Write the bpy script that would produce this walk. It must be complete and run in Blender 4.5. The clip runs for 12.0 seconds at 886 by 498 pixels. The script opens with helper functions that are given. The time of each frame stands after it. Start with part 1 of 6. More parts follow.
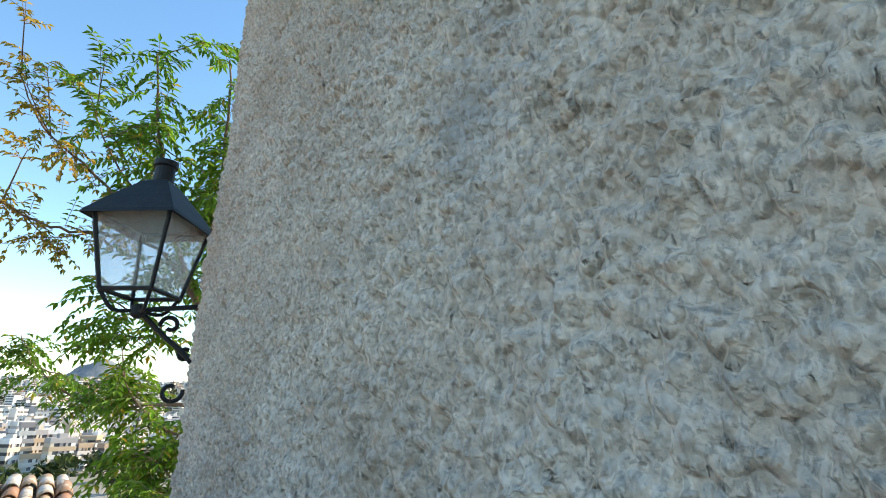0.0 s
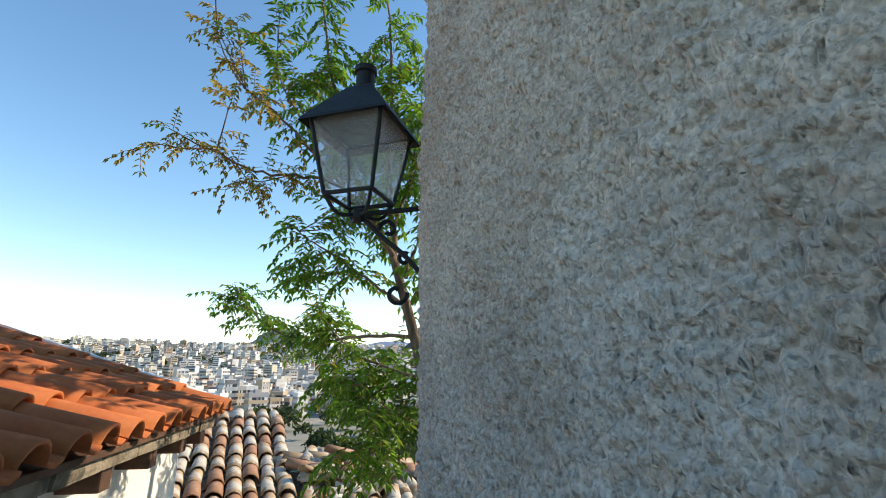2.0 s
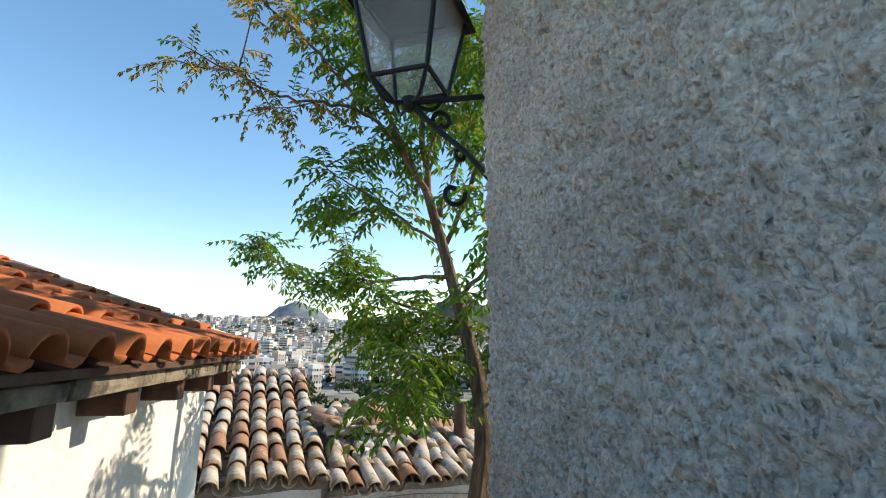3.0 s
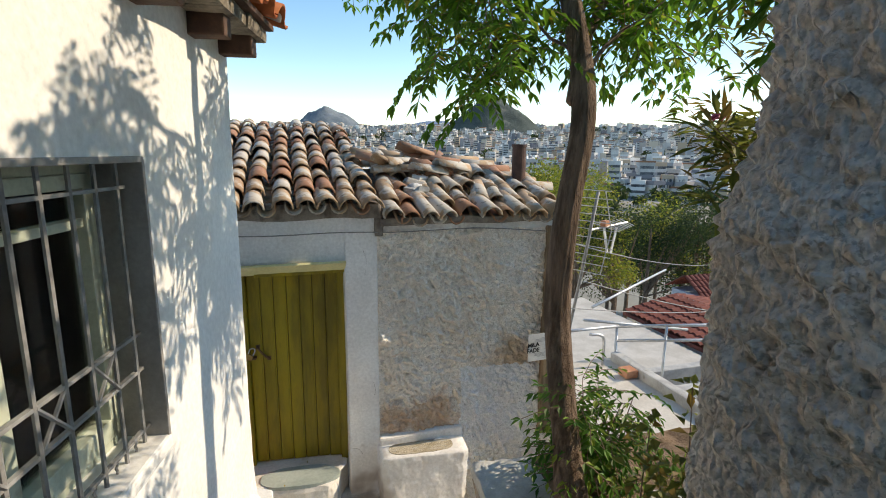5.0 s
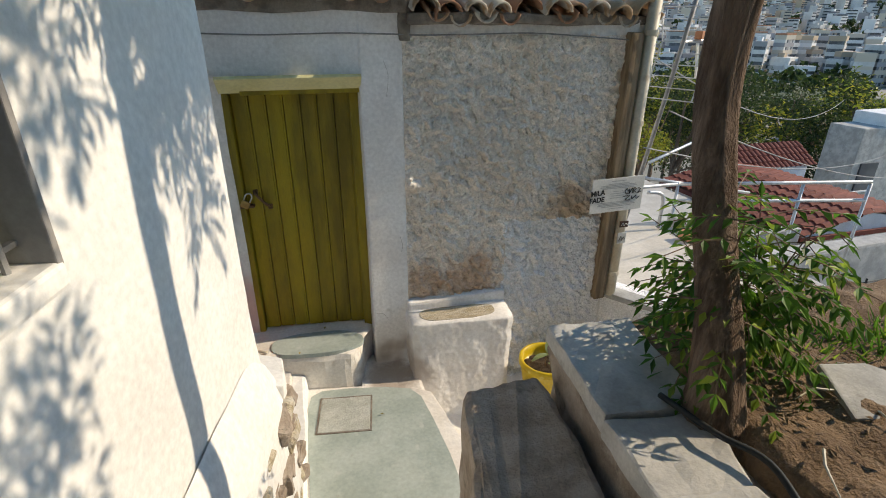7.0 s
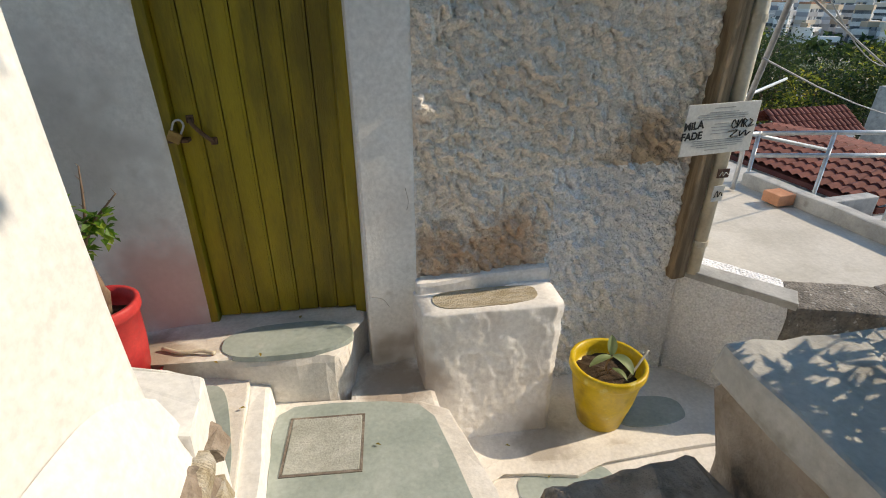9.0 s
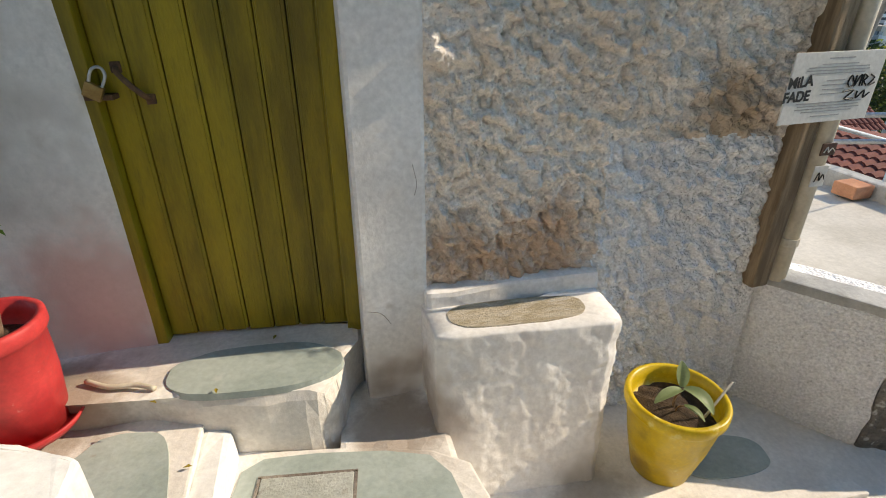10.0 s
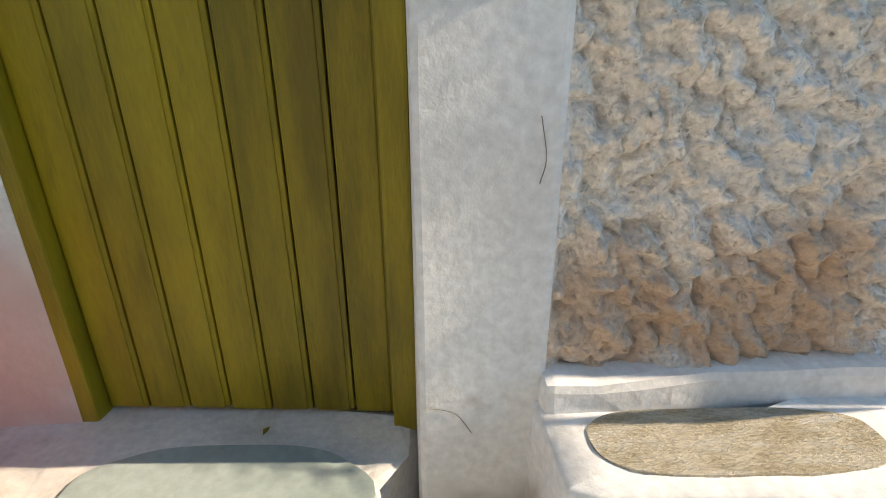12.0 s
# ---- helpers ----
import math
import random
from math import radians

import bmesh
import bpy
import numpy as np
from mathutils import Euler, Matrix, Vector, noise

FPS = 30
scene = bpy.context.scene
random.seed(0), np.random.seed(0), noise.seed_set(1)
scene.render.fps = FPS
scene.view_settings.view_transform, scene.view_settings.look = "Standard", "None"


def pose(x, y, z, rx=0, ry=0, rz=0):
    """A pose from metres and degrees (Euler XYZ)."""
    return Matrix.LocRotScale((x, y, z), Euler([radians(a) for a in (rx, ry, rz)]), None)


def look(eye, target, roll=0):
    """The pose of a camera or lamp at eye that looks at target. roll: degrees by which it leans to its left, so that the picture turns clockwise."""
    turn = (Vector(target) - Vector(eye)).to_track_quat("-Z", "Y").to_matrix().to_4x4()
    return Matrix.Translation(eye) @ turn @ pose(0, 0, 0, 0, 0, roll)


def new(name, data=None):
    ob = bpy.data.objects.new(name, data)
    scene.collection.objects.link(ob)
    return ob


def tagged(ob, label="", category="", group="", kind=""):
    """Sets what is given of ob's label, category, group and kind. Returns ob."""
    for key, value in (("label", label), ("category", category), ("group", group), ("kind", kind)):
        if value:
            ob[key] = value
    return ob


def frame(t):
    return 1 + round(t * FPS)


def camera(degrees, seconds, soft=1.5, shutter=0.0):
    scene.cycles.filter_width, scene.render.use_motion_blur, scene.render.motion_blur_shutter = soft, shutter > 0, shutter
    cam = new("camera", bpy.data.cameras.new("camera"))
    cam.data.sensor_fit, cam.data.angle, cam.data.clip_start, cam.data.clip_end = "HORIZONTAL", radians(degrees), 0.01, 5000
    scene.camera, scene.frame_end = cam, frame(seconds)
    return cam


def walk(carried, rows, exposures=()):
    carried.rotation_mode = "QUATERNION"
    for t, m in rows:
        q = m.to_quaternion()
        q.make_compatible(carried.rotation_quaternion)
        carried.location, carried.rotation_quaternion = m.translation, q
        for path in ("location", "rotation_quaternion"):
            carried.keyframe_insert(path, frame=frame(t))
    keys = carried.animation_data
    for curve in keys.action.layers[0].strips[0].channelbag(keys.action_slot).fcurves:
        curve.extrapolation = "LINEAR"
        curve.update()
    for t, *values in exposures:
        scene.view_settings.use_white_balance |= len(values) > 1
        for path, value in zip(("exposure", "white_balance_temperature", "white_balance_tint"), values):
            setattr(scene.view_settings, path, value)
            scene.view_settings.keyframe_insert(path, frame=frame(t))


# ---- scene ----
cam = camera(82.8, 12.0, soft=1.0)
METRES, EYE, TILT, LEAN, TURN = 6.4, 1.5, 0.0, 0.0, -37.7
ROWS = [
    (0.0, 0.0, 0.0, 0.0, -0.08, 18.19, -0.25),
    (0.5, -0.0179, 0.0024, 0.0021, 6.35, 17.18, -0.56),
    (1.0, -0.0333, 0.0034, -0.0006, 10.58, 15.93, -0.52),
    (1.5, -0.0486, 0.0125, -0.014, 13.2, 14.22, -0.16),
    (2.0, -0.062, 0.039, -0.0377, 15.69, 13.94, -0.38),
    (2.5, -0.086, 0.0595, -0.0461, 16.72, 13.38, -0.59),
    (3.0, -0.1041, 0.0803, -0.0737, 17.04, 11.09, -0.68),
    (3.5, -0.1185, 0.1146, -0.1123, 17.87, 6.67, -0.62),
    (5.5, -0.2035, 0.2121, -0.2244, 21.08, -15.54, -0.51),
    (6.0, -0.2229, 0.2432, -0.2535, 21.34, -19.07, -0.45),
    (6.5, -0.2397, 0.2711, -0.268, 21.53, -22.38, -0.37),
    (7.0, -0.2645, 0.302, -0.2961, 21.85, -24.18, -0.27),
    (9.0, -0.3383, 0.4531, -0.3894, 22.86, -26.88, -0.09),
    (9.5, -0.3641, 0.4893, -0.4119, 22.87, -26.9, -0.08),
    (10.0, -0.3872, 0.538, -0.4428, 22.98, -26.38, -0.05),
    (10.5, -0.4129, 0.5702, -0.4613, 23.26, -25.97, 0.03),
    (11.0, -0.4403, 0.6011, -0.4746, 23.86, -25.54, 0.03),
    (11.5, -0.4561, 0.6357, -0.5047, 25.83, -25.01, 0.17),
    (12.0, -0.4661, 0.6673, -0.5146, 32.57, -22.3, 0.27),
]
walk(cam, [(t, pose(0, 0, EYE, TILT, LEAN, TURN) @ pose(METRES * x, METRES * y, METRES * z, 90 + pitch, roll, yaw)) for t, x, y, z, yaw, pitch, roll in ROWS],
     [(0.0, 1.92, 9700, 12), (0.6, 1.62, 9600, 12), (1.5, 1.42, 9400, 12), (3.5, 1.42, 9200, 12), (5.5, 1.08, 8900, 12), (7.0, 1.02, 8900, 12), (9.0, 1.06, 8900, 12), (12.0, 1.68, 8700, 12)])

# ---- light ----
SUN_AZ, SUN_EL = -5.0, 34.0          # degrees from +x towards +y, and above the horizon
world = bpy.data.worlds.new("sky")
scene.world = world
world.use_nodes = True
wn = world.node_tree.nodes
sky = wn.new("ShaderNodeTexSky")
sky.sky_type = "NISHITA"
sky.sun_disc = False
sky.sun_elevation = radians(SUN_EL)
sky.sun_rotation = radians(90 - SUN_AZ)
sky.air_density, sky.dust_density, sky.ozone_density = 0.9, 0.0, 2.3
wn["Background"].inputs["Strength"].default_value = 0.135
vivid = wn.new("ShaderNodeHueSaturation")
vivid.inputs["Saturation"].default_value, vivid.inputs["Value"].default_value = 1.24, 0.97
world.node_tree.links.new(sky.outputs[0], vivid.inputs["Color"])
world.node_tree.links.new(vivid.outputs[0], wn["Background"].inputs["Color"])
sun_data = bpy.data.lights.new("sun", "SUN")
sun_data.energy, sun_data.angle, sun_data.color = 2.05, radians(0.53), (1.0, 0.965, 0.905)
sun = new("sun", sun_data)
_d = Vector((math.cos(radians(SUN_EL)) * math.cos(radians(SUN_AZ)), math.cos(radians(SUN_EL)) * math.sin(radians(SUN_AZ)), math.sin(radians(SUN_EL))))
sun.matrix_world = look(_d * 60, (0, 0, 0))


# ---- materials ----
def rgb(c):
    return (c[0], c[1], c[2], 1.0)


class Mat:
    """A node material: base colours mixed by noise at two scales, bump, roughness."""

    def __init__(self, name, a, b, rough=0.85, scale=6.0, fine=60.0, bump=0.3, dist=0.01, metal=0.0, contrast=(0.35, 0.65), vary=0.0, stretch=(1, 1, 1), island=0.0, spec=0.4, grain=0.5):
        self.m = bpy.data.materials.new(name)
        self.m.use_nodes = True
        self.t = self.m.node_tree
        self.n, self.l = self.t.nodes, self.t.links
        self.b = self.n["Principled BSDF"]
        self.b.inputs["Metallic"].default_value = metal
        self.b.inputs["Specular IOR Level"].default_value = spec
        co = self.n.new("ShaderNodeTexCoord")
        mp = self.n.new("ShaderNodeMapping")
        mp.inputs["Scale"].default_value = stretch
        self.l.new(co.outputs["Object"], mp.inputs["Vector"])
        self.co = mp.outputs[0]
        self.raw = co.outputs["Object"]
        n1, n2 = self.noise(scale, 5), self.noise(fine, 4)
        r1 = self.ramp(n1, contrast[0], contrast[1])
        col = self.mix(r1, rgb(a), rgb(b))
        fine_f = self.maths("MULTIPLY_ADD", n2, grain, 1 - grain / 2)
        self.col = self.scale_col(col, fine_f)
        if vary or island:
            if vary:
                oi = self.n.new("ShaderNodeObjectInfo")
                rnd = oi.outputs["Random"]
            else:
                ge = self.n.new("ShaderNodeNewGeometry")
                rnd = ge.outputs["Random Per Island"]
            v = vary or island
            self.col = self.scale_col(self.col, self.maths("MULTIPLY_ADD", rnd, 2 * v, 1 - v))
            self.rnd = rnd
        self.rough = self.maths("MULTIPLY_ADD", n2, 0.25, rough - 0.12)
        self.l.new(self.rough, self.b.inputs["Roughness"])
        self.height = self.maths("MULTIPLY_ADD", n1, 0.6, n2)
        bp = self.n.new("ShaderNodeBump")
        bp.inputs["Strength"].default_value, bp.inputs["Distance"].default_value = bump, dist
        self.bump = bp
        self.l.new(self.height, bp.inputs["Height"])
        self.l.new(bp.outputs[0], self.b.inputs["Normal"])
        self.done()

    def done(self):
        self.l.new(self.col, self.b.inputs["Base Color"])
        return self

    def noise(self, s, detail=4, vec=None, rough=0.6):
        n = self.n.new("ShaderNodeTexNoise")
        n.inputs["Scale"].default_value, n.inputs["Detail"].default_value = s, detail
        n.inputs["Roughness"].default_value = rough
        self.l.new(vec or self.co, n.inputs["Vector"])
        return n.outputs["Fac"]

    def ramp(self, v, lo, hi):
        r = self.n.new("ShaderNodeMapRange")
        r.inputs["From Min"].default_value, r.inputs["From Max"].default_value = lo, hi
        r.interpolation_type = "SMOOTHSTEP"
        self.l.new(v, r.inputs["Value"])
        return r.outputs["Result"]

    def maths(self, op, a, b=0.0, c=0.0):
        n = self.n.new("ShaderNodeMath")
        n.operation = op
        for i, v in enumerate((a, b, c)):
            if hasattr(v, "links"):
                self.l.new(v, n.inputs[i])
            else:
                n.inputs[i].default_value = v
        return n.outputs[0]

    def mix(self, f, a, b):
        n = self.n.new("ShaderNodeMix")
        n.data_type = "RGBA"
        for sock, v in ((n.inputs[0], f), (n.inputs[6], a), (n.inputs[7], b)):
            if hasattr(v, "links"):
                self.l.new(v, sock)
            else:
                sock.default_value = v
        return n.outputs[2]

    def scale_col(self, col, f):
        n = self.n.new("ShaderNodeVectorMath")
        n.operation = "SCALE"
        self.l.new(col, n.inputs[0])
        if hasattr(f, "links"):
            self.l.new(f, n.inputs["Scale"])
        else:
            n.inputs["Scale"].default_value = f
        return n.outputs[0]

    def axis(self, i):
        s = self.n.new("ShaderNodeSeparateXYZ")
        self.l.new(self.raw, s.inputs[0])
        return s.outputs[i]

    def spot(self, colour, centre, radius, amount):
        """A ragged-edged spot of another colour, such as dirt or rust, round a place."""
        d = self.n.new("ShaderNodeVectorMath")
        d.operation = "DISTANCE"
        self.l.new(self.raw, d.inputs[0])
        d.inputs[1].default_value = centre
        f = self.maths("MULTIPLY_ADD", self.noise(5.0, 5), -1.4 * radius, self.maths("ADD", d.outputs["Value"], 0.7 * radius))
        f = self.maths("MULTIPLY", self.ramp(self.maths("SUBTRACT", radius, f), 0.0, 0.6 * radius), amount)
        self.col = self.mix(f, self.col, rgb(colour))
        return self.done()

    def pebbles(self, size, strength, dist, stretch=(1, 1, 1)):
        """Rounded grains of thrown render, as a second bump over the first."""
        mp = self.n.new("ShaderNodeMapping")
        mp.inputs["Scale"].default_value = stretch
        warp = self.n.new("ShaderNodeTexNoise")
        warp.inputs["Scale"].default_value = 0.6 / size
        self.l.new(self.raw, warp.inputs["Vector"])
        off = self.n.new("ShaderNodeVectorMath")
        off.operation = "MULTIPLY_ADD"
        self.l.new(warp.outputs["Color"], off.inputs[0])
        off.inputs[1].default_value = (0.5 * size, 0.5 * size, 0.5 * size)
        self.l.new(self.raw, off.inputs[2])
        self.l.new(off.outputs[0], mp.inputs["Vector"])
        vo = self.n.new("ShaderNodeTexVoronoi")
        vo.feature = "SMOOTH_F1"
        vo.inputs["Scale"].default_value = 1.0 / size
        vo.inputs["Smoothness"].default_value = 0.35
        self.l.new(mp.outputs[0], vo.inputs["Vector"])
        bp = self.n.new("ShaderNodeBump")
        bp.inputs["Strength"].default_value, bp.inputs["Distance"].default_value = strength, dist
        bp.invert = True
        self.l.new(vo.outputs["Distance"], bp.inputs["Height"])
        self.l.new(self.bump.outputs[0], bp.inputs["Normal"])
        self.l.new(bp.outputs[0], self.b.inputs["Normal"])
        return self

    def stain(self, colour, s, lo, hi, amount=1.0, detail=5):
        """Another colour, as stains or dark specks, in patches of a noise of its own."""
        f = self.maths("MULTIPLY", self.ramp(self.noise(s, detail), lo, hi), amount)
        self.col = self.mix(f, self.col, rgb(colour))
        return self.done()


M_GREY = Mat("rough_grey_render", (0.56, 0.435, 0.345), (0.69, 0.565, 0.465), 0.92, 2.2, 62, 0.5, 0.012, grain=1.3)
M_GREY.stain((0.19, 0.18, 0.165), 3.3, 0.58, 0.76, 0.55).stain((0.42, 0.32, 0.26), 2.1, 0.58, 0.75, 0.5).stain((0.66, 0.60, 0.56), 1.7, 0.55, 0.72, 0.3)
# fine dark specks stand for dust and painted shade in the render's pits
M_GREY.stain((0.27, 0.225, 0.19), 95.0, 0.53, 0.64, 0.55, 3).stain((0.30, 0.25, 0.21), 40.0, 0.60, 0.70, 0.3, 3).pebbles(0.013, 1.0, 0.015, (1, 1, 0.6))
M_WHITE = Mat("whitewashed_plaster", (0.73, 0.72, 0.705), (0.80, 0.80, 0.79), 0.8, 1.5, 35, 0.25, 0.006)
M_WHITE.stain((0.62, 0.60, 0.56), 2.3, 0.66, 0.85, 0.5)
M_OLDWHITE = Mat("worn_white_plaster", (0.74, 0.72, 0.70), (0.82, 0.81, 0.795), 0.85, 2.5, 40, 0.35, 0.006)
M_OLDWHITE.stain((0.45, 0.40, 0.35), 4.0, 0.62, 0.78, 0.55).stain((0.60, 0.47, 0.42), 1.3, 0.58, 0.8, 0.45)
M_WASHFLOOR = Mat("whitewashed_floor", (0.70, 0.66, 0.61), (0.80, 0.77, 0.73), 0.85, 3.0, 45, 0.4, 0.006)
M_WASHFLOOR.stain((0.44, 0.38, 0.32), 3.6, 0.58, 0.76, 0.6).stain((0.30, 0.27, 0.23), 9.0, 0.68, 0.8, 0.5)
M_ROUGH = Mat("ochre_rough_render", (0.82, 0.73, 0.645), (0.88, 0.82, 0.76), 0.92, 3.0, 75, 0.4, 0.010, grain=1.1)
# the specks at scale 60 paint in the shade of small pits
M_ROUGH.stain((0.76, 0.63, 0.52), 1.9, 0.50, 0.68, 0.6).stain((0.40, 0.33, 0.28), 60.0, 0.58, 0.68, 0.6, 3).stain((0.66, 0.65, 0.64), 4.2, 0.58, 0.72, 0.5)
M_ROUGHGREY = Mat("grey_rough_render", (0.79, 0.78, 0.785), (0.87, 0.865, 0.865), 0.92, 3.0, 75, 0.4, 0.010, grain=1.0)
M_ROUGHGREY.stain((0.40, 0.38, 0.36), 6.0, 0.60, 0.76, 0.6)
M_ROUGH.pebbles(0.022, 0.9, 0.014)
M_ROUGHGREY.pebbles(0.018, 0.9, 0.013)
for _m in (M_WASHFLOOR, M_OLDWHITE, M_WHITE):
    _m.spot((0.33, 0.26, 0.21), (0.40, 5.92, -3.0), 0.36, 0.8).spot((0.30, 0.25, 0.20), (1.25, 5.62, -3.42), 0.26, 0.7)
# pink stain near the door's foot, broad grey patch further left
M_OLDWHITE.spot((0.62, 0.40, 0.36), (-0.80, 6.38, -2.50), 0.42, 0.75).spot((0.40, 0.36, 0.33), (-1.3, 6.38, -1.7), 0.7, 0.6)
M_WASHFLOOR.spot((0.30, 0.23, 0.17), (-0.95, 6.10, -2.76), 0.32, 0.8)
M_ROUGH.spot((0.52, 0.31, 0.18), (1.12, 6.15, -2.38), 0.34, 0.7).spot((0.52, 0.31, 0.18), (0.72, 6.15, -2.40), 0.26, 0.65).spot((0.50, 0.33, 0.19), (1.95, 6.1, -1.80), 0.28, 0.65).spot((0.66, 0.62, 0.58), (1.1, 6.15, -1.0), 0.5, 0.4)
M_GREENPAINT = Mat("grey_green_floor_paint", (0.30, 0.355, 0.33), (0.40, 0.455, 0.43), 0.62, 3.0, 40, 0.25, 0.004)
M_GREENPAINT.stain((0.50, 0.53, 0.50), 8.0, 0.60, 0.72, 0.6).stain((0.30, 0.27, 0.23), 14.0, 0.66, 0.74, 0.6)
M_DOOR = Mat("olive_door_paint", (0.17, 0.125, 0.008), (0.33, 0.245, 0.013), 0.5, 2.0, 45, 0.5, 0.003, stretch=(3.0, 3.0, 0.55), vary=0.10)
M_DOOR.stain((0.075, 0.066, 0.010), 4.0, 0.58, 0.78, 0.7).stain((0.33, 0.26, 0.03), 2.6, 0.62, 0.78, 0.6)
# board over the door: sunlight on it is painted as a paler yellow
M_LIP = Mat("sunlit_yellow_lintel_paint", (0.62, 0.58, 0.30), (0.70, 0.66, 0.38), 0.6, 4.0, 50, 0.3, 0.003)
M_HATCH = Mat("grey_green_hatch_cement", (0.36, 0.375, 0.34), (0.46, 0.475, 0.44), 0.85, 7.0, 90, 0.8, 0.006, grain=0.9)
M_HATCH.stain((0.26, 0.23, 0.19), 9.0, 0.60, 0.74, 0.6)
M_STONE = Mat("rough_brown_stone", (0.24, 0.19, 0.15), (0.38, 0.32, 0.27), 0.92, 6.0, 60, 0.9, 0.012)
M_STONE.stain((0.12, 0.10, 0.08), 9.0, 0.56, 0.7, 0.7).stain((0.52, 0.47, 0.42), 5.0, 0.62, 0.75, 0.6)
M_FLAG = Mat("ochre_flagstone", (0.42, 0.35, 0.24), (0.56, 0.50, 0.40), 0.85, 9.0, 70, 1.0, 0.012, stretch=(1, 3, 1), grain=1.2)
M_FLAG.stain((0.62, 0.61, 0.58), 6.0, 0.55, 0.7, 0.7).stain((0.22, 0.17, 0.11), 12.0, 0.62, 0.74, 0.6)
M_CONC = Mat("weathered_concrete", (0.33, 0.325, 0.31), (0.48, 0.47, 0.445), 0.9, 4.0, 60, 0.5, 0.006)
M_CONC.stain((0.24, 0.22, 0.19), 6.0, 0.58, 0.74, 0.7)
M_AGGREGATE = Mat("bare_pebbly_concrete", (0.17, 0.15, 0.13), (0.29, 0.26, 0.225), 0.93, 6.0, 55, 0.8, 0.012, grain=0.9)
M_AGGREGATE.stain((0.72, 0.71, 0.68), 22.0, 0.60, 0.68, 0.6).stain((0.08, 0.075, 0.065), 15.0, 0.58, 0.7, 0.6).pebbles(0.018, 0.8, 0.012)
M_SOIL = Mat("dry_brown_soil", (0.15, 0.092, 0.055), (0.27, 0.18, 0.115), 0.95, 5.0, 70, 1.0, 0.02)
M_SOIL.stain((0.36, 0.27, 0.19), 9.0, 0.58, 0.72, 0.6)
M_POTSOIL = Mat("dark_potting_soil", (0.035, 0.022, 0.014), (0.09, 0.06, 0.04), 0.95, 20, 120, 1.0, 0.01)
M_OTILE = Mat("orange_clay_tile", (0.40, 0.105, 0.036), (0.53, 0.17, 0.06), 0.75, 4.0, 40, 0.3, 0.004, vary=0.16)
M_OTILE.stain((0.26, 0.12, 0.07), 6.0, 0.58, 0.76, 0.6).stain((0.62, 0.33, 0.17), 5.0, 0.60, 0.8, 0.5)
M_BTILE = Mat("weathered_clay_tile", (0.36, 0.24, 0.15), (0.47, 0.34, 0.23), 0.88, 5.0, 45, 0.6, 0.006, vary=0.22)
_w = M_BTILE.maths("FRACT", M_BTILE.maths("MULTIPLY", M_BTILE.rnd, 7.3))
M_BTILE.col = M_BTILE.mix(M_BTILE.ramp(_w, 0.72, 0.86), M_BTILE.col, rgb((0.36, 0.19, 0.12)))
M_BTILE.col = M_BTILE.mix(M_BTILE.maths("MULTIPLY", M_BTILE.ramp(M_BTILE.maths("ADD", M_BTILE.noise(7, 5), M_BTILE.maths("MULTIPLY_ADD", _w, -0.32, 0.16)), 0.50, 0.62), 0.9), M_BTILE.col, rgb((0.52, 0.49, 0.44)))
M_BTILE.stain((0.13, 0.10, 0.08), 11.0, 0.60, 0.74, 0.75)
M_MORTAR = Mat("dark_mortar", (0.17, 0.14, 0.12), (0.30, 0.26, 0.22), 0.95, 9.0, 70, 0.9, 0.012)
M_OLDWOOD = Mat("old_brown_timber", (0.16, 0.105, 0.06), (0.30, 0.21, 0.13), 0.8, 5.0, 60, 0.6, 0.005, stretch=(6, 6, 0.6))
M_DARKWOOD = Mat("dark_brown_timber", (0.07, 0.035, 0.025), (0.14, 0.075, 0.05), 0.75, 5.0, 60, 0.5, 0.005)
M_MOSS = Mat("lichened_old_tile", (0.15, 0.125, 0.095), (0.29, 0.25, 0.20), 0.92, 8.0, 60, 0.7, 0.008)
M_MOSS.stain((0.07, 0.065, 0.055), 9.0, 0.52, 0.66, 0.85)
M_PIPE = Mat("cream_pipe_paint", (0.52, 0.46, 0.36), (0.62, 0.57, 0.47), 0.5, 5.0, 50, 0.15, 0.003)
M_PIPE.stain((0.34, 0.25, 0.16), 6.0, 0.6, 0.75, 0.6)
M_STEEL = Mat("dull_galvanised_steel", (0.42, 0.43, 0.44), (0.55, 0.56, 0.57), 0.45, 12.0, 80, 0.1, 0.002, metal=0.7)
M_RUST = Mat("rusty_iron", (0.10, 0.055, 0.035), (0.20, 0.11, 0.065), 0.7, 20.0, 120, 0.4, 0.003, metal=0.3)
M_BRASS = Mat("tarnished_brass", (0.30, 0.19, 0.07), (0.42, 0.28, 0.11), 0.45, 20.0, 90, 0.2, 0.002, metal=0.6)
M_RUSTPIPE = Mat("rusted_flue_pipe", (0.075, 0.04, 0.032), (0.14, 0.075, 0.055), 0.75, 7.0, 60, 0.4, 0.004)
M_IRON = Mat("black_painted_iron", (0.006, 0.008, 0.009), (0.013, 0.015, 0.016), 0.62, 14.0, 90, 0.25, 0.002)
M_GREYIRON = Mat("grey_painted_iron", (0.20, 0.20, 0.20), (0.30, 0.30, 0.30), 0.55, 14.0, 90, 0.25, 0.002)
M_REVEAL = Mat("grey_window_reveal", (0.25, 0.24, 0.235), (0.32, 0.31, 0.30), 0.8, 4.0, 50, 0.3, 0.004)
M_WINWOOD = Mat("pale_green_window_paint", (0.42, 0.47, 0.38), (0.54, 0.58, 0.48), 0.6, 4.0, 50, 0.3, 0.003)
M_WINWOOD.stain((0.28, 0.25, 0.18), 9.0, 0.62, 0.75, 0.6)
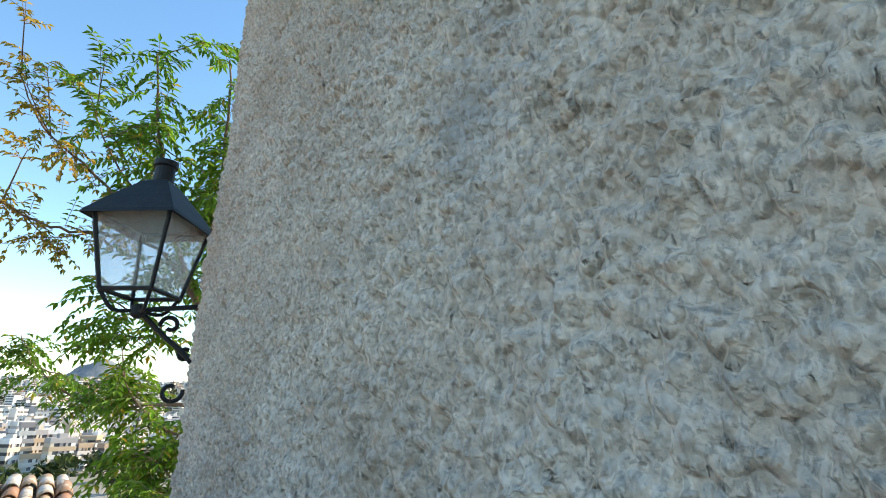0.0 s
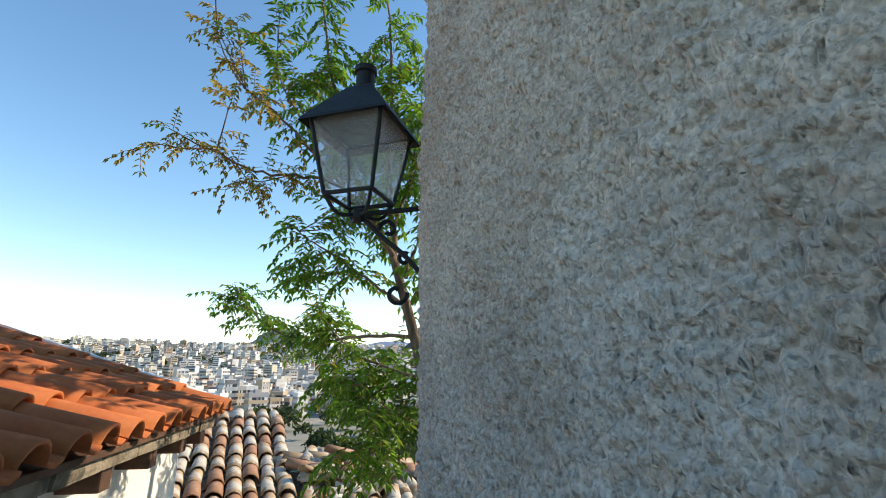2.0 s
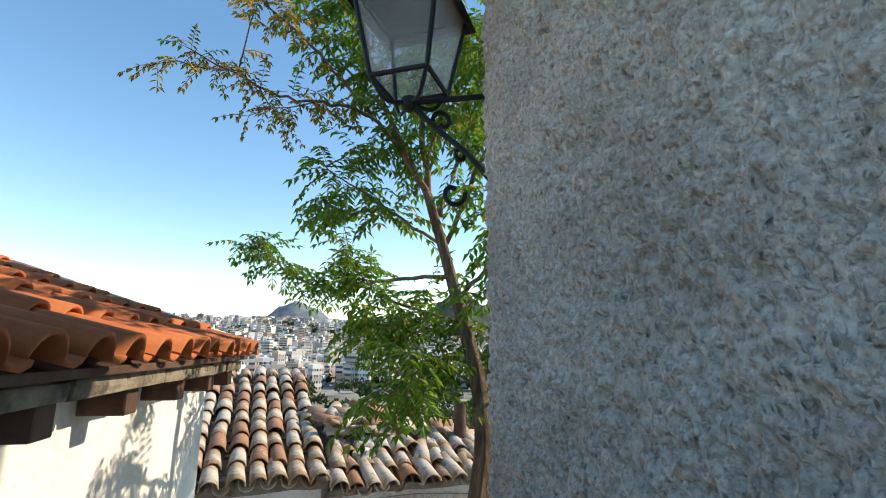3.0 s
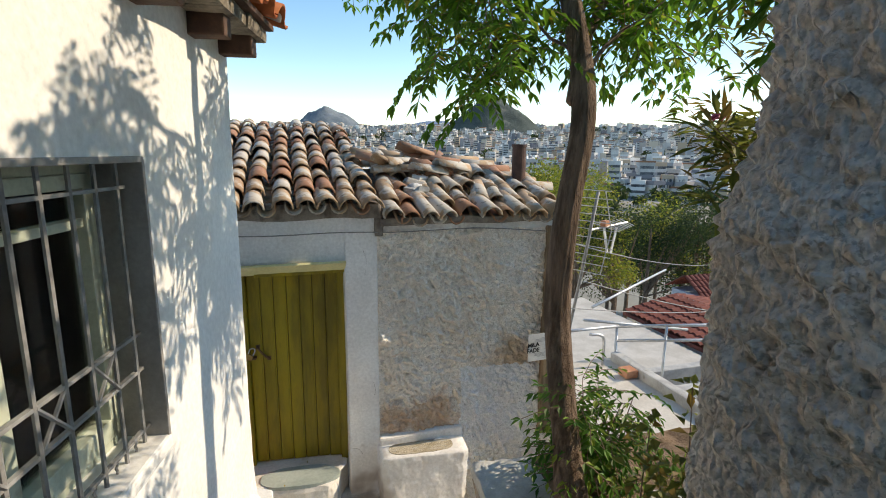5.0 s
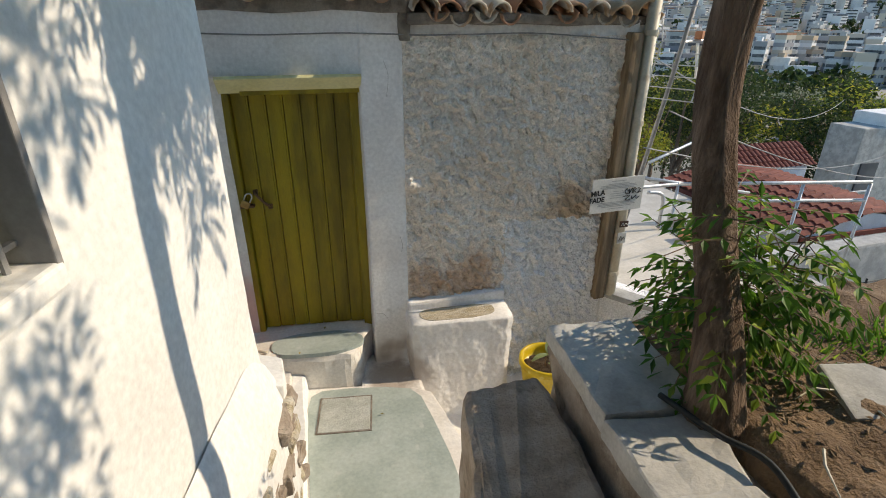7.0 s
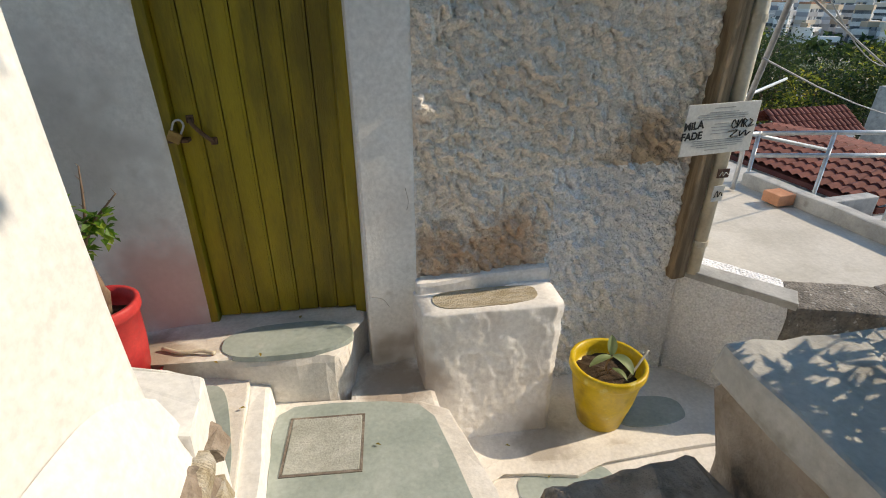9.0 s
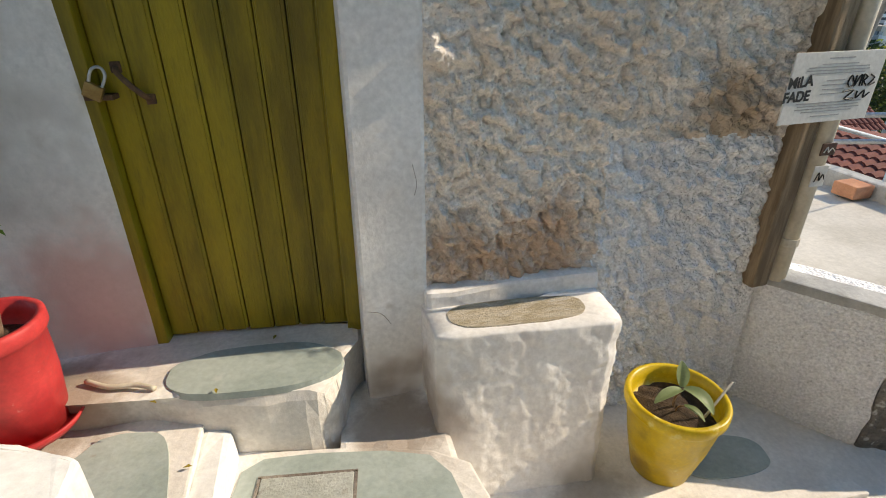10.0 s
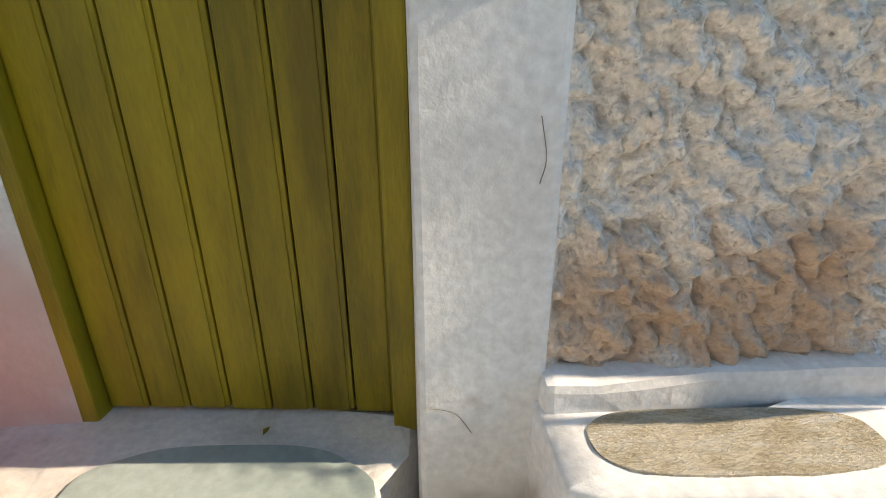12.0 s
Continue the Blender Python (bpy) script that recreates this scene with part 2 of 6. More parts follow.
M_CURTAIN = Mat("pale_green_blind", (0.38, 0.47, 0.35), (0.50, 0.58, 0.45), 0.8, 3.0, 60, 0.1, 0.002)
M_YELLOW = Mat("yellow_glazed_pot", (0.50, 0.335, 0.013), (0.62, 0.44, 0.03), 0.35, 6.0, 50, 0.15, 0.003)
M_YELLOW.stain((0.68, 0.60, 0.22), 9.0, 0.60, 0.68, 0.7).stain((0.28, 0.16, 0.015), 5.0, 0.54, 0.74, 0.7)
M_RED = Mat("red_painted_pot", (0.46, 0.030, 0.035), (0.60, 0.055, 0.055), 0.5, 5.0, 50, 0.2, 0.003)
M_RED.stain((0.66, 0.30, 0.27), 12.0, 0.66, 0.74, 0.7).stain((0.30, 0.05, 0.04), 4.0, 0.62, 0.8, 0.5)
M_BARK = Mat("grooved_brown_bark", (0.12, 0.075, 0.05), (0.30, 0.21, 0.155), 0.92, 7.0, 45, 1.0, 0.03, stretch=(3.5, 3.5, 0.55))
M_BARK.stain((0.30, 0.13, 0.07), 3.0, 0.58, 0.74, 0.5).stain((0.35, 0.31, 0.27), 6.0, 0.6, 0.75, 0.5)
M_TWIG = Mat("brown_twig", (0.16, 0.10, 0.07), (0.26, 0.18, 0.13), 0.85, 20.0, 90, 0.3, 0.002)
M_SIGN = Mat("white_sign_board", (0.62, 0.61, 0.58), (0.68, 0.67, 0.64), 0.5, 4.0, 60, 0.05, 0.001)
M_INK = Mat("black_ink", (0.012, 0.012, 0.012), (0.02, 0.02, 0.02), 0.6, 10, 60, 0.0, 0.001)
M_GREYINK = Mat("grey_print", (0.30, 0.30, 0.29), (0.36, 0.36, 0.35), 0.6, 10, 60, 0.0, 0.001)
M_TERRACE = Mat("pale_cement_terrace", (0.44, 0.41, 0.36), (0.54, 0.51, 0.46), 0.88, 2.0, 40, 0.3, 0.005)
M_TERRACE.stain((0.40, 0.36, 0.30), 3.0, 0.60, 0.78, 0.6)
M_GROUND = Mat("city_ground", (0.22, 0.21, 0.17), (0.34, 0.32, 0.28), 0.95, 0.02, 0.3, 0.0, 0.1)
M_GROUND.stain((0.07, 0.10, 0.045), 0.012, 0.50, 0.6, 0.9)
M_HILL = Mat("pine_covered_hill", (0.05, 0.066, 0.06), (0.085, 0.105, 0.09), 0.95, 0.03, 0.3, 0.6, 4.0)
M_HILL.stain((0.26, 0.24, 0.20), 0.02, 0.60, 0.72, 0.7)
# ridge and mountains: the haze of distance is painted into these blue-grey colours
M_RIDGE = Mat("ridge_scrub_haze_colour", (0.13, 0.165, 0.19), (0.19, 0.22, 0.24), 0.95, 0.02, 0.2, 0.4, 3.0)
M_MOUNTAIN = Mat("mountain_haze_blue", (0.14, 0.20, 0.31), (0.17, 0.235, 0.345), 1.0, 0.004, 0.02, 0.0, 1.0)
M_CITY = Mat("city_plaster", (0.52, 0.50, 0.47), (0.66, 0.65, 0.63), 0.9, 0.05, 1.0, 0.0, 0.1, island=0.22)
_w = M_CITY.maths("FRACT", M_CITY.maths("MULTIPLY", M_CITY.rnd, 11.7))
for _lo, _c in ((0.45, (0.60, 0.52, 0.42)), (0.58, (0.36, 0.35, 0.35)), (0.70, (0.74, 0.73, 0.71)), (0.82, (0.50, 0.38, 0.27)), (0.93, (0.22, 0.22, 0.24))):
    M_CITY.col = M_CITY.mix(M_CITY.ramp(_w, _lo, _lo + 0.01), M_CITY.col, rgb(_c))
M_CITY.done()
# near-black for window glass, and for balcony shade painted on the far blocks
M_CITYDARK = Mat("city_window_and_shade_band", (0.05, 0.055, 0.065), (0.13, 0.135, 0.14), 0.5, 0.3, 2.0, 0.0, 0.1, island=0.4)
M_CITYROOF = Mat("city_red_roof", (0.33, 0.15, 0.09), (0.42, 0.21, 0.13), 0.9, 0.3, 2.0, 0.0, 0.1, island=0.2)
M_REDROOF = Mat("dark_red_tile", (0.15, 0.032, 0.022), (0.23, 0.06, 0.04), 0.8, 3.0, 30, 0.3, 0.006, vary=0.15)
M_BLUEWHITE = Mat("pale_blue_wall_paint", (0.40, 0.45, 0.54), (0.50, 0.54, 0.62), 0.85, 1.0, 20, 0.1, 0.005)
M_BRICK = Mat("terracotta_block", (0.45, 0.19, 0.10), (0.55, 0.26, 0.15), 0.85, 6.0, 50, 0.3, 0.004)


def leaf_mat(name, a, b, yellow, amount):
    m = Mat(name, a, b, 0.5, 3.0, 40, 0.0, 0.002, island=0.35)
    w = m.maths("FRACT", m.maths("MULTIPLY", m.rnd, 9.1))
    m.col = m.mix(m.ramp(w, 1.0 - amount, 1.0 - amount + 0.1), m.col, rgb(yellow))
    m.done()
    tr = m.n.new("ShaderNodeBsdfTranslucent")
    m.l.new(m.scale_col(m.col, 1.6), tr.inputs["Color"])
    mx = m.n.new("ShaderNodeMixShader")
    mx.inputs[0].default_value = 0.42
    m.l.new(m.b.outputs[0], mx.inputs[1])
    m.l.new(tr.outputs[0], mx.inputs[2])
    m.l.new(mx.outputs[0], m.n["Material Output"].inputs["Surface"])
    return m


M_LEAF = leaf_mat("green_tree_leaf", (0.07, 0.16, 0.016), (0.13, 0.27, 0.03), (0.34, 0.25, 0.03), 0.10)
M_LEAFGOLD = leaf_mat("turning_tree_leaf", (0.20, 0.16, 0.025), (0.33, 0.24, 0.035), (0.42, 0.27, 0.04), 0.4)
M_SAPLING = leaf_mat("fresh_green_leaf", (0.045, 0.125, 0.018), (0.085, 0.195, 0.025), (0.24, 0.33, 0.05), 0.2)
M_SHRUB = leaf_mat("dark_shrub_leaf", (0.085, 0.10, 0.02), (0.14, 0.15, 0.03), (0.20, 0.13, 0.03), 0.2)
M_FARLEAF = leaf_mat("far_tree_leaf", (0.018, 0.036, 0.012), (0.042, 0.066, 0.018), (0.075, 0.10, 0.022), 0.15)
M_FARYELLOW = leaf_mat("far_yellowing_leaf", (0.13, 0.17, 0.025), (0.24, 0.26, 0.035), (0.32, 0.28, 0.04), 0.3)
M_GREYLEAF = leaf_mat("limp_pale_leaf", (0.20, 0.28, 0.14), (0.30, 0.38, 0.20), (0.36, 0.42, 0.26), 0.3)
M_PETAL = Mat("pink_petal", (0.55, 0.10, 0.18), (0.7, 0.2, 0.28), 0.6, 10, 60, 0.0, 0.001)

M_GLASS = bpy.data.materials.new("window_glass")
M_GLASS.use_nodes = True
_g = M_GLASS.node_tree
_tr, _gl, _mx, _fr = (_g.nodes.new(k) for k in ("ShaderNodeBsdfTransparent", "ShaderNodeBsdfGlossy", "ShaderNodeMixShader", "ShaderNodeFresnel"))
_tr.inputs[0].default_value = (0.80, 0.86, 0.84, 1)
_gl.inputs["Roughness"].default_value = 0.04
_g.links.new(_fr.outputs[0], _mx.inputs[0])
_g.links.new(_tr.outputs[0], _mx.inputs[1])
_g.links.new(_gl.outputs[0], _mx.inputs[2])
_g.links.new(_mx.outputs[0], _g.nodes["Material Output"].inputs["Surface"])
M_LAMPGLASS = Mat("dusty_lamp_glass", (0.52, 0.55, 0.53), (0.62, 0.64, 0.60), 0.25, 6.0, 40, 0.05, 0.001)
_t2 = M_LAMPGLASS.n.new("ShaderNodeBsdfTransparent")
_t3 = M_LAMPGLASS.n.new("ShaderNodeMixShader")
_t4 = M_LAMPGLASS.n.new("ShaderNodeBsdfTranslucent")
_t5 = M_LAMPGLASS.n.new("ShaderNodeMixShader")
M_LAMPGLASS.l.new(M_LAMPGLASS.b.outputs[0], _t5.inputs[1])
M_LAMPGLASS.l.new(_t4.outputs[0], _t5.inputs[2])
_t3.inputs[0].default_value = 0.2
M_LAMPGLASS.l.new(_t2.outputs[0], _t3.inputs[1])
M_LAMPGLASS.l.new(_t5.outputs[0], _t3.inputs[2])
M_LAMPGLASS.l.new(_t3.outputs[0], M_LAMPGLASS.n["Material Output"].inputs["Surface"])


# ---- mesh helpers ----
def mat_of(m):
    return m.m if isinstance(m, Mat) else m


def part(name, bm, material, parent=None, label="", smooth=False):
    """Links a bmesh (or a ready mesh) as one mesh object under a thing or a part."""
    if isinstance(bm, bpy.types.Mesh):
        me = bm
    else:
        me = bpy.data.meshes.new(name)
        bmesh.ops.recalc_face_normals(bm, faces=bm.faces)
        bm.to_mesh(me)
        bm.free()
    if smooth:
        me.polygons.foreach_set("use_smooth", [True] * len(me.polygons))
    if material and not me.materials:
        me.materials.append(mat_of(material))
    ob = new(name, me)
    if parent:
        ob.parent = parent
        ob.matrix_parent_inverse = parent.matrix_world.inverted()
    return tagged(ob, label)


def thing(name, at, label, category, group="", kind="", turn=0.0):
    ob = new(name)
    ob.matrix_world = pose(*at, 0, 0, turn)
    return tagged(ob, label, category, group, kind)


def add_box(bm, lo, hi, m=None, bevel=0.0):
    c = [(a + b) / 2 for a, b in zip(lo, hi)]
    s = [abs(b - a) for a, b in zip(lo, hi)]
    mm = Matrix.Translation(c) @ Matrix.Diagonal((*s, 1))
    r = bmesh.ops.create_cube(bm, size=1, matrix=(m @ mm) if m else mm)
    if bevel:
        es = list({e for v in r["verts"] for e in v.link_edges})
        bmesh.ops.bevel(bm, geom=es, offset=bevel, segments=2, affect="EDGES", profile=0.6)


def box(lo, hi, bevel=0.0, m=None):
    bm = bmesh.new()
    add_box(bm, lo, hi, m, bevel)
    return bm


def prism(poly, z0, z1, bevel=0.0):
    """An upright prism over a plan polygon; z1 may be a number or one per corner."""
    bm = bmesh.new()
    tops = z1 if isinstance(z1, (list, tuple)) else [z1] * len(poly)
    lo = [bm.verts.new((x, y, z0)) for x, y in poly]
    hi = [bm.verts.new((x, y, z)) for (x, y), z in zip(poly, tops)]
    n = len(poly)
    bm.faces.new(lo[::-1])
    bm.faces.new(hi)
    for i in range(n):
        bm.faces.new((lo[i], lo[(i + 1) % n], hi[(i + 1) % n], hi[i]))
    if bevel:
        bmesh.ops.bevel(bm, geom=list(bm.edges), offset=bevel, segments=2, affect="EDGES", profile=0.6)
    return bm


def tube(points, radii, sides=8, bm=None, cap=True):
    """A tapered tube along points."""
    bm = bm or bmesh.new()
    pts = [Vector(p) for p in points]
    if not hasattr(radii, "__len__"):
        radii = [radii] * len(pts)
    rings, ref = [], Vector((0.31, 0.17, 0.93)).normalized()
    for i, p in enumerate(pts):
        d = (pts[min(i + 1, len(pts) - 1)] - pts[max(i - 1, 0)]).normalized()
        a = d.cross(ref)
        if a.length < 0.1:
            a = d.cross(Vector((1, 0, 0)))
        a.normalize()
        b = d.cross(a)
        rings.append([bm.verts.new(p + radii[i] * (math.cos(k) * a + math.sin(k) * b)) for k in (2 * math.pi * j / sides for j in range(sides))])
    for r, q in zip(rings, rings[1:]):
        for j in range(sides):
            bm.faces.new((r[j], r[(j + 1) % sides], q[(j + 1) % sides], q[j]))
    if cap:
        bm.faces.new(rings[0][::-1])
        bm.faces.new(rings[-1])
    return bm


def lathe(profile, at=(0, 0, 0), sides=40, bm=None):
    """A turned shape: profile of (radius, z)."""
    bm = bm or bmesh.new()
    rings = []
    for r, z in profile:
        rings.append([bm.verts.new((at[0] + r * math.cos(k), at[1] + r * math.sin(k), at[2] + z)) for k in (2 * math.pi * j / sides for j in range(sides))])
    for r, q in zip(rings, rings[1:]):
        for j in range(sides):
            bm.faces.new((r[j], r[(j + 1) % sides], q[(j + 1) % sides], q[j]))
    bm.faces.new(rings[0][::-1])
    bm.faces.new(rings[-1])
    return bm


def smooth_path(points, steps=6):
    """Catmull-Rom through points."""
    p = [Vector(q) for q in points]
    p = [2 * p[0] - p[1]] + p + [2 * p[-1] - p[-2]]
    out = []
    for i in range(1, len(p) - 2):
        for k in range(steps):
            t = k / steps
            out.append(0.5 * (2 * p[i] + (p[i + 1] - p[i - 1]) * t + (2 * p[i - 1] - 5 * p[i] + 4 * p[i + 1] - p[i + 2]) * t * t + (3 * p[i] - p[i - 1] - 3 * p[i + 1] + p[i + 2]) * t ** 3))
    out.append(p[-2])
    return out


def lattice(seed, shape=(257, 257)):
    return np.random.RandomState(seed).rand(*shape)


def field(u, v, cell, seed):
    """Smooth value noise, 0 to 1, for arrays of metres."""
    g = lattice(seed)
    a, b = np.asarray(u) / cell + 1000.37, np.asarray(v) / cell + 1000.71
    i, j = np.floor(a).astype(int), np.floor(b).astype(int)
    f, h = a - i, b - j
    f, h = f * f * (3 - 2 * f), h * h * (3 - 2 * h)
    i0, i1, j0, j1 = i % 257, (i + 1) % 257, j % 257, (j + 1) % 257
    return (g[i0, j0] * (1 - f) + g[i1, j0] * f) * (1 - h) + (g[i0, j1] * (1 - f) + g[i1, j1] * f) * h


def fractal(u, v, cells, weights, seed):
    return sum(w * (field(u, v, c, seed + k) - 0.5) for k, (c, w) in enumerate(zip(cells, weights)))


def billow(u, v, cells, weights, seed):
    """Rounded lumps with sharp creases between them."""
    return sum(w * (np.abs(2 * field(u, v, c, seed + k) - 1) ** 0.7 - 0.4) for k, (c, w) in enumerate(zip(cells, weights)))


def sheet(points, name="sheet", close=False):
    """A mesh from a grid of points, shape (n, m, 3)."""
    n, m, _ = points.shape
    me = bpy.data.meshes.new(name)
    idx = np.arange(n * m).reshape(n, m)
    quads = np.stack([idx[:-1, :-1], idx[1:, :-1], idx[1:, 1:], idx[:-1, 1:]], -1).reshape(-1, 4)
    me.from_pydata(points.reshape(-1, 3).tolist(), [], quads.tolist())
    me.polygons.foreach_set("use_smooth", np.ones(len(quads), dtype=bool))
    me.update()
    return me


def lumpy(bm, cell, amount, seed=1):
    """Uneven, hand-made surface: moves every vertex by noise."""
    for v in bm.verts:
        p = v.co / cell
        v.co += amount * noise.noise_vector(p + Vector((seed * 7.1, seed * 3.3, seed * 1.7)))
    return bm


def rounded_block(lo, hi, cell=0.05, bevel=0.03, cuts=8, amount=0.012, seed=1, m=None):
    """A hand-plastered block: bevelled, divided and uneven."""
    bm = box(lo, hi, bevel, m)
    bmesh.ops.subdivide_edges(bm, edges=[e for e in bm.edges if e.calc_length() > 2.2 * cell], cuts=cuts, use_grid_fill=True)
    return lumpy(bm, cell * 3, amount, seed)


# ---- the large structure ----
# ground: one sheet, from the hillside down to the city basin and up to the far foothills
def ground_z(x, y):
    r = np.hypot(x, y)
    knots_r = [0, 9, 20, 60, 120, 500, 900, 1500, 2600, 4800]
    knots_z = [-5.2, -5.6, -9.0, -17, -22, -22, 8, 62, 120, 150]
    return np.interp(r, knots_r, knots_z) + np.interp(r, [40, 300, 1500], [0, 3, 8]) * (field(x, y, 170.0, 40) - 0.5) * 2


def make_ground():
    rr = np.concatenate([np.linspace(0, 60, 14)[1:], np.geomspace(66, 4800, 46)])
    aa = np.linspace(0, 2 * math.pi, 121)
    r, a = np.meshgrid(rr, aa, indexing="ij")
    x, y = r * np.cos(a), r * np.sin(a)
    pts = np.stack([x, y, ground_z(x, y)], -1)
    pts = np.concatenate([np.broadcast_to(np.array([0, 0, -5.2]), (1, 121, 3)), pts], 0)
    tagged(part("ground", sheet(pts, "ground"), M_GROUND), "dry hillside ground falling to the city basin", "ground", kind="structure")


make_ground()


# the near building with the grey rough wall and a rounded corner
def near_wall():
    wall = thing("wall_east", (0.46, 1.0, -3.4), "grey rough-rendered masonry wall with rounded weathered corner", "wall", kind="structure")
    s = np.arange(-0.55, 3.0, 0.0092)
    z = np.arange(-1.0, 4.1, 0.0098)
    S, Z = np.meshgrid(s, z, indexing="ij")
    y_end, rad = 2.13, 0.17
    t = np.clip((S - y_end) / rad, 0, math.pi / 2)
    past = np.clip(S - y_end - rad * math.pi / 2, 0, None)
    bx = 0.455 + rad - rad * np.cos(t) + past
    by = np.where(S < y_end, S, y_end + rad * np.sin(t))
    nx, ny = -np.cos(t), np.sin(t)
    relief = fractal(S, Z, (0.5, 0.17), (0.028, 0.009), 11) + billow(S + 0.03 * field(Z, S, 0.05, 27), Z + 0.03 * field(S, Z, 0.06, 28), (0.030, 0.019), (0.014, 0.015), 21) + fractal(S, Z, (0.024, 0.017), (0.014, 0.012), 23) + fractal(S, Z, (0.015,), (0.006,), 25)
    pits = np.clip(field(S, Z, 0.035, 31) - 0.72, 0, 1) * -0.03
    bulge = 0.045 * np.clip((0.30 - Z) / 0.16, 0, 1) ** 1.5 + 0.02 * (field(S, Z, 0.9, 33) - 0.5)
    h = relief + pits + bulge
    pts = np.stack([bx + nx * h, by + ny * h, Z], -1)
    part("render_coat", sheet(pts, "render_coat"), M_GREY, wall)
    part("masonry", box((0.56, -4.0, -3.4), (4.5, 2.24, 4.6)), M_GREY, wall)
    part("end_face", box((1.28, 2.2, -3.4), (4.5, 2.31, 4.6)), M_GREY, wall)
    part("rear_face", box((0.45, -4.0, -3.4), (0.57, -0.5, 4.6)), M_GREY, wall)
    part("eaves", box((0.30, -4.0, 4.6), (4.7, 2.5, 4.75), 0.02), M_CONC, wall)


near_wall()


# the white house on the other side
LH = pose(-0.462, 4.90, 0, 0, 0, -11.1)        # x: out of its wall, y: along it, away
WIN_Y0, WIN_Y1, WIN_Z0, WIN_Z1 = -2.38, -1.182, -0.88, 0.215


def left_house():
    house = new("house")
    house.matrix_world = LH
    tagged(house, "whitewashed stone house with orange clay tile roof", "house")
    t = 0.42

    def wall_piece(y0, y1, z0, z1, seed):
        ys, zs = np.arange(y0, y1 + 0.001, (y1 - y0) / max(2, round((y1 - y0) / 0.03))), np.linspace(z0, z1, max(3, round((z1 - z0) / 0.03)))
        Y, Z = np.meshgrid(ys, zs, indexing="ij")
        edge = np.minimum(np.minimum(Y - y0, y1 - Y) / 0.05, 1)
        h = fractal(Y, Z, (0.6, 0.2, 0.07), (0.03, 0.007, 0.002), 51)
        round_off = np.where((Y > -0.06), -0.045 * ((Y + 0.06) / 0.06) ** 2, 0)
        return sheet(np.stack([h + round_off, Y, Z], -1), "wall")

    for k, (y0, y1, z0, z1) in enumerate(((WIN_Y1, 0.0, -3.2, 1.0), (-6.0, WIN_Y0, -3.2, 1.0), (WIN_Y0, WIN_Y1, -3.2, WIN_Z0), (WIN_Y0, WIN_Y1, WIN_Z1, 1.0))):
        ob = part("wall", wall_piece(y0, y1, z0, z1, k), M_WHITE)
        ob.parent = house
        bm = box((-t, y0, z0), (-0.022, y1 - (0.03 if k == 0 else 0), z1))
        ob = part("masonry", bm, M_WHITE)
        ob.parent = house
    ob = part("gable_wall", rounded_block((-3.6, -t, -3.2), (-0.03, -0.015, 1.0), 0.2, 0.03, 4, 0.008, 3), M_WHITE)
    ob.parent = house
    ob = part("room_back", box((-3.9, -5.9, -3.2), (-1.7, -t, 1.0)), M_WHITE)
    ob.parent = house
    bm = prism([(-4.25, -5.5), (-2.1, -5.5), (-2.1, 0.07), (-4.25, 0.07)], 0.93, [1.0, 1.70, 1.70, 1.0])
    ob = part("rear_roof", bm, M_OTILE)
    ob.parent = house
    # gable triangle
    bm = bmesh.new()
    v = [bm.verts.new(p) for p in ((-4.0, -0.3, 1.0), (-0.02, -0.3, 1.0), (-2.0, -0.3, 1.62), (-4.0, -0.02, 1.0), (-0.02, -0.02, 1.0), (-2.0, -0.02, 1.62))]
    for f in ((0, 1, 2), (5, 4, 3), (0, 3, 4, 1), (1, 4, 5, 2), (2, 5, 3, 0)):
        bm.faces.new([v[i] for i in f])
    ob = part("gable", bm, M_WHITE)
    ob.parent = house
    # plinth flaring out at the wall's foot
    prof = [(0.0, -1.84), (0.03, -1.92), (0.075, -2.06), (0.095, -2.14), (0.12, -3.2), (-0.1, -3.2), (-0.1, -1.84)]
    ys = np.linspace(-4.6, 0.0, 80)
    rows = []
    for y in ys:
        drop = -0.2 * max(0.0, (y + 0.35) / 0.35) ** 2
        rows.append([(px + (0.02 * (noise.noise((y * 6, pz * 6, 1.3))) if px > 0 else 0), y, pz + drop + (0.02 * noise.noise((y * 5, 3.1, pz * 3)))) for px, pz in prof])
    ob = part("plinth", sheet(np.array(rows), "plinth"), M_WHITE)
    ob.parent = house
    bm = prism([(-0.6, -0.05), (0.09, -0.05), (0.06, 0.12), (0.02, 0.25), (-0.12, 0.29), (-0.6, 0.29)], -3.2, [-2.06, -2.15, -2.16, -2.18, -2.17, -2.10], 0.012)
    bmesh.ops.subdivide_edges(bm, edges=[e for e in bm.edges if e.calc_length() > 0.1], cuts=8, use_grid_fill=True)
    ob = part("plinth_end", lumpy(lumpy(bm, 0.16, 0.008, 3), 0.05, 0.005, 5), M_WHITE)
    ob.parent = house
    return house


HOUSE_L = left_house()


def lwall(x, y, z):
    return LH @ Vector((x, y, z))


# stairs down the lane
def stairs():
    n = 17
    y0, y1, z0, z1 = 0.35, 4.45, 0.0, -3.02
    for k in range(n):
        z = z0 + (z1 - z0) * k / n
        ya = -3.0 if k == 0 else y0 + (y1 - y0) * (k - 1) / (n - 1) - 0.02
        yb = y0 + (y1 - y0) * k / (n - 1)
        right = 0.5 if yb < 2.5 else 0.30 + 0.2 * max(0, (3.7 - yb) / 1.2)
        left = -0.462 - 0.1966 * (4.9 - ya) - 0.05
        st = part("step", rounded_block((left, ya, z - 0.6), (right, yb, z), 0.12, 0.015, 3, 0.006, k), M_WASHFLOOR)
        tagged(st, "whitewashed plastered stone stair step", "step", "stairs of the lane", "structure")

stairs()


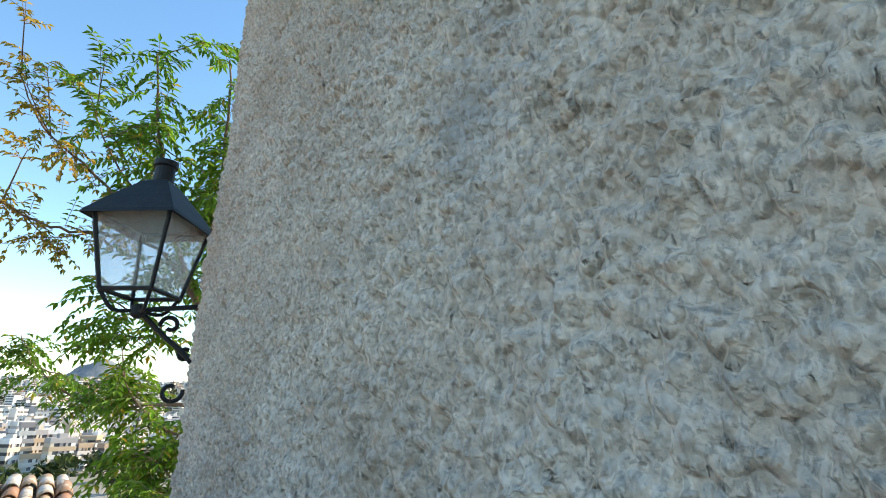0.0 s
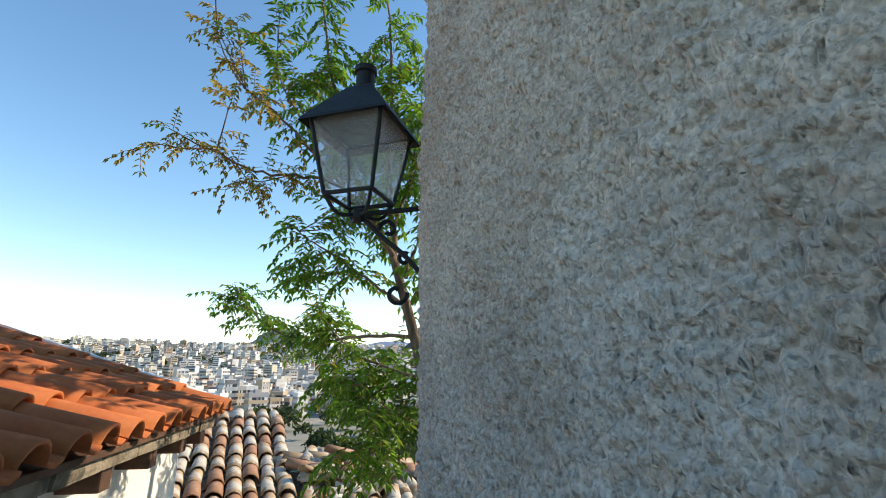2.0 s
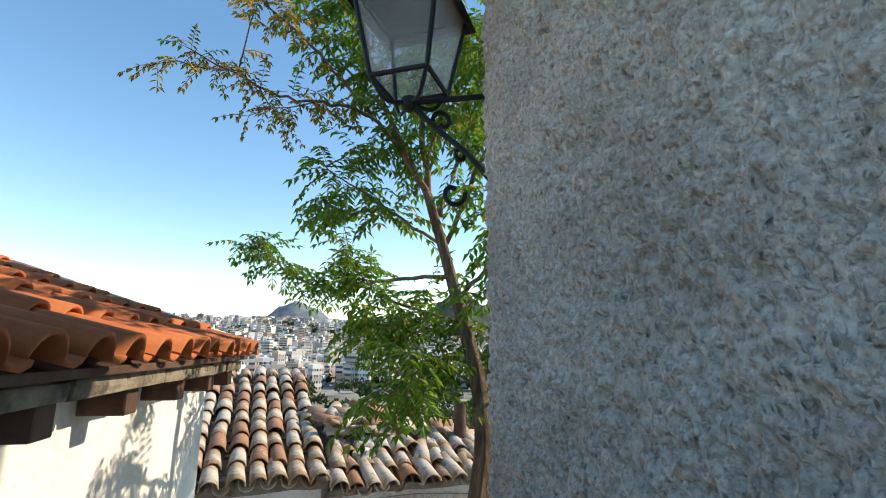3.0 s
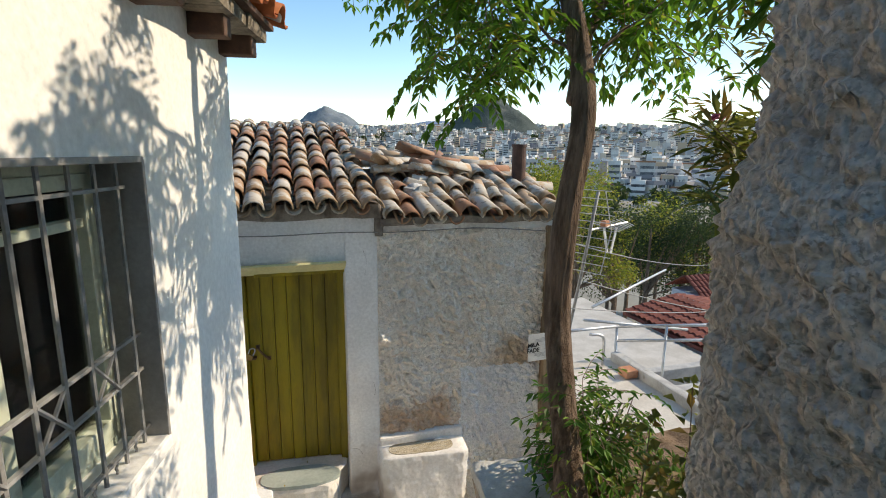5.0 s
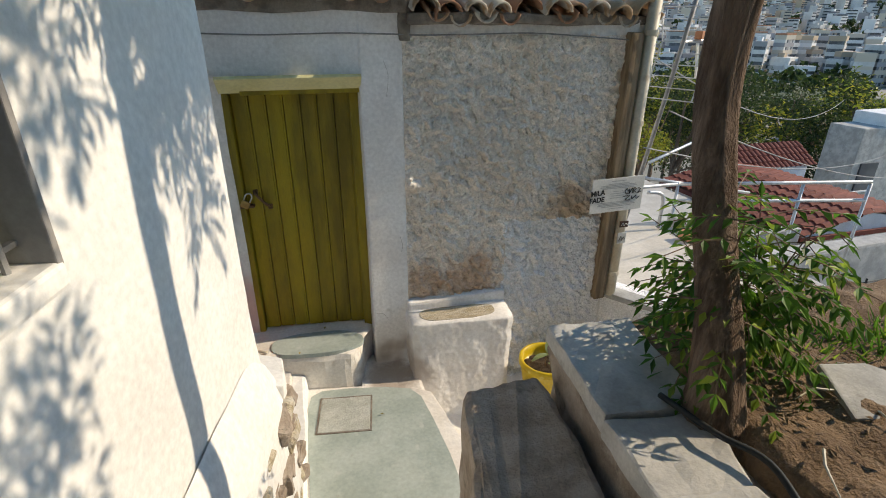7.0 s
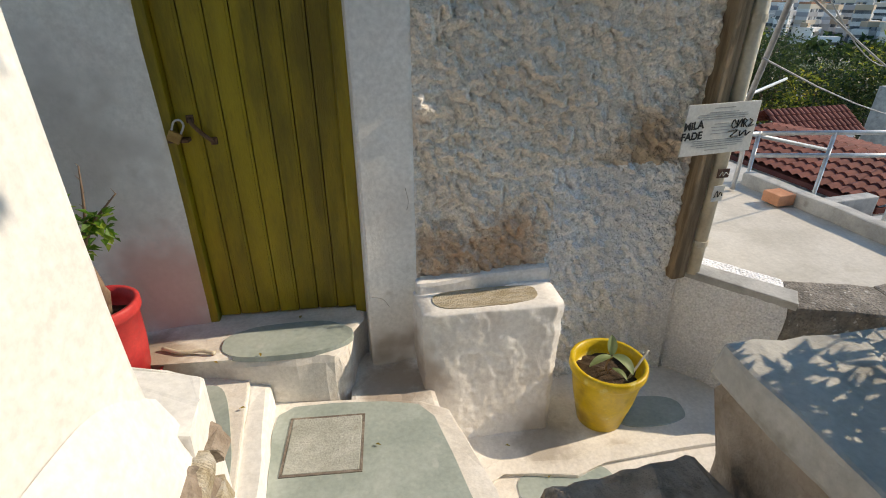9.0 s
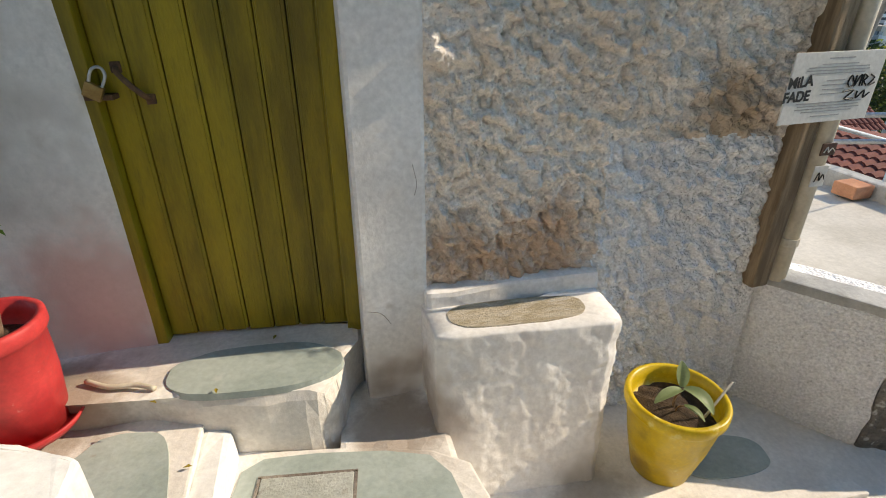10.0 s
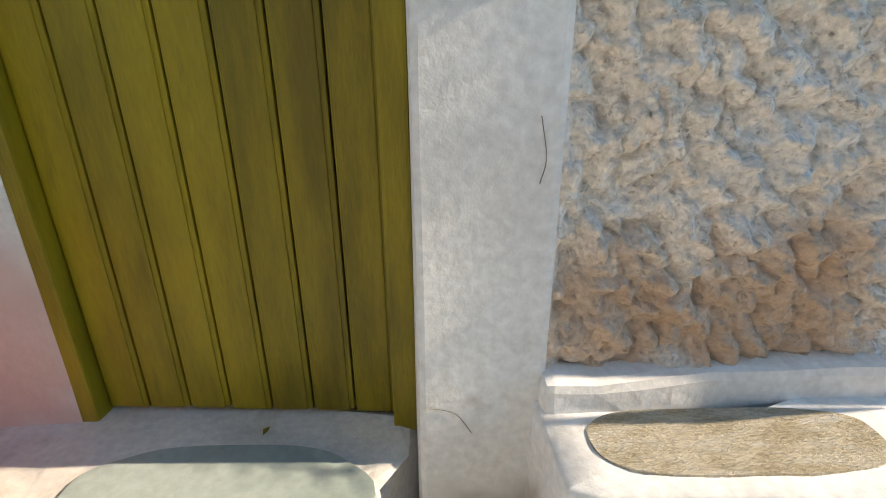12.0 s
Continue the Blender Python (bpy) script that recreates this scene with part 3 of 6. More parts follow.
# the landing, the door step, the sunken corner
def floor_piece(name, poly, z0, z1, mat, label, bevel=0.02, kind="structure", cat="floor", amount=0.006, seed=1):
    bm = prism(poly, z0, z1, bevel)
    bmesh.ops.triangulate(bm, faces=[f for f in bm.faces if len(f.verts) > 4])
    bmesh.ops.subdivide_edges(bm, edges=[e for e in bm.edges if e.calc_length() > 0.25], cuts=4, use_grid_fill=True)
    lumpy(bm, 0.15, amount, seed)
    return tagged(part(name, bm, mat), label, cat, kind=kind)


def blob(cx, cy, rx, ry, power=3.0, n=40, turn=0.0, wob=0.05, seed=0):
    out = []
    for k in range(n):
        a = 2 * math.pi * k / n
        c, s = math.cos(a), math.sin(a)
        w = 1 + wob * noise.noise((c * 1.7 + seed, s * 1.7, seed * 2.3))
        x, y = rx * w * math.copysign(abs(c) ** (2 / power), c), ry * w * math.copysign(abs(s) ** (2 / power), s)
        out.append((cx + x * math.cos(turn) - y * math.sin(turn), cy + x * math.sin(turn) + y * math.cos(turn)))
    return out


def paint_patch(poly, z, label):
    bm = bmesh.new()
    top = [bm.verts.new((x, y, z + 0.004)) for x, y in poly]
    low = [bm.verts.new((x + (x - sum(p[0] for p in poly) / len(poly)) * 0.01, y + (y - sum(p[1] for p in poly) / len(poly)) * 0.01, z - 0.03)) for x, y in poly]
    n = len(poly)
    bm.faces.new(top)
    for i in range(n):
        bm.faces.new((low[i], low[(i + 1) % n], top[(i + 1) % n], top[i]))
    return tagged(part("floor_paint", bm, M_GREENPAINT), label, "floor paint", kind="structure")


floor_piece("floor_landing", [(-0.60, 4.2), (0.72, 4.2), (0.72, 5.1), (0.64, 5.66), (0.50, 5.76), (0.24, 5.84), (-0.40, 5.98)], -3.5, -3.075, M_WASHFLOOR, "whitewashed cement landing before the door", 0.012, amount=0.004)
paint_patch([(-0.335, 4.42), (0.60, 4.40), (0.60, 5.0), (0.575, 5.35), (0.545, 5.62), (0.48, 5.73), (0.30, 5.80), (0.02, 5.86), (-0.20, 5.885), (-0.285, 5.84), (-0.315, 5.72), (-0.33, 5.3)], -3.072, "grey-green painted landing floor with worn edges")
floor_piece("floor_kerb", [(-0.475, 4.7), (-0.36, 4.7), (-0.335, 5.3), (-0.31, 5.95), (-0.43, 5.98), (-0.455, 5.3)], -3.4, -2.93, M_WHITE, "raised whitewashed kerb along the landing", 0.03, amount=0.012)
floor_piece("floor_side", [(-1.9, 4.5), (-0.44, 4.6), (-0.42, 5.99), (-0.7, 6.42), (-1.9, 6.42)], -3.4, -2.905, M_WASHFLOOR, "whitewashed floor strip beside the house", 0.01)
paint_patch(blob(-0.68, 5.58, 0.20, 0.42, 3.2, 40, 0.12, 0.08, 3), -2.902, "grey-green painted floor patch beside the house")
floor_piece("floor_doorstep", [(-1.6, 6.12), (-0.62, 6.06), (-0.45, 5.97), (0.05, 5.90), (0.125, 5.955), (0.155, 6.04), (0.20, 6.20), (0.30, 6.36), (-0.66, 6.60), (-1.6, 6.60)], -3.4, -2.755, M_WASHFLOOR, "cracked whitewashed door step", 0.055, amount=0.016)
paint_patch(blob(-0.195, 6.095, 0.355, 0.15, 2.6, 40, -0.09, 0.06, 5), -2.748, "grey-green painted oval on the door step")
floor_piece("floor_hollow", [(0.10, 5.7), (0.60, 5.66), (0.60, 6.3), (0.15, 6.3)], -3.4, -3.085, M_WASHFLOOR, "dirty cement hollow beside the bench", 0.03, amount=0.02)
floor_piece("floor_corner", [(0.66, 4.3), (3.0, 4.3), (3.0, 5.6), (2.3, 6.3), (0.56, 6.3), (0.60, 5.6)], -4.2, -3.435, M_WASHFLOOR, "sunken whitewashed corner floor", 0.02)
paint_patch(blob(1.22, 5.25, 0.28, 0.16, 2.8, 40, -0.1, 0.06, 8), -3.432, "grey-green painted floor patch in the corner")
paint_patch(blob(1.98, 5.66, 0.26, 0.13, 2.4, 40, -0.15, 0.06, 9), -3.432, "grey-green painted floor patch beside the pot")
floor_piece("floor_edge", [(0.62, 5.42), (0.90, 5.52), (1.30, 5.40), (1.50, 5.46), (2.48, 5.36), (2.5, 5.28), (1.5, 5.36), (1.3, 5.30), (0.9, 5.43), (0.64, 5.33)], -3.6, -3.405, M_WASHFLOOR, "whitewashed step edge in the corner", 0.012)

# hatch in the landing
hatch = thing("floor_hatch", (-0.05, 5.575, -3.07), "square cement floor hatch with a chipped rim", "hatch")
part("lid", rounded_block((-0.185, -0.178, -0.02), (0.185, 0.178, 0.009), 0.05, 0.004, 5, 0.002, 4, pose(-0.05, 5.575, -3.07, 0, 0, -9)), M_HATCH, hatch)
bm = bmesh.new()
for lo, hi in (((-0.20, 0.178, -0.02), (0.20, 0.191, 0.006)), ((-0.20, -0.191, -0.02), (0.20, -0.178, 0.006)), ((-0.20, -0.183, -0.02), (-0.187, 0.183, 0.006)), ((0.187, -0.183, -0.02), (0.20, 0.183, 0.006))):
    add_box(bm, lo, hi, pose(-0.05, 5.575, -3.069, 0, 0, -9))
part("rim", bm, M_MORTAR, hatch, "dark chipped cement rim")


# the cottage
def cottage():
    c = thing("cottage", (0.5, 6.5, -3.4), "small whitewashed stone cottage with rough-rendered front and clay tile roof", "cottage")
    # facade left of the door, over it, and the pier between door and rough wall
    part("left_wall", rounded_block((-2.4, 6.385, -3.3), (-0.635, 6.72, -0.36), 0.15, 0.02, 6, 0.012, 2), M_OLDWHITE, c, "whitewashed wall with a broad grey patch")
    part("lintel_wall", rounded_block((-0.75, 6.15, -0.72), (0.40, 6.7, -0.20), 0.15, 0.02, 6, 0.006, 5), M_OLDWHITE, c)
    part("left_return", box((-2.4, 6.30, -0.72), (-0.74, 6.7, -0.20)), M_OLDWHITE, c)
    part("pier", rounded_block((0.275, 6.145, -3.2), (0.575, 6.62, -0.21), 0.12, 0.018, 6, 0.007, 7), M_OLDWHITE, c, "smooth white plaster door pier")
    # the rough front
    X, Z = np.meshgrid(np.arange(0.565, 2.33, 0.0082), np.arange(-3.5, -0.36, 0.0082), indexing="ij")
    bow = np.interp(X, [0.5, 1.2, 1.7, 2.1, 2.4], [6.155, 6.165, 6.15, 6.09, 6.03])
    h = fractal(X, Z, (0.4, 0.13), (0.03, 0.016), 71) + billow(X + 0.4 * Z + 0.03 * field(Z, X, 0.06, 83), Z - 0.25 * X, (0.060, 0.032), (0.034, 0.022), 81) + fractal(X + 0.35 * Z + 0.02 * field(Z, X, 0.05, 87), Z - 0.2 * X, (0.040, 0.022), (0.040, 0.020), 89) + fractal(X, Z, (0.013,), (0.008,), 85)
    smooth_top = np.clip((Z + 0.50) / 0.06, 0, 1)
    flat = np.clip((X - 0.57) / 0.02, 0, 1) * np.clip((2.30 - X) / 0.10, 0.1, 1)
    h = (h * (1 - 0.75 * smooth_top) + np.clip(field(X, Z, 0.045, 77) - 0.6, 0, 1) * 0.022 * (1 - smooth_top)) * flat
    h += 0.03 * np.clip((-2.85 - Z) / 0.6, 0, 1)
    patch = (X > 1.40 + 0.03 * (field(Z, X, 0.06, 5) - 0.5)) & (Z < -1.89 + 0.04 * (field(X, Z, 0.05, 6) - 0.5))
    me = sheet(np.stack([X, bow - h, Z], -1), "rough_render")
    me.materials.append(M_ROUGH.m)
    me.materials.append(M_ROUGHGREY.m)
    me.materials.append(M_OLDWHITE.m)
    idx = np.where(patch, 1, 0)
    idx = np.where(Z > -0.47 + 0.02 * (field(X, Z, 0.1, 8) - 0.5), 2, idx)
    low = Z < -2.55 + 0.1 * (field(X, Z, 0.2, 9) - 0.5)
    idx = np.where(low & (X < 1.42), 1, idx)
    me.polygons.foreach_set("material_index", idx[:-1, :-1].reshape(-1).astype(np.int32))
    part("rough_wall", me, None, c, "rough-cast render, ochre with a grey patch")
    part("core", box((0.56, 6.21, -3.5), (2.36, 9.6, -0.36)), M_OLDWHITE, c)
    part("rear_block", box((-2.4, 6.75, -3.4), (0.60, 9.6, -0.20)), M_OLDWHITE, c)
    part("side_wall", rounded_block((2.24, 6.06, -3.5), (2.40, 9.6, -0.36), 0.2, 0.02, 4, 0.008, 9), M_OLDWHITE, c)
    # ragged mortar bed under the tiles
    bm = rounded_block((-0.9, 6.10, -0.33), (0.62, 6.3, -0.20), 0.06, 0.02, 8, 0.035, 12)
    part("mortar_bed", bm, M_MORTAR, c, "dark ragged mortar under the tiles")
    part("mortar_run", rounded_block((0.55, 6.12, -0.50), (0.63, 6.2, -0.24), 0.03, 0.015, 5, 0.02, 14), M_MORTAR, c)
    part("eaves_bed", rounded_block((0.60, 6.05, -0.40), (2.40, 6.3, -0.33), 0.06, 0.02, 8, 0.02, 15), M_MORTAR, c)
    return c


COTTAGE = cottage()


def barrel(length, r0, r1, thick=0.014, seg=7, arc=math.pi * 0.98, up=True):
    """A tapered barrel tile, its wide end at y = 0; open side down, or up for a pan tile."""
    bm = bmesh.new()
    rows = []
    for y, r in ((0.0, r0), (length, r1)):
        o, i = [], []
        for k in range(seg + 1):
            a = (math.pi - arc) / 2 + arc * k / seg
            c, s = math.cos(a), math.sin(a) if up else -math.sin(a)
            o.append(bm.verts.new((r * c, y, r * s)))
            i.append(bm.verts.new(((r - thick) * c, y, (r - thick) * s)))
        rows.append((o, i))
    (o0, i0), (o1, i1) = rows
    for k in range(seg):
        bm.faces.new((o0[k], o0[k + 1], o1[k + 1], o1[k]))
        bm.faces.new((i0[k + 1], i0[k], i1[k], i1[k + 1]))
        bm.faces.new((o0[k + 1], o0[k], i0[k], i0[k + 1]))
        bm.faces.new((o1[k], o1[k + 1], i1[k + 1], i1[k]))
    for k in (0, seg):
        bm.faces.new((o0[k], i0[k], i1[k], o1[k]) if k else (i0[k], o0[k], o1[k], i1[k]))
    return bm


def mesh_of(name, bm, mat, smooth=False):
    me = bpy.data.meshes.new(name)
    bmesh.ops.recalc_face_normals(bm, faces=bm.faces)
    bm.to_mesh(me)
    bm.free()
    if smooth:
        me.polygons.foreach_set("use_smooth", [True] * len(me.polygons))
    me.materials.append(mat_of(mat))
    return me


def piece(name, me, m, parent):
    ob = new(name, me)
    ob.parent = parent
    ob.matrix_world = m
    ob.matrix_parent_inverse = parent.matrix_world.inverted()
    ob.matrix_basis = m
    return ob


def cottage_roof():
    rng = random.Random(4)
    roof = part("roof", prism([(-2.3, 6.12), (0.60, 6.12), (0.60, 9.45), (-2.3, 9.45)], -0.30, [-0.27, -0.27, 0.56, 0.56]), M_MORTAR, COTTAGE, "steep strip of old barrel tiles, half whitewashed")
    slope = math.degrees(math.atan2(0.83, 3.33))
    covers = [mesh_of("roof_tile", lumpy(barrel(0.44, 0.082 + 0.008 * k, 0.066 + 0.006 * k), 0.12, 0.006, k), M_BTILE, True) for k in range(4)]
    pans = mesh_of("roof_tile", barrel(0.46, 0.075, 0.085, up=False), M_BTILE, True)
    for i in range(9):
        x = -1.02 + 0.192 * i + rng.uniform(-0.012, 0.012)
        for j in range(10):
            y = 5.96 + 0.335 * j + rng.uniform(-0.03, 0.03)
            z = -0.235 + (y - 6.0) * 0.249 + 0.012 * rng.random()
            piece("roof_tile", covers[rng.randrange(4)], pose(x + rng.uniform(-0.012, 0.012), y, z + 0.02, slope - 3 + rng.uniform(-2, 2), rng.uniform(-6, 6), rng.uniform(-3, 3)), roof)
            if i < 8:
                piece("roof_tile", pans, pose(x + 0.096, y + 0.02, z + 0.035, slope - 2, rng.uniform(-5, 5), rng.uniform(-2, 2)), roof)
    # the low broken roof
    bm = bmesh.new()
    v = [bm.verts.new(p) for p in ((0.60, 6.10, -0.36), (2.42, 6.06, -0.38), (0.60, 7.35, 0.06), (1.55, 7.35, 0.10), (2.42, 7.3, -0.22), (0.60, 9.4, -0.3), (2.42, 9.4, -0.36))]
    for f in ((0, 1, 4, 3, 2), (2, 3, 6, 5), (3, 4, 6)):
        bm.faces.new([v[k] for k in f])
    low = part("low_roof", bm, M_MORTAR, COTTAGE, "low collapsed-looking roof of jumbled tiles and mortar")

    def lz(x, y):
        a = -0.36 + (y - 6.05) * 0.35
        b = -0.30 + (2.62 - x) * 0.36
        return min(a, b) if y < 7.35 else min(a, b) - (y - 7.35) * 0.5

    for i in range(10):
        x0 = 0.70 + 0.182 * i
        for j in range(5):
            y = 5.99 + 0.29 * j + rng.uniform(-0.05, 0.05)
            x = x0 + rng.uniform(-0.03, 0.03) + 0.02 * j
            if x > 2.45:
                continue
            z = lz(x, y) + rng.uniform(0, 0.035)
            piece("roof_tile", covers[rng.randrange(4)], pose(x, y, z + 0.02, 18 + rng.uniform(-7, 5), rng.uniform(-16, 16), rng.uniform(-14, 14)), low)
            if j < 4:
                piece("roof_tile", pans, pose(x + 0.09, y + 0.02, z + 0.03, 17 + rng.uniform(-4, 4), rng.uniform(-8, 8), rng.uniform(-8, 8)), low)
    # tiles along the hump and loose ones
    for k in range(26):
        x = rng.uniform(0.72, 1.75)
        y = 7.05 + rng.uniform(-0.25, 0.5)
        piece("roof_tile", covers[rng.randrange(4)], pose(x, y, lz(x, min(y, 7.3)) + rng.uniform(0.03, 0.10), rng.uniform(-5, 20), rng.uniform(-20, 20), rng.choice((0, 70, 90, 110)) + rng.uniform(-25, 25)), low)
    for k in range(6):
        x = 1.55 + 0.17 * k
        piece("roof_tile", covers[k % 4], pose(x, 7.32 - 0.04 * k, lz(x, 7.3) + 0.07, 0, 12 + rng.uniform(-4, 4), -90 + rng.uniform(-10, 10)), low)
    for k in range(9):
        x, y = rng.uniform(0.75, 1.5), rng.uniform(6.5, 7.2)
        bm = lumpy(box((-0.07, -0.05, -0.03), (0.08, 0.06, 0.03), 0.01), 0.06, 0.02, k)
        part("mortar_lump", bm, M_OLDWHITE if k % 2 else M_CONC, low).matrix_basis = pose(x, y, lz(x, y) + 0.08, rng.uniform(-20, 20), rng.uniform(-20, 20), rng.uniform(0, 180))
    # flue
    flue = thing("flue_pipe", (2.30, 6.85, -0.35), "rusty brown metal flue pipe set in mortar on the tiles", "flue pipe")
    part("pipe", lathe([(0.078, 0), (0.078, 0.70), (0.086, 0.70), (0.086, 0.73), (0.070, 0.73), (0.066, 0.2)], (2.30, 6.85, -0.38), 20), M_RUSTPIPE, flue, smooth=False)
    part("mortar_collar", lumpy(lathe([(0.24, 0.0), (0.20, 0.10), (0.13, 0.17), (0.085, 0.19)], (2.28, 6.85, -0.25), 20), 0.08, 0.03, 3), M_CONC, flue)


cottage_roof()


# ---- door ----
def door():
    d = thing("door_1", (-0.18, 6.40, -2.62), "closed olive-green plank door with rusty handle and padlock", "door", kind="structure")
    m = pose(-0.185, 6.385, 0, 0, 0, -7.0)
    part("jamb", box((-0.475, -0.05, -2.765), (-0.41, 0.06, -0.80), 0.008, m), M_DOOR, d)
    part("jamb", box((0.405, -0.05, -2.765), (0.47, 0.06, -0.80), 0.008, m), M_DOOR, d)
    part("backing", box((-0.42, 0.045, -2.76), (0.42, 0.07, -0.80), 0, m), M_DARKWOOD, d)
    w = 0.818 / 7
    for k in range(7):
        x0 = -0.409 + w * k
        bm = box((x0 + 0.0025, 0.0, -2.745 + 0.004 * (k % 3)), (x0 + w - 0.0025, 0.03, -0.80), 0.004, m)
        add_box(bm, (x0 + 0.010, -0.004, -2.74), (x0 + w - 0.016, 0.004, -0.80), m, 0.003)
        part("plank", bm, M_DOOR, d)
    # sloping board over the door, tilted so that it catches the sun
    bm = bmesh.new()
    mm = pose(-0.16, 6.13, -0.755, -38, 0, 0)
    add_box(bm, (-0.47, -0.075, -0.012), (0.44, 0.085, 0.012), mm, 0.004)
    part("rain_board", bm, M_LIP, d, "sloping board over the door, sunlight painted into its pale yellow")
    part("head", box((-0.50, 6.17, -0.83), (0.32, 6.42, -0.735), 0.006), M_DOOR, d)
    # pull handle
    pts = smooth_path([m @ Vector(p) for p in ((-0.335, -0.005, -1.555), (-0.325, -0.035, -1.57), (-0.29, -0.045, -1.61), (-0.25, -0.035, -1.655), (-0.24, -0.005, -1.67))], 5)
    hd = part("handle", tube(pts, 0.0105, 8), M_RUST, d, "curved rusty pull handle", True)
    for q in ((-0.335, -0.008, -1.555), (-0.24, -0.008, -1.67)):
        part("rosette", lumpy(box((-0.018, -0.006, -0.02), (0.018, 0.006, 0.02), 0.004, Matrix.Translation(m @ Vector(q))), 0.02, 0.003), M_RUST, hd)
    pad = thing("padlock", m @ Vector((-0.405, -0.06, -1.625)), "old brass padlock on a rusty hasp", "padlock")
    part("body", box((-0.032, -0.012, -0.035), (0.032, 0.012, 0.02), 0.006, m @ pose(-0.405, -0.06, -1.625, 0, 28, 0)), M_BRASS, pad, "tarnished brass body")
    pts = smooth_path([m @ pose(-0.405, -0.06, -1.625, 0, 28, 0) @ Vector(p) for p in ((-0.022, 0, 0.015), (-0.024, 0, 0.065), (0, 0, 0.085), (0.022, 0, 0.065), (0.022, 0, 0.015))], 5)
    part("shackle", tube(pts, 0.0055, 8), M_STEEL, pad, "steel shackle", True)
    part("hasp", box((-0.45, -0.058, -1.665), (-0.35, -0.002, -1.645), 0.004, m), M_RUST, pad)


door()


# ---- bench of plaster and stone against the cottage ----
def bench():
    b = thing("bench", (0.97, 5.95, -3.2), "whitewashed plaster bench with an inset ochre stone seat", "bench")
    outline = [Vector(p) for p in ((0.545, 6.18), (0.545, 5.875), (1.385, 5.80), (1.415, 6.18))]
    for _ in range(3):
        cut = [outline[0]]
        for p, q in zip(outline, outline[1:]):
            cut += [p.lerp(q, 0.07), p.lerp(q, 0.93)]
        outline = cut + [outline[-1]]
    line = [outline[0]]
    for p, q in zip(outline, outline[1:]):
        n = max(1, round((q - p).length / 0.014))
        line += [p.lerp(q, (k + 1) / n) for k in range(n)]
    mid = Vector((0.98, 6.05))
    rows = []
    for d, z in [(0.0, -2.58)] + [(0.15 * k, -2.58) for k in (1, 3, 5)] + [(0.985, -2.581), (1.0, -2.592)] + [(1.0, -2.61 - 0.0155 * k) for k in range(54)]:
        down = max(0.0, -2.60 - z)
        row = []
        for p in line:
            q = mid.lerp(p, d) if d < 1 else p.copy()
            front = min(1.0, max(0.0, (6.10 - p.y) / 0.2))
            q.y -= front * (0.05 * down + 0.10 * down * down)
            q.x -= 0.10 * down * min(1.0, max(0.0, (p.x - 1.2) / 0.2))
            v = Vector((q.x, q.y, z - 0.012 * (q.x - 0.55)))
            k = 0.35 if z > -2.6 else 1.0
            v += k * (0.006 * noise.noise_vector(v / 0.032) + 0.008 * noise.noise_vector(v / 0.11) + 0.004 * noise.noise_vector(v / 0.014))
            row.append(v[:])
        rows.append(row)
    part("body", sheet(np.array(rows), "body"), M_OLDWHITE, b, "lumpy whitewashed plaster body")
    poly = blob(0.955, 5.985, 0.315, 0.098, 3.2, 44, -0.06, 0.07, 2)
    bm = prism([(x, y) for x, y in poly], -2.62, [-2.574 - 0.012 * (x - 0.55) for x, y in poly])
    part("stone_seat", bm, M_FLAG, b, "flat ochre stone set in the seat")
    part("upstand", rounded_block((0.56, 6.10, -2.62), (1.42, 6.2, -2.50), 0.05, 0.025, 8, 0.012, 8), M_OLDWHITE, b, "sloping plaster fillet")


bench()


# ---- terrace and low wall ----
tagged(part("terrace", lumpy(prism([(2.56, 6.22), (2.92, 5.76), (3.42, 5.56), (4.30, 5.56), (4.30, 7.6), (2.42, 7.6), (2.42, 6.22)], -3.6, -2.69, 0.008), 0.3, 0.004), M_TERRACE), "pale cement roof terrace of a lower house", "terrace", kind="structure")


def low_wall():
    w = thing("wall_low", (2.6, 5.6, -3.5), "low rough-rendered wall with flat cement top beside the terrace", "wall", kind="structure")
    pts = [(2.30, 6.14), (2.72, 5.53), (3.35, 5.25), (4.35, 5.02)]
    back = [(2.60, 6.30), (2.95, 5.80), (3.45, 5.60), (4.35, 5.62)]
    for k in range(3):
        poly = [pts[k], pts[k + 1], back[k + 1], back[k]]
        bm = prism(poly, -4.2, -2.655 if k == 0 else -2.66, 0.02)
        bmesh.ops.subdivide_edges(bm, edges=[e for e in bm.edges if e.calc_length() > 0.1], cuts=20, use_grid_fill=True)
        for v in bm.verts:
            a = 0.012 if v.co.z < -2.70 else 0.004
            v.co += 1.4 * a * noise.noise_vector(v.co / 0.05) + a * noise.noise_vector(v.co / 0.14)
        part("wall_segment", bm, M_ROUGHGREY if k < 1 else M_AGGREGATE, w)
    part("coping", lumpy(prism([(2.28, 6.16), (2.74, 5.50), (2.86, 5.62), (2.42, 6.22)], -2.68, -2.622, 0.01), 0.08, 0.006), M_CONC, w, "worn cement coping")
    part("kerb", rounded_block((4.18, 5.25, -2.70), (4.32, 7.5, -2.56), 0.08, 0.02, 8, 0.012, 3), M_CONC, w, "rough cement kerb")


low_wall()


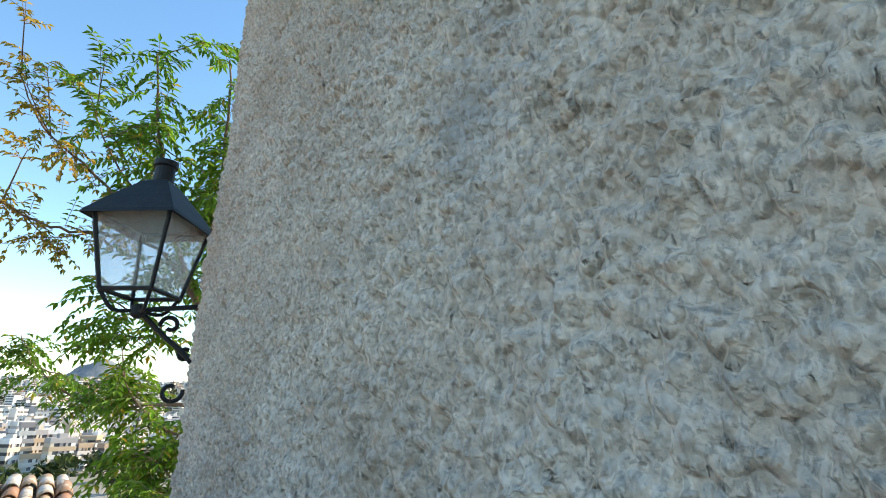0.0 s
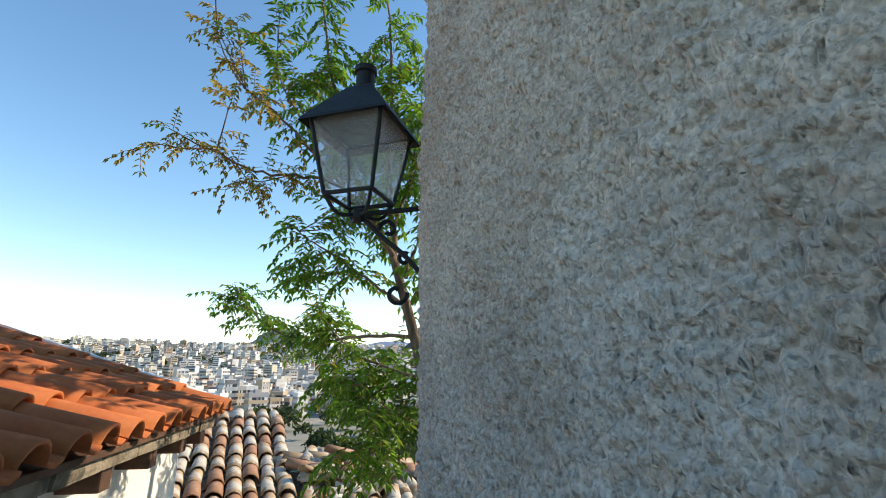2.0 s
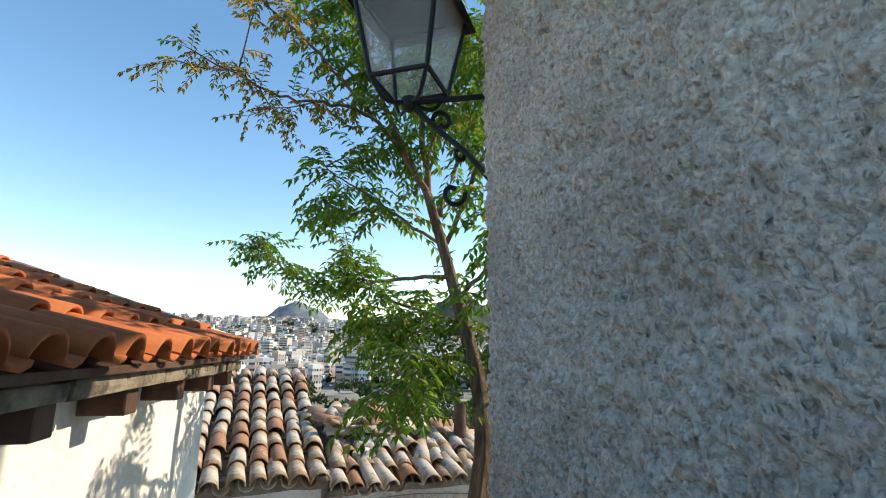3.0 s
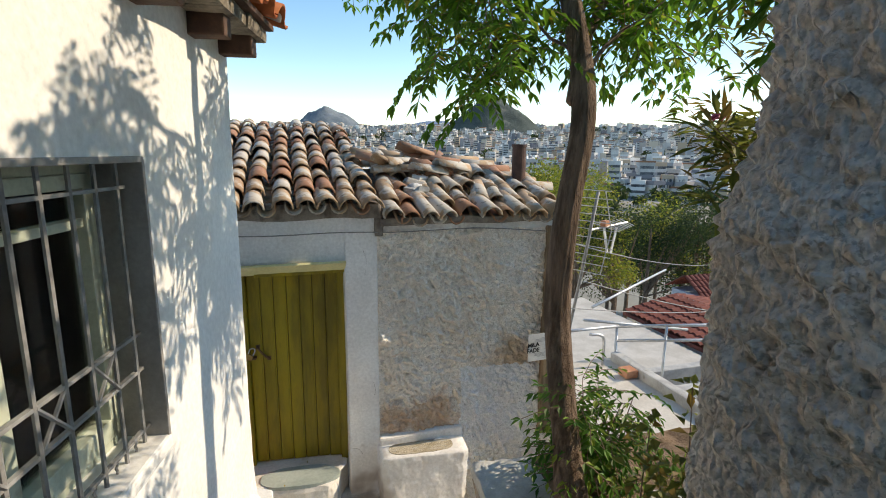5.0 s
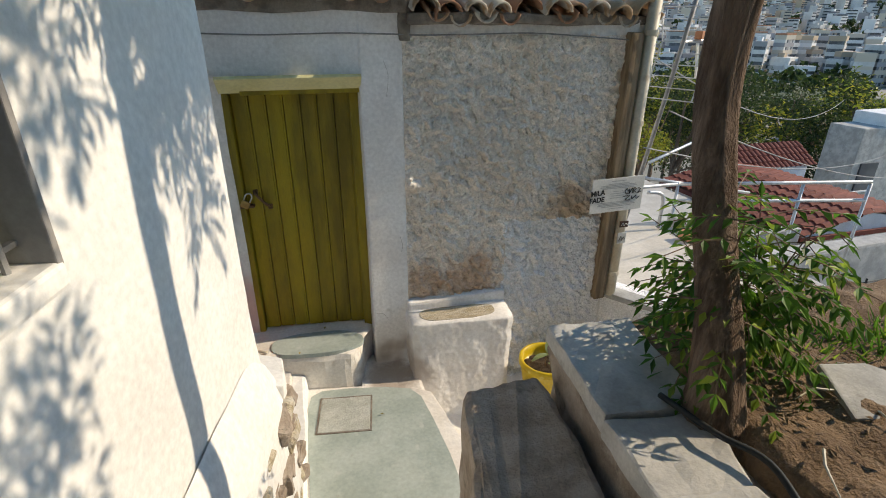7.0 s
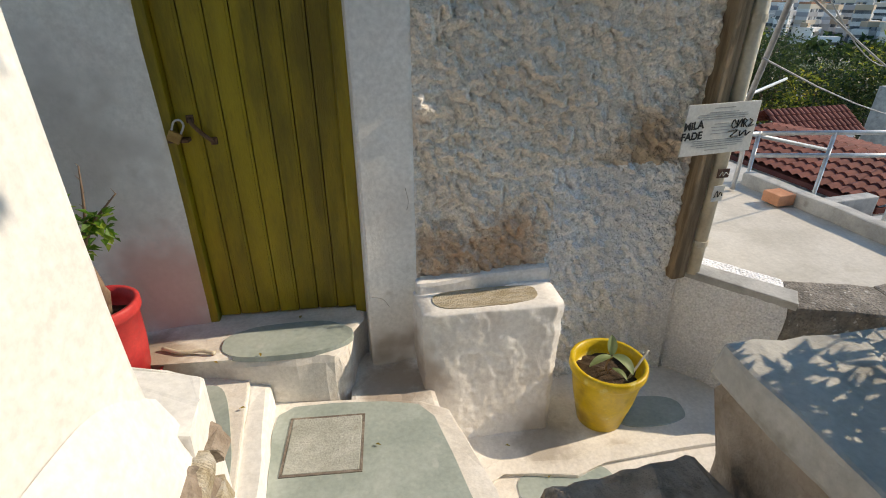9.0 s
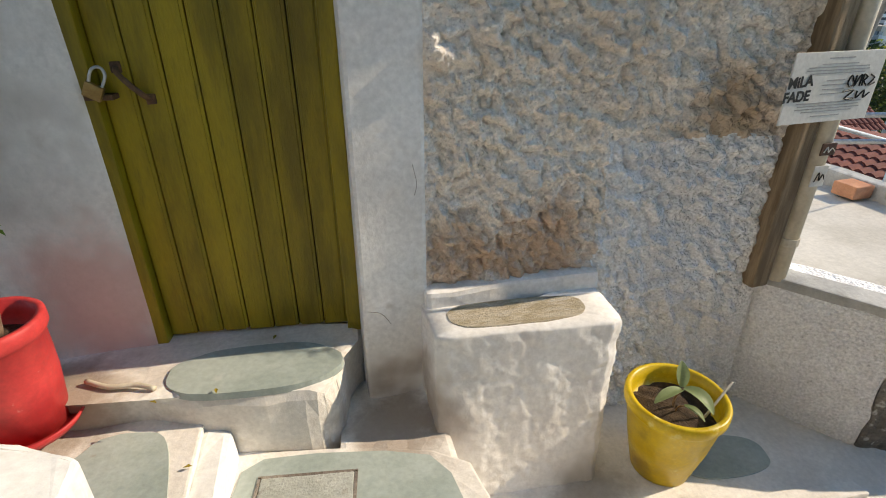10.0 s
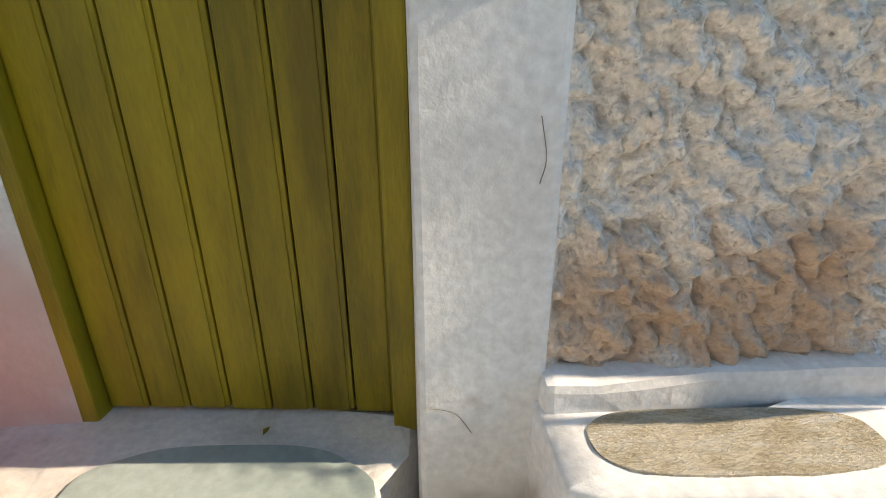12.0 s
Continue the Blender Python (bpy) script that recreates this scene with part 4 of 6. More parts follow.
# ---- garden bed: retaining wall, coping slabs, soil ----
def garden():
    xs, ys = np.meshgrid(np.linspace(0.95, 4.6, 120), np.linspace(2.3, 4.2, 70), indexing="ij")
    z = -1.60 + fractal(xs, ys, (0.8, 0.25, 0.09, 0.05), (0.10, 0.05, 0.03, 0.02), 90) - 0.05 * np.clip(xs - 1.6, 0, None)
    z = z - 0.14 * np.clip((1.17 - xs) / 0.06, 0, 1)
    tagged(part("soil", sheet(np.stack([xs, ys, z], -1), "soil"), M_SOIL), "dry brown garden soil with dead leaves", "soil", kind="structure")
    r = thing("retaining_wall", (0.9, 3.4, -3.4), "rough stone retaining wall of the raised garden bed", "retaining wall", kind="structure")
    bm = prism([(0.70, 3.0), (0.83, 4.24), (1.15, 4.20), (1.10, 3.0)], -4.2, -1.69, 0.03)
    bmesh.ops.subdivide_edges(bm, edges=[e for e in bm.edges if e.calc_length() > 0.1], cuts=12, use_grid_fill=True)
    part("stonework", lumpy(lumpy(bm, 0.2, 0.03, 4), 0.05, 0.02, 6), M_STONE, r)
    bm = prism([(0.9, 4.24), (4.6, 3.45), (4.6, 3.2), (0.9, 4.0)], -4.2, -1.70, 0.02)
    bmesh.ops.subdivide_edges(bm, edges=[e for e in bm.edges if e.calc_length() > 0.1], cuts=12, use_grid_fill=True)
    part("front_stonework", lumpy(lumpy(bm, 0.2, 0.03, 4), 0.05, 0.02, 7), M_STONE, r)
    slabs = (([(0.745, 3.70), (0.815, 4.27), (1.20, 4.22), (1.13, 3.66)], -1.618), ([(0.72, 3.36), (0.74, 3.69), (1.12, 3.65), (1.02, 3.33)], -1.632), ([(0.64, 2.5), (0.715, 3.35), (1.01, 3.32), (0.98, 2.5)], -1.60),
             ([(1.22, 4.215), (1.95, 4.06), (1.92, 3.93), (1.21, 4.08)], -1.63), ([(1.97, 4.055), (2.75, 3.88), (2.72, 3.74), (1.95, 3.92)], -1.64), ([(2.77, 3.87), (4.4, 3.5), (4.4, 3.36), (2.75, 3.73)], -1.65))
    for k, (poly, z) in enumerate(slabs):
        bm = prism(poly, z - 0.085, z, 0.012)
        bmesh.ops.subdivide_edges(bm, edges=[e for e in bm.edges if e.calc_length() > 0.12], cuts=5, use_grid_fill=True)
        part("coping_slab", lumpy(bm, 0.09, 0.012, k), M_CONC, r, "grey weathered cement slab")
    stone = thing("flat_stone", (1.66, 3.5, -1.62), "flat pale broken stone lying on the soil", "stone")
    part("slab", lumpy(prism([(1.50, 3.42), (1.62, 3.66), (1.80, 3.62), (1.98, 3.40), (1.86, 3.33)], -1.66, [-1.57, -1.55, -1.55, -1.58, -1.59], 0.01), 0.1, 0.015), M_CONC, stone)
    p = thing("parapet", (0.5, 3.5, -3.1), "rough brown stone parapet block beside the stairs", "parapet", kind="structure")
    bm = prism([(0.275, 3.66), (0.41, 4.225), (0.76, 4.20), (0.69, 3.3), (0.30, 3.3)], -3.5, [-1.86, -1.85, -1.83, -1.83, -1.86], 0.03)
    bmesh.ops.subdivide_edges(bm, edges=[e for e in bm.edges if e.calc_length() > 0.08], cuts=10, use_grid_fill=True)
    part("stone", lumpy(lumpy(bm, 0.15, 0.02, 2), 0.04, 0.012, 3), M_STONE, p)
    part("lower_wall", rounded_block((0.40, 2.3, -3.5), (0.72, 3.4, -1.75), 0.1, 0.03, 8, 0.02, 6), M_WHITE, p, "whitewashed stair parapet")


garden()


# ---- roof and window of the white house ----
def local_part(name, bm, mat, parent, label="", smooth=False):
    ob = part(name, bm, mat, None, label, smooth)
    ob.parent = parent
    return ob


def left_roof():
    rng = random.Random(8)
    rise = 0.33
    ang = math.degrees(math.atan(rise))
    base = prism([(-2.1, -5.5), (0.21, -5.5), (0.21, 0.07), (-2.1, 0.07)], 0.93, [1.70, 0.955, 0.955, 1.70])
    roof = local_part("roof", base, M_DARKWOOD, HOUSE_L, "orange clay tile roof with whitened verge")
    # wavy clay tile: a barrel and a pan in one piece
    bm = bmesh.new()
    prof = []
    for k in range(9):
        a = math.pi * k / 8
        prof.append((-0.078 * math.cos(a), 0.075 * math.sin(a)))
    prof += [(0.105, -0.012), (0.14, -0.018), (0.175, -0.004)]
    rows = []
    for x, s in ((0.0, 1.0), (-0.44, 0.90)):
        rows.append(([bm.verts.new((x, y * s, z * s)) for y, z in prof], [bm.verts.new((x, y * s, z * s - 0.016)) for y, z in prof]))
    (a0, b0), (a1, b1) = rows
    for k in range(len(prof) - 1):
        bm.faces.new((a0[k], a0[k + 1], a1[k + 1], a1[k]))
        bm.faces.new((b0[k + 1], b0[k], b1[k], b1[k + 1]))
        bm.faces.new((a0[k + 1], a0[k], b0[k], b0[k + 1]))
    tile = mesh_of("roof_tile", bm, M_OTILE, True)
    for i in range(21):
        y = -0.02 - 0.252 * i
        for j in range(7):
            x = 0.285 - 0.345 * j
            z = 0.985 + (0.285 - x) * rise * 0.985 + rng.uniform(0, 0.008)
            m = pose(x + rng.uniform(-0.012, 0.012), y + rng.uniform(-0.008, 0.008), z, 0, ang - 4 + rng.uniform(-1, 1), rng.uniform(-1.5, 1.5))
            ob = new("roof_tile", tile)
            ob.parent = roof
            ob.matrix_basis = m
    bm = bmesh.new()
    for j in range(9):
        x = 0.24 - 0.27 * j
        add_box(bm, (-0.15, -0.05, -0.03), (0.15, 0.05, 0.035), pose(x - 0.1, 0.085, 1.04 + (0.28 - x) * rise, 0, ang, 0), 0.012)
    local_part("verge_mortar", lumpy(bm, 0.07, 0.015, 2), M_OLDWHITE, HOUSE_L, "whitewashed mortar verge")
    # old tile course and rafter ends under the eave
    for k in range(15):
        bm = lumpy(box((-0.05, -0.375 * k - 0.37, 0.855), (0.205, -0.375 * k + 0.004, 0.925), 0.02), 0.08, 0.016, k)
        local_part("eave_tile", bm, M_MOSS, HOUSE_L, "lichen-blackened old eave tile")
    local_part("eave_board", box((-0.1, -5.5, 0.925), (0.235, 0.05, 0.955), 0.006), M_DARKWOOD, HOUSE_L)
    for y in (-0.14, -0.60, -1.15, -1.72, -2.3, -2.9, -3.5, -4.1):
        local_part("rafter_end", box((-0.05, y - 0.055, 0.755), (0.165, y + 0.055, 0.86), 0.01), M_DARKWOOD, HOUSE_L, "dark brown rafter end")


left_roof()


def window():
    w = new("window_1")
    w.matrix_world = LH
    tagged(w, "barred wooden window with pale green casements and grey reveal", "window", kind="structure")
    y0, y1, z0, z1 = WIN_Y0, WIN_Y1, WIN_Z0, WIN_Z1
    d = -0.20
    for nm, lo, hi in (("reveal", (d, y1 - 0.012, z0), (0.006, y1 + 0.008, z1)), ("reveal", (d, y0 - 0.008, z0), (0.006, y0 + 0.012, z1)), ("reveal", (d, y0, z1 - 0.012), (0.006, y1, z1 + 0.01))):
        local_part(nm, box(lo, hi, 0.004), M_REVEAL, w, "grey painted reveal")
    local_part("window_sill", lumpy(box((d, y0 - 0.03, z0 - 0.05), (0.012, y1 + 0.005, z0 + 0.012), 0.012), 0.1, 0.008), M_WHITE, w, "whitewashed sill")
    # frame and casements
    fx0, fx1 = d - 0.03, d + 0.03
    bm = bmesh.new()
    for lo, hi in (((fx0, y0, z0), (fx1, y0 + 0.05, z1)), ((fx0, y1 - 0.05, z0), (fx1, y1, z1)), ((fx0, y0, z0), (fx1, y1, z0 + 0.05)), ((fx0, y0, z1 - 0.05), (fx1, y1, z1))):
        add_box(bm, lo, hi, None, 0.005)
    local_part("window_frame", bm, M_WINWOOD, w, "weathered pale green frame")
    mid = (y0 + y1) / 2
    for a, b in ((y0 + 0.05, mid), (mid, y1 - 0.05)):
        bm = bmesh.new()
        q = 0.045
        for lo, hi in (((fx0, a, z0 + 0.05), (fx1 + 0.012, a + q, z1 - 0.05)), ((fx0, b - q, z0 + 0.05), (fx1 + 0.012, b, z1 - 0.05)), ((fx0, a, z0 + 0.05), (fx1 + 0.012, b, z0 + 0.13)), ((fx0, a, z1 - 0.10), (fx1 + 0.012, b, z1 - 0.05)), ((fx0 + 0.02, a, -0.02), (fx1, b, 0.012))):
            add_box(bm, lo, hi, None, 0.005)
        cs = local_part("casement", bm, M_WINWOOD, w)
        bm = bmesh.new()
        add_box(bm, (d - 0.004, a + q, z0 + 0.13), (d + 0.001, b - q, z1 - 0.1))
        pane = part("pane", bm, M_GLASS)
        pane.parent = cs
        pane.visible_shadow = False
    bm = box((d - 0.06, y0 + 0.12, z0), (d - 0.045, mid - 0.06, z1), 0.006)
    add_box(bm, (d - 0.06, mid + 0.06, z0), (d - 0.045, mid + 0.22, z1), None, 0.006)
    add_box(bm, (d - 0.06, mid + 0.32, z0), (d - 0.045, y1 - 0.06, z1), None, 0.006)
    local_part("blind", bm, M_CURTAIN, w, "pale green inner shutter")
    # added grey panel, so that gaps behind the panes don't go black
    local_part("filler_panel", box((d - 0.075, y0 + 0.01, z0), (d - 0.065, y1 - 0.01, z1)), M_CONC, w, "added grey panel behind the panes")
    # iron grille
    g = new("window_grille")
    g.matrix_world = LH
    tagged(g, "grey wrought-iron window grille with crossed panels", "window grille")
    gx = -0.065
    n = 9
    for k in range(n):
        y = y0 + 0.06 + (y1 - y0 - 0.12) * k / (n - 1)
        local_part("bar", tube([(gx, y, z0 + 0.01), (gx, y, z1 - 0.01)], 0.0085, 6), M_GREYIRON, g)
    for z in (z0 + 0.06, z0 + 0.30, z0 + 0.44, z1 - 0.1):
        local_part("rail", box((gx - 0.012, y0, z - 0.006), (gx + 0.004, y1, z + 0.006)), M_GREYIRON, g)
    for k in range(n - 1):
        ya = y0 + 0.06 + (y1 - y0 - 0.12) * k / (n - 1)
        yb = ya + (y1 - y0 - 0.12) / (n - 1)
        if k % 2 == 0:
            bm = tube([(gx, ya, z0 + 0.30), (gx, yb, z0 + 0.44)], 0.007, 5)
            tube([(gx + 0.004, ya, z0 + 0.44), (gx + 0.004, yb, z0 + 0.30)], 0.007, 5, bm)
            local_part("cross", bm, M_GREYIRON, g)
        pts = [(gx, ya + (yb - ya) * (0.5 + 0.42 * math.sin(s * 3.1)), z0 + 0.012 + 0.012 * s) for s in range(5)]
        local_part("scroll", tube(smooth_path(pts, 4), 0.005, 5), M_GREYIRON, g)


window()


# ---- street lantern on the near wall ----
def lantern():
    cx, cy = 0.268, 2.47
    L = thing("wall_lantern", (0.47, cy, 1.6), "black iron wall lantern with dusty glass panes on a scrolled bracket", "lantern")
    turn = 50.0

    def ring(h, z):
        return [Vector((cx, cy, 0)) + Vector((h * math.cos(radians(turn + 45 + 90 * k)), h * math.sin(radians(turn + 45 + 90 * k)), z)) for k in range(4)]

    zb, zt = 1.985, 2.315
    lo, hi = ring(0.155, zb), ring(0.232, zt)
    for k in range(4):
        part("corner_post", tube([lo[k], hi[k]], 0.0095, 6), M_IRON, L)
        part("bottom_rail", tube([lo[k], lo[(k + 1) % 4]], 0.010, 6), M_IRON, L)
        part("top_rail", tube([hi[k], hi[(k + 1) % 4]], 0.010, 6), M_IRON, L)
        bm = bmesh.new()
        n = ((hi[k] + hi[(k + 1) % 4]) / 2 - Vector((cx, cy, zt))).normalized() * 0.0015
        q = [bm.verts.new(p + s * n) for s in (1, -1) for p in (lo[k], lo[(k + 1) % 4], hi[(k + 1) % 4], hi[k])]
        bm.faces.new(q[:4])
        bm.faces.new(q[7:3:-1])
        for i in range(4):
            bm.faces.new((q[i], q[(i + 1) % 4], q[4 + (i + 1) % 4], q[4 + i]))
        part("glass_pane", bm, M_LAMPGLASS, L, "dusty translucent glass pane")
    # hipped roof with a flared eave
    bm = bmesh.new()
    levels = [(0.285, 2.29), (0.275, 2.307), (0.19, 2.395), (0.085, 2.495), (0.06, 2.51)]
    rs = [[bm.verts.new(p) for p in ring(h, z)] for h, z in levels]
    for a, b in zip(rs, rs[1:]):
        for i in range(4):
            bm.faces.new((a[i], a[(i + 1) % 4], b[(i + 1) % 4], b[i]))
    inner = [bm.verts.new(p) for p in ring(0.225, 2.317)]
    for i in range(4):
        bm.faces.new((rs[0][(i + 1) % 4], rs[0][i], inner[i], inner[(i + 1) % 4]))
    bm.faces.new(inner[::-1])
    bm.faces.new(rs[-1])
    part("roof", bm, M_IRON, L, "black sheet-metal hipped cap")
    part("chimney", lathe([(0.045, 2.50), (0.042, 2.585), (0.052, 2.59), (0.052, 2.615), (0.03, 2.625)], (cx, cy, 0), 16), M_IRON, L)
    # cradle under the glass and bracket to the wall
    for k in range(4):
        mid = Vector((cx, cy, 1.915))
        pts = smooth_path([lo[k], lo[k] * 0.6 + mid * 0.4 + Vector((0, 0, -0.05)), mid], 4)
        part("cradle_arm", tube(pts, 0.008, 6), M_IRON, L)
    part("boss", lathe([(0.012, 1.88), (0.03, 1.895), (0.03, 1.93), (0.012, 1.94)], (cx, cy, 0), 12), M_IRON, L)
    part("bracket_arm", tube([(cx, cy, 1.915), (0.62, 2.36, 1.965)], 0.011, 6), M_IRON, L)
    part("brace", tube(smooth_path([(cx + 0.02, cy, 1.90), (0.37, cy - 0.02, 1.82), (0.48, cy - 0.06, 1.72), (0.60, 2.36, 1.56)], 5), 0.011, 6), M_IRON, L)

    def scroll(c, r, a0, turns, s=1):
        return [(c[0] + (r * (1 - 0.55 * t / 20)) * math.cos(a0 + s * turns * 2 * math.pi * t / 20), cy, c[1] + (r * (1 - 0.55 * t / 20)) * math.sin(a0 + s * turns * 2 * math.pi * t / 20)) for t in range(21)]

    for c, r, a0, tn, s in (((0.445, 1.585), 0.048, 0.2, 0.85, -1), ((0.40, 1.865), 0.04, 3.4, 0.9, -1), ((0.475, 1.74), 0.028, 1.0, 0.9, 1)):
        part("scroll", tube(scroll(c, r, a0, tn, s), 0.0095, 6), M_IRON, L)
    part("wall_plate", box((0.59, 2.295, 1.53), (0.65, 2.37, 2.02), 0.004), M_IRON, L)


lantern()


# ---- leaves ----
class Leaves:
    """Many small leaves in one mesh."""

    def __init__(self):
        self.v, self.f = [], []

    def leaf(self, p, d, up, length, width):
        side = d.cross(up)
        if side.length < 1e-4:
            side = Vector((1, 0, 0))
        side.normalize()
        nrm = side.cross(d).normalized()
        n = len(self.v)
        m = p + d * length * 0.45
        fold = nrm * width * 0.22
        self.v += [p[:], (m + side * width / 2 + fold)[:], (p + d * length - nrm * width * 0.3)[:], (m - side * width / 2 + fold)[:]]
        self.f += [(n, n + 1, n + 2), (n, n + 2, n + 3)]

    def frond(self, p, d, length, pairs, leaf_len, leaf_w, rng, droop=0.5, twigs=None):
        """A feathered leaf: leaflets in pairs along a drooping stalk."""
        d = d.normalized()
        q, pts = Vector(p), [Vector(p)]
        for k in range(pairs):
            d = (d + Vector((0, 0, -droop / pairs))).normalized()
            q = q + d * length / pairs
            pts.append(q.copy())
            side = d.cross(Vector((0, 0, 1)))
            if side.length < 0.05:
                side = Vector((1, 0, 0))
            side.normalize()
            for s in (-1, 1):
                ld = (side * s * 0.85 + d * 0.45 + Vector((rng.uniform(-0.2, 0.2), rng.uniform(-0.2, 0.2), -0.35 + rng.uniform(-0.25, 0.25)))).normalized()
                self.leaf(q, ld, Vector((rng.uniform(-0.3, 0.3), rng.uniform(-0.3, 0.3), 1)), leaf_len * rng.uniform(0.75, 1.15), leaf_w * rng.uniform(0.8, 1.2))
        self.leaf(q, d, Vector((0, 0.2, 1)), leaf_len, leaf_w)
        if twigs is not None:
            tube(pts[::2] + ([pts[-1]] if len(pts) % 2 == 0 else []), 0.0022, 3, twigs, False)

    def mesh(self, name, mat):
        me = bpy.data.meshes.new(name)
        me.from_pydata(self.v, [], self.f)
        me.materials.append(mat_of(mat))
        me.update()
        return me


def limb_points(pts, rng, wob=0.02):
    return [p + Vector((rng.uniform(-wob, wob), rng.uniform(-wob, wob), rng.uniform(-wob, wob))) for p in smooth_path(pts, 5)]


def main_tree():
    rng = random.Random(21)
    tree = thing("tree", (1.06, 3.62, -1.65), "slender leaning tree with grooved bark and feathery green leaves", "tree")
    trunk_pts = smooth_path([(1.135, 3.60, -1.75), (1.12, 3.67, -1.35), (1.15, 3.84, -0.95), (1.18, 3.97, -0.55), (1.19, 3.95, -0.07), (1.27, 3.97, 0.43), (1.26, 4.06, 0.855), (1.10, 4.15, 1.535), (0.94, 4.24, 2.165)], 8)
    rad = [float(np.interp(p.z, [-1.75, -1.55, -1.2, -0.5, 0.5, 1.2, 2.1], [0.13, 0.092, 0.070, 0.066, 0.062, 0.048, 0.034])) for p in trunk_pts]
    bm = bmesh.new()
    rings = []
    for p, r in zip(trunk_pts, rad):
        rings.append([bm.verts.new(p + Vector((math.cos(a), math.sin(a), 0)) * r * (1 + 0.14 * noise.noise((math.cos(a) * 2.2, math.sin(a) * 2.2, p.z * 1.3)) + 0.09 * noise.noise((math.cos(a) * 6, math.sin(a) * 6, p.z * 0.9)))) for a in (2 * math.pi * k / 28 for k in range(28))])
    for a, b in zip(rings, rings[1:]):
        for k in range(28):
            bm.faces.new((a[k], a[(k + 1) % 28], b[(k + 1) % 28], b[k]))
    bm.faces.new(rings[-1])
    part("trunk", bm, M_BARK, tree, "grooved brown bark trunk", True)
    pivot = Vector((-0.15, 1.04, 0.78))

    def away(p):
        """The upper tree leans a little further from the lane."""
        p = Vector(p)
        return pivot + (p - pivot) * (1 + 0.065 * min(1.0, max(0.0, (p.z - 0.2) / 0.9)))

    limbs = (
        ([(0.90, 4.08, 2.06), (0.74, 4.1, 2.32), (0.56, 4.12, 2.74), (0.36, 4.1, 3.4), (0.22, 4.05, 4.15)], 0.030, 0.008, 0),
        ([(0.90, 4.08, 2.06), (0.85, 4.12, 2.62), (0.82, 4.05, 3.4), (0.74, 4.0, 4.3)], 0.030, 0.008, 0),
        ([(0.78, 4.1, 2.28), (0.466, 4.1, 2.60), (0.18, 4.05, 2.62), (-0.10, 4.0, 2.585), (-0.42, 4.0, 2.68), (-0.72, 4.0, 2.80)], 0.017, 0.004, 1),
        ([(0.466, 4.1, 2.62), (0.2, 4.05, 2.85), (-0.08, 4.0, 3.08), (-0.32, 4.0, 3.25), (-0.5, 3.95, 3.55)], 0.014, 0.004, 1),
        ([(1.04, 4.0, 1.50), (0.75, 4.6, 1.52), (0.42, 5.3, 1.50), (0.10, 5.75, 1.68), (-0.12, 6.1, 1.95), (-0.25, 6.2, 2.15)], 0.017, 0.004, 0),
        ([(1.12, 3.97, 1.2), (0.85, 4.4, 1.30), (0.6, 4.8, 1.55), (0.45, 5.1, 1.9)], 0.014, 0.004, 0),
        ([(1.0, 4.03, 1.7), (0.7, 4.25, 1.95), (0.42, 4.35, 2.15), (0.2, 4.4, 2.3)], 0.014, 0.004, 0),
        ([(1.14, 3.96, 1.1), (0.95, 4.25, 1.12), (0.75, 4.4, 1.12), (0.52, 4.45, 1.20)], 0.012, 0.004, 0),
        ([(1.2, 3.93, 0.75), (1.0, 4.15, 0.95), (0.86, 4.25, 0.80), (0.80, 4.3, 0.55)], 0.010, 0.003, 0),
        ([(1.22, 3.97, 0.52), (1.36, 4.10, 0.86), (1.55, 4.2, 1.12), (1.8, 4.3, 1.35), (2.0, 4.3, 1.3)], 0.040, 0.008, 0),
        ([(1.2, 3.9, 0.62), (1.5, 4.0, 0.9), (1.8, 4.1, 0.95), (2.15, 4.15, 0.8)], 0.014, 0.004, 0),
        ([(1.12, 4.06, 1.35), (1.2, 3.7, 1.55), (1.22, 3.3, 1.70), (1.2, 2.95, 1.62), (1.2, 2.7, 1.45)], 0.018, 0.004, 0),
        ([(1.2, 3.7, 1.55), (1.3, 3.3, 1.35), (1.35, 3.0, 1.0), (1.35, 2.75, 0.75)], 0.012, 0.004, 0),
        ([(1.05, 4.1, 1.75), (1.15, 3.8, 2.2), (1.2, 3.5, 2.55), (1.2, 3.2, 2.8), (1.2, 2.9, 2.9)], 0.020, 0.004, 0),
        ([(1.0, 4.15, 1.95), (1.2, 4.2, 2.5), (1.3, 4.0, 3.1), (1.35, 3.7, 3.6)], 0.020, 0.005, 0),
        ([(1.2, 4.2, 2.5), (1.35, 4.5, 2.9), (1.4, 4.8, 3.3)], 0.014, 0.004, 0),
        ([(0.88, 4.1, 2.3), (1.05, 4.15, 2.9), (1.1, 4.1, 3.6)], 0.016, 0.005, 0),
        ([(0.60, 4.1, 2.65), (0.35, 4.3, 3.0), (0.05, 4.4, 3.4), (-0.15, 4.35, 3.8)], 0.012, 0.004, 0),
    )
    green, gold, twigs = Leaves(), Leaves(), bmesh.new()
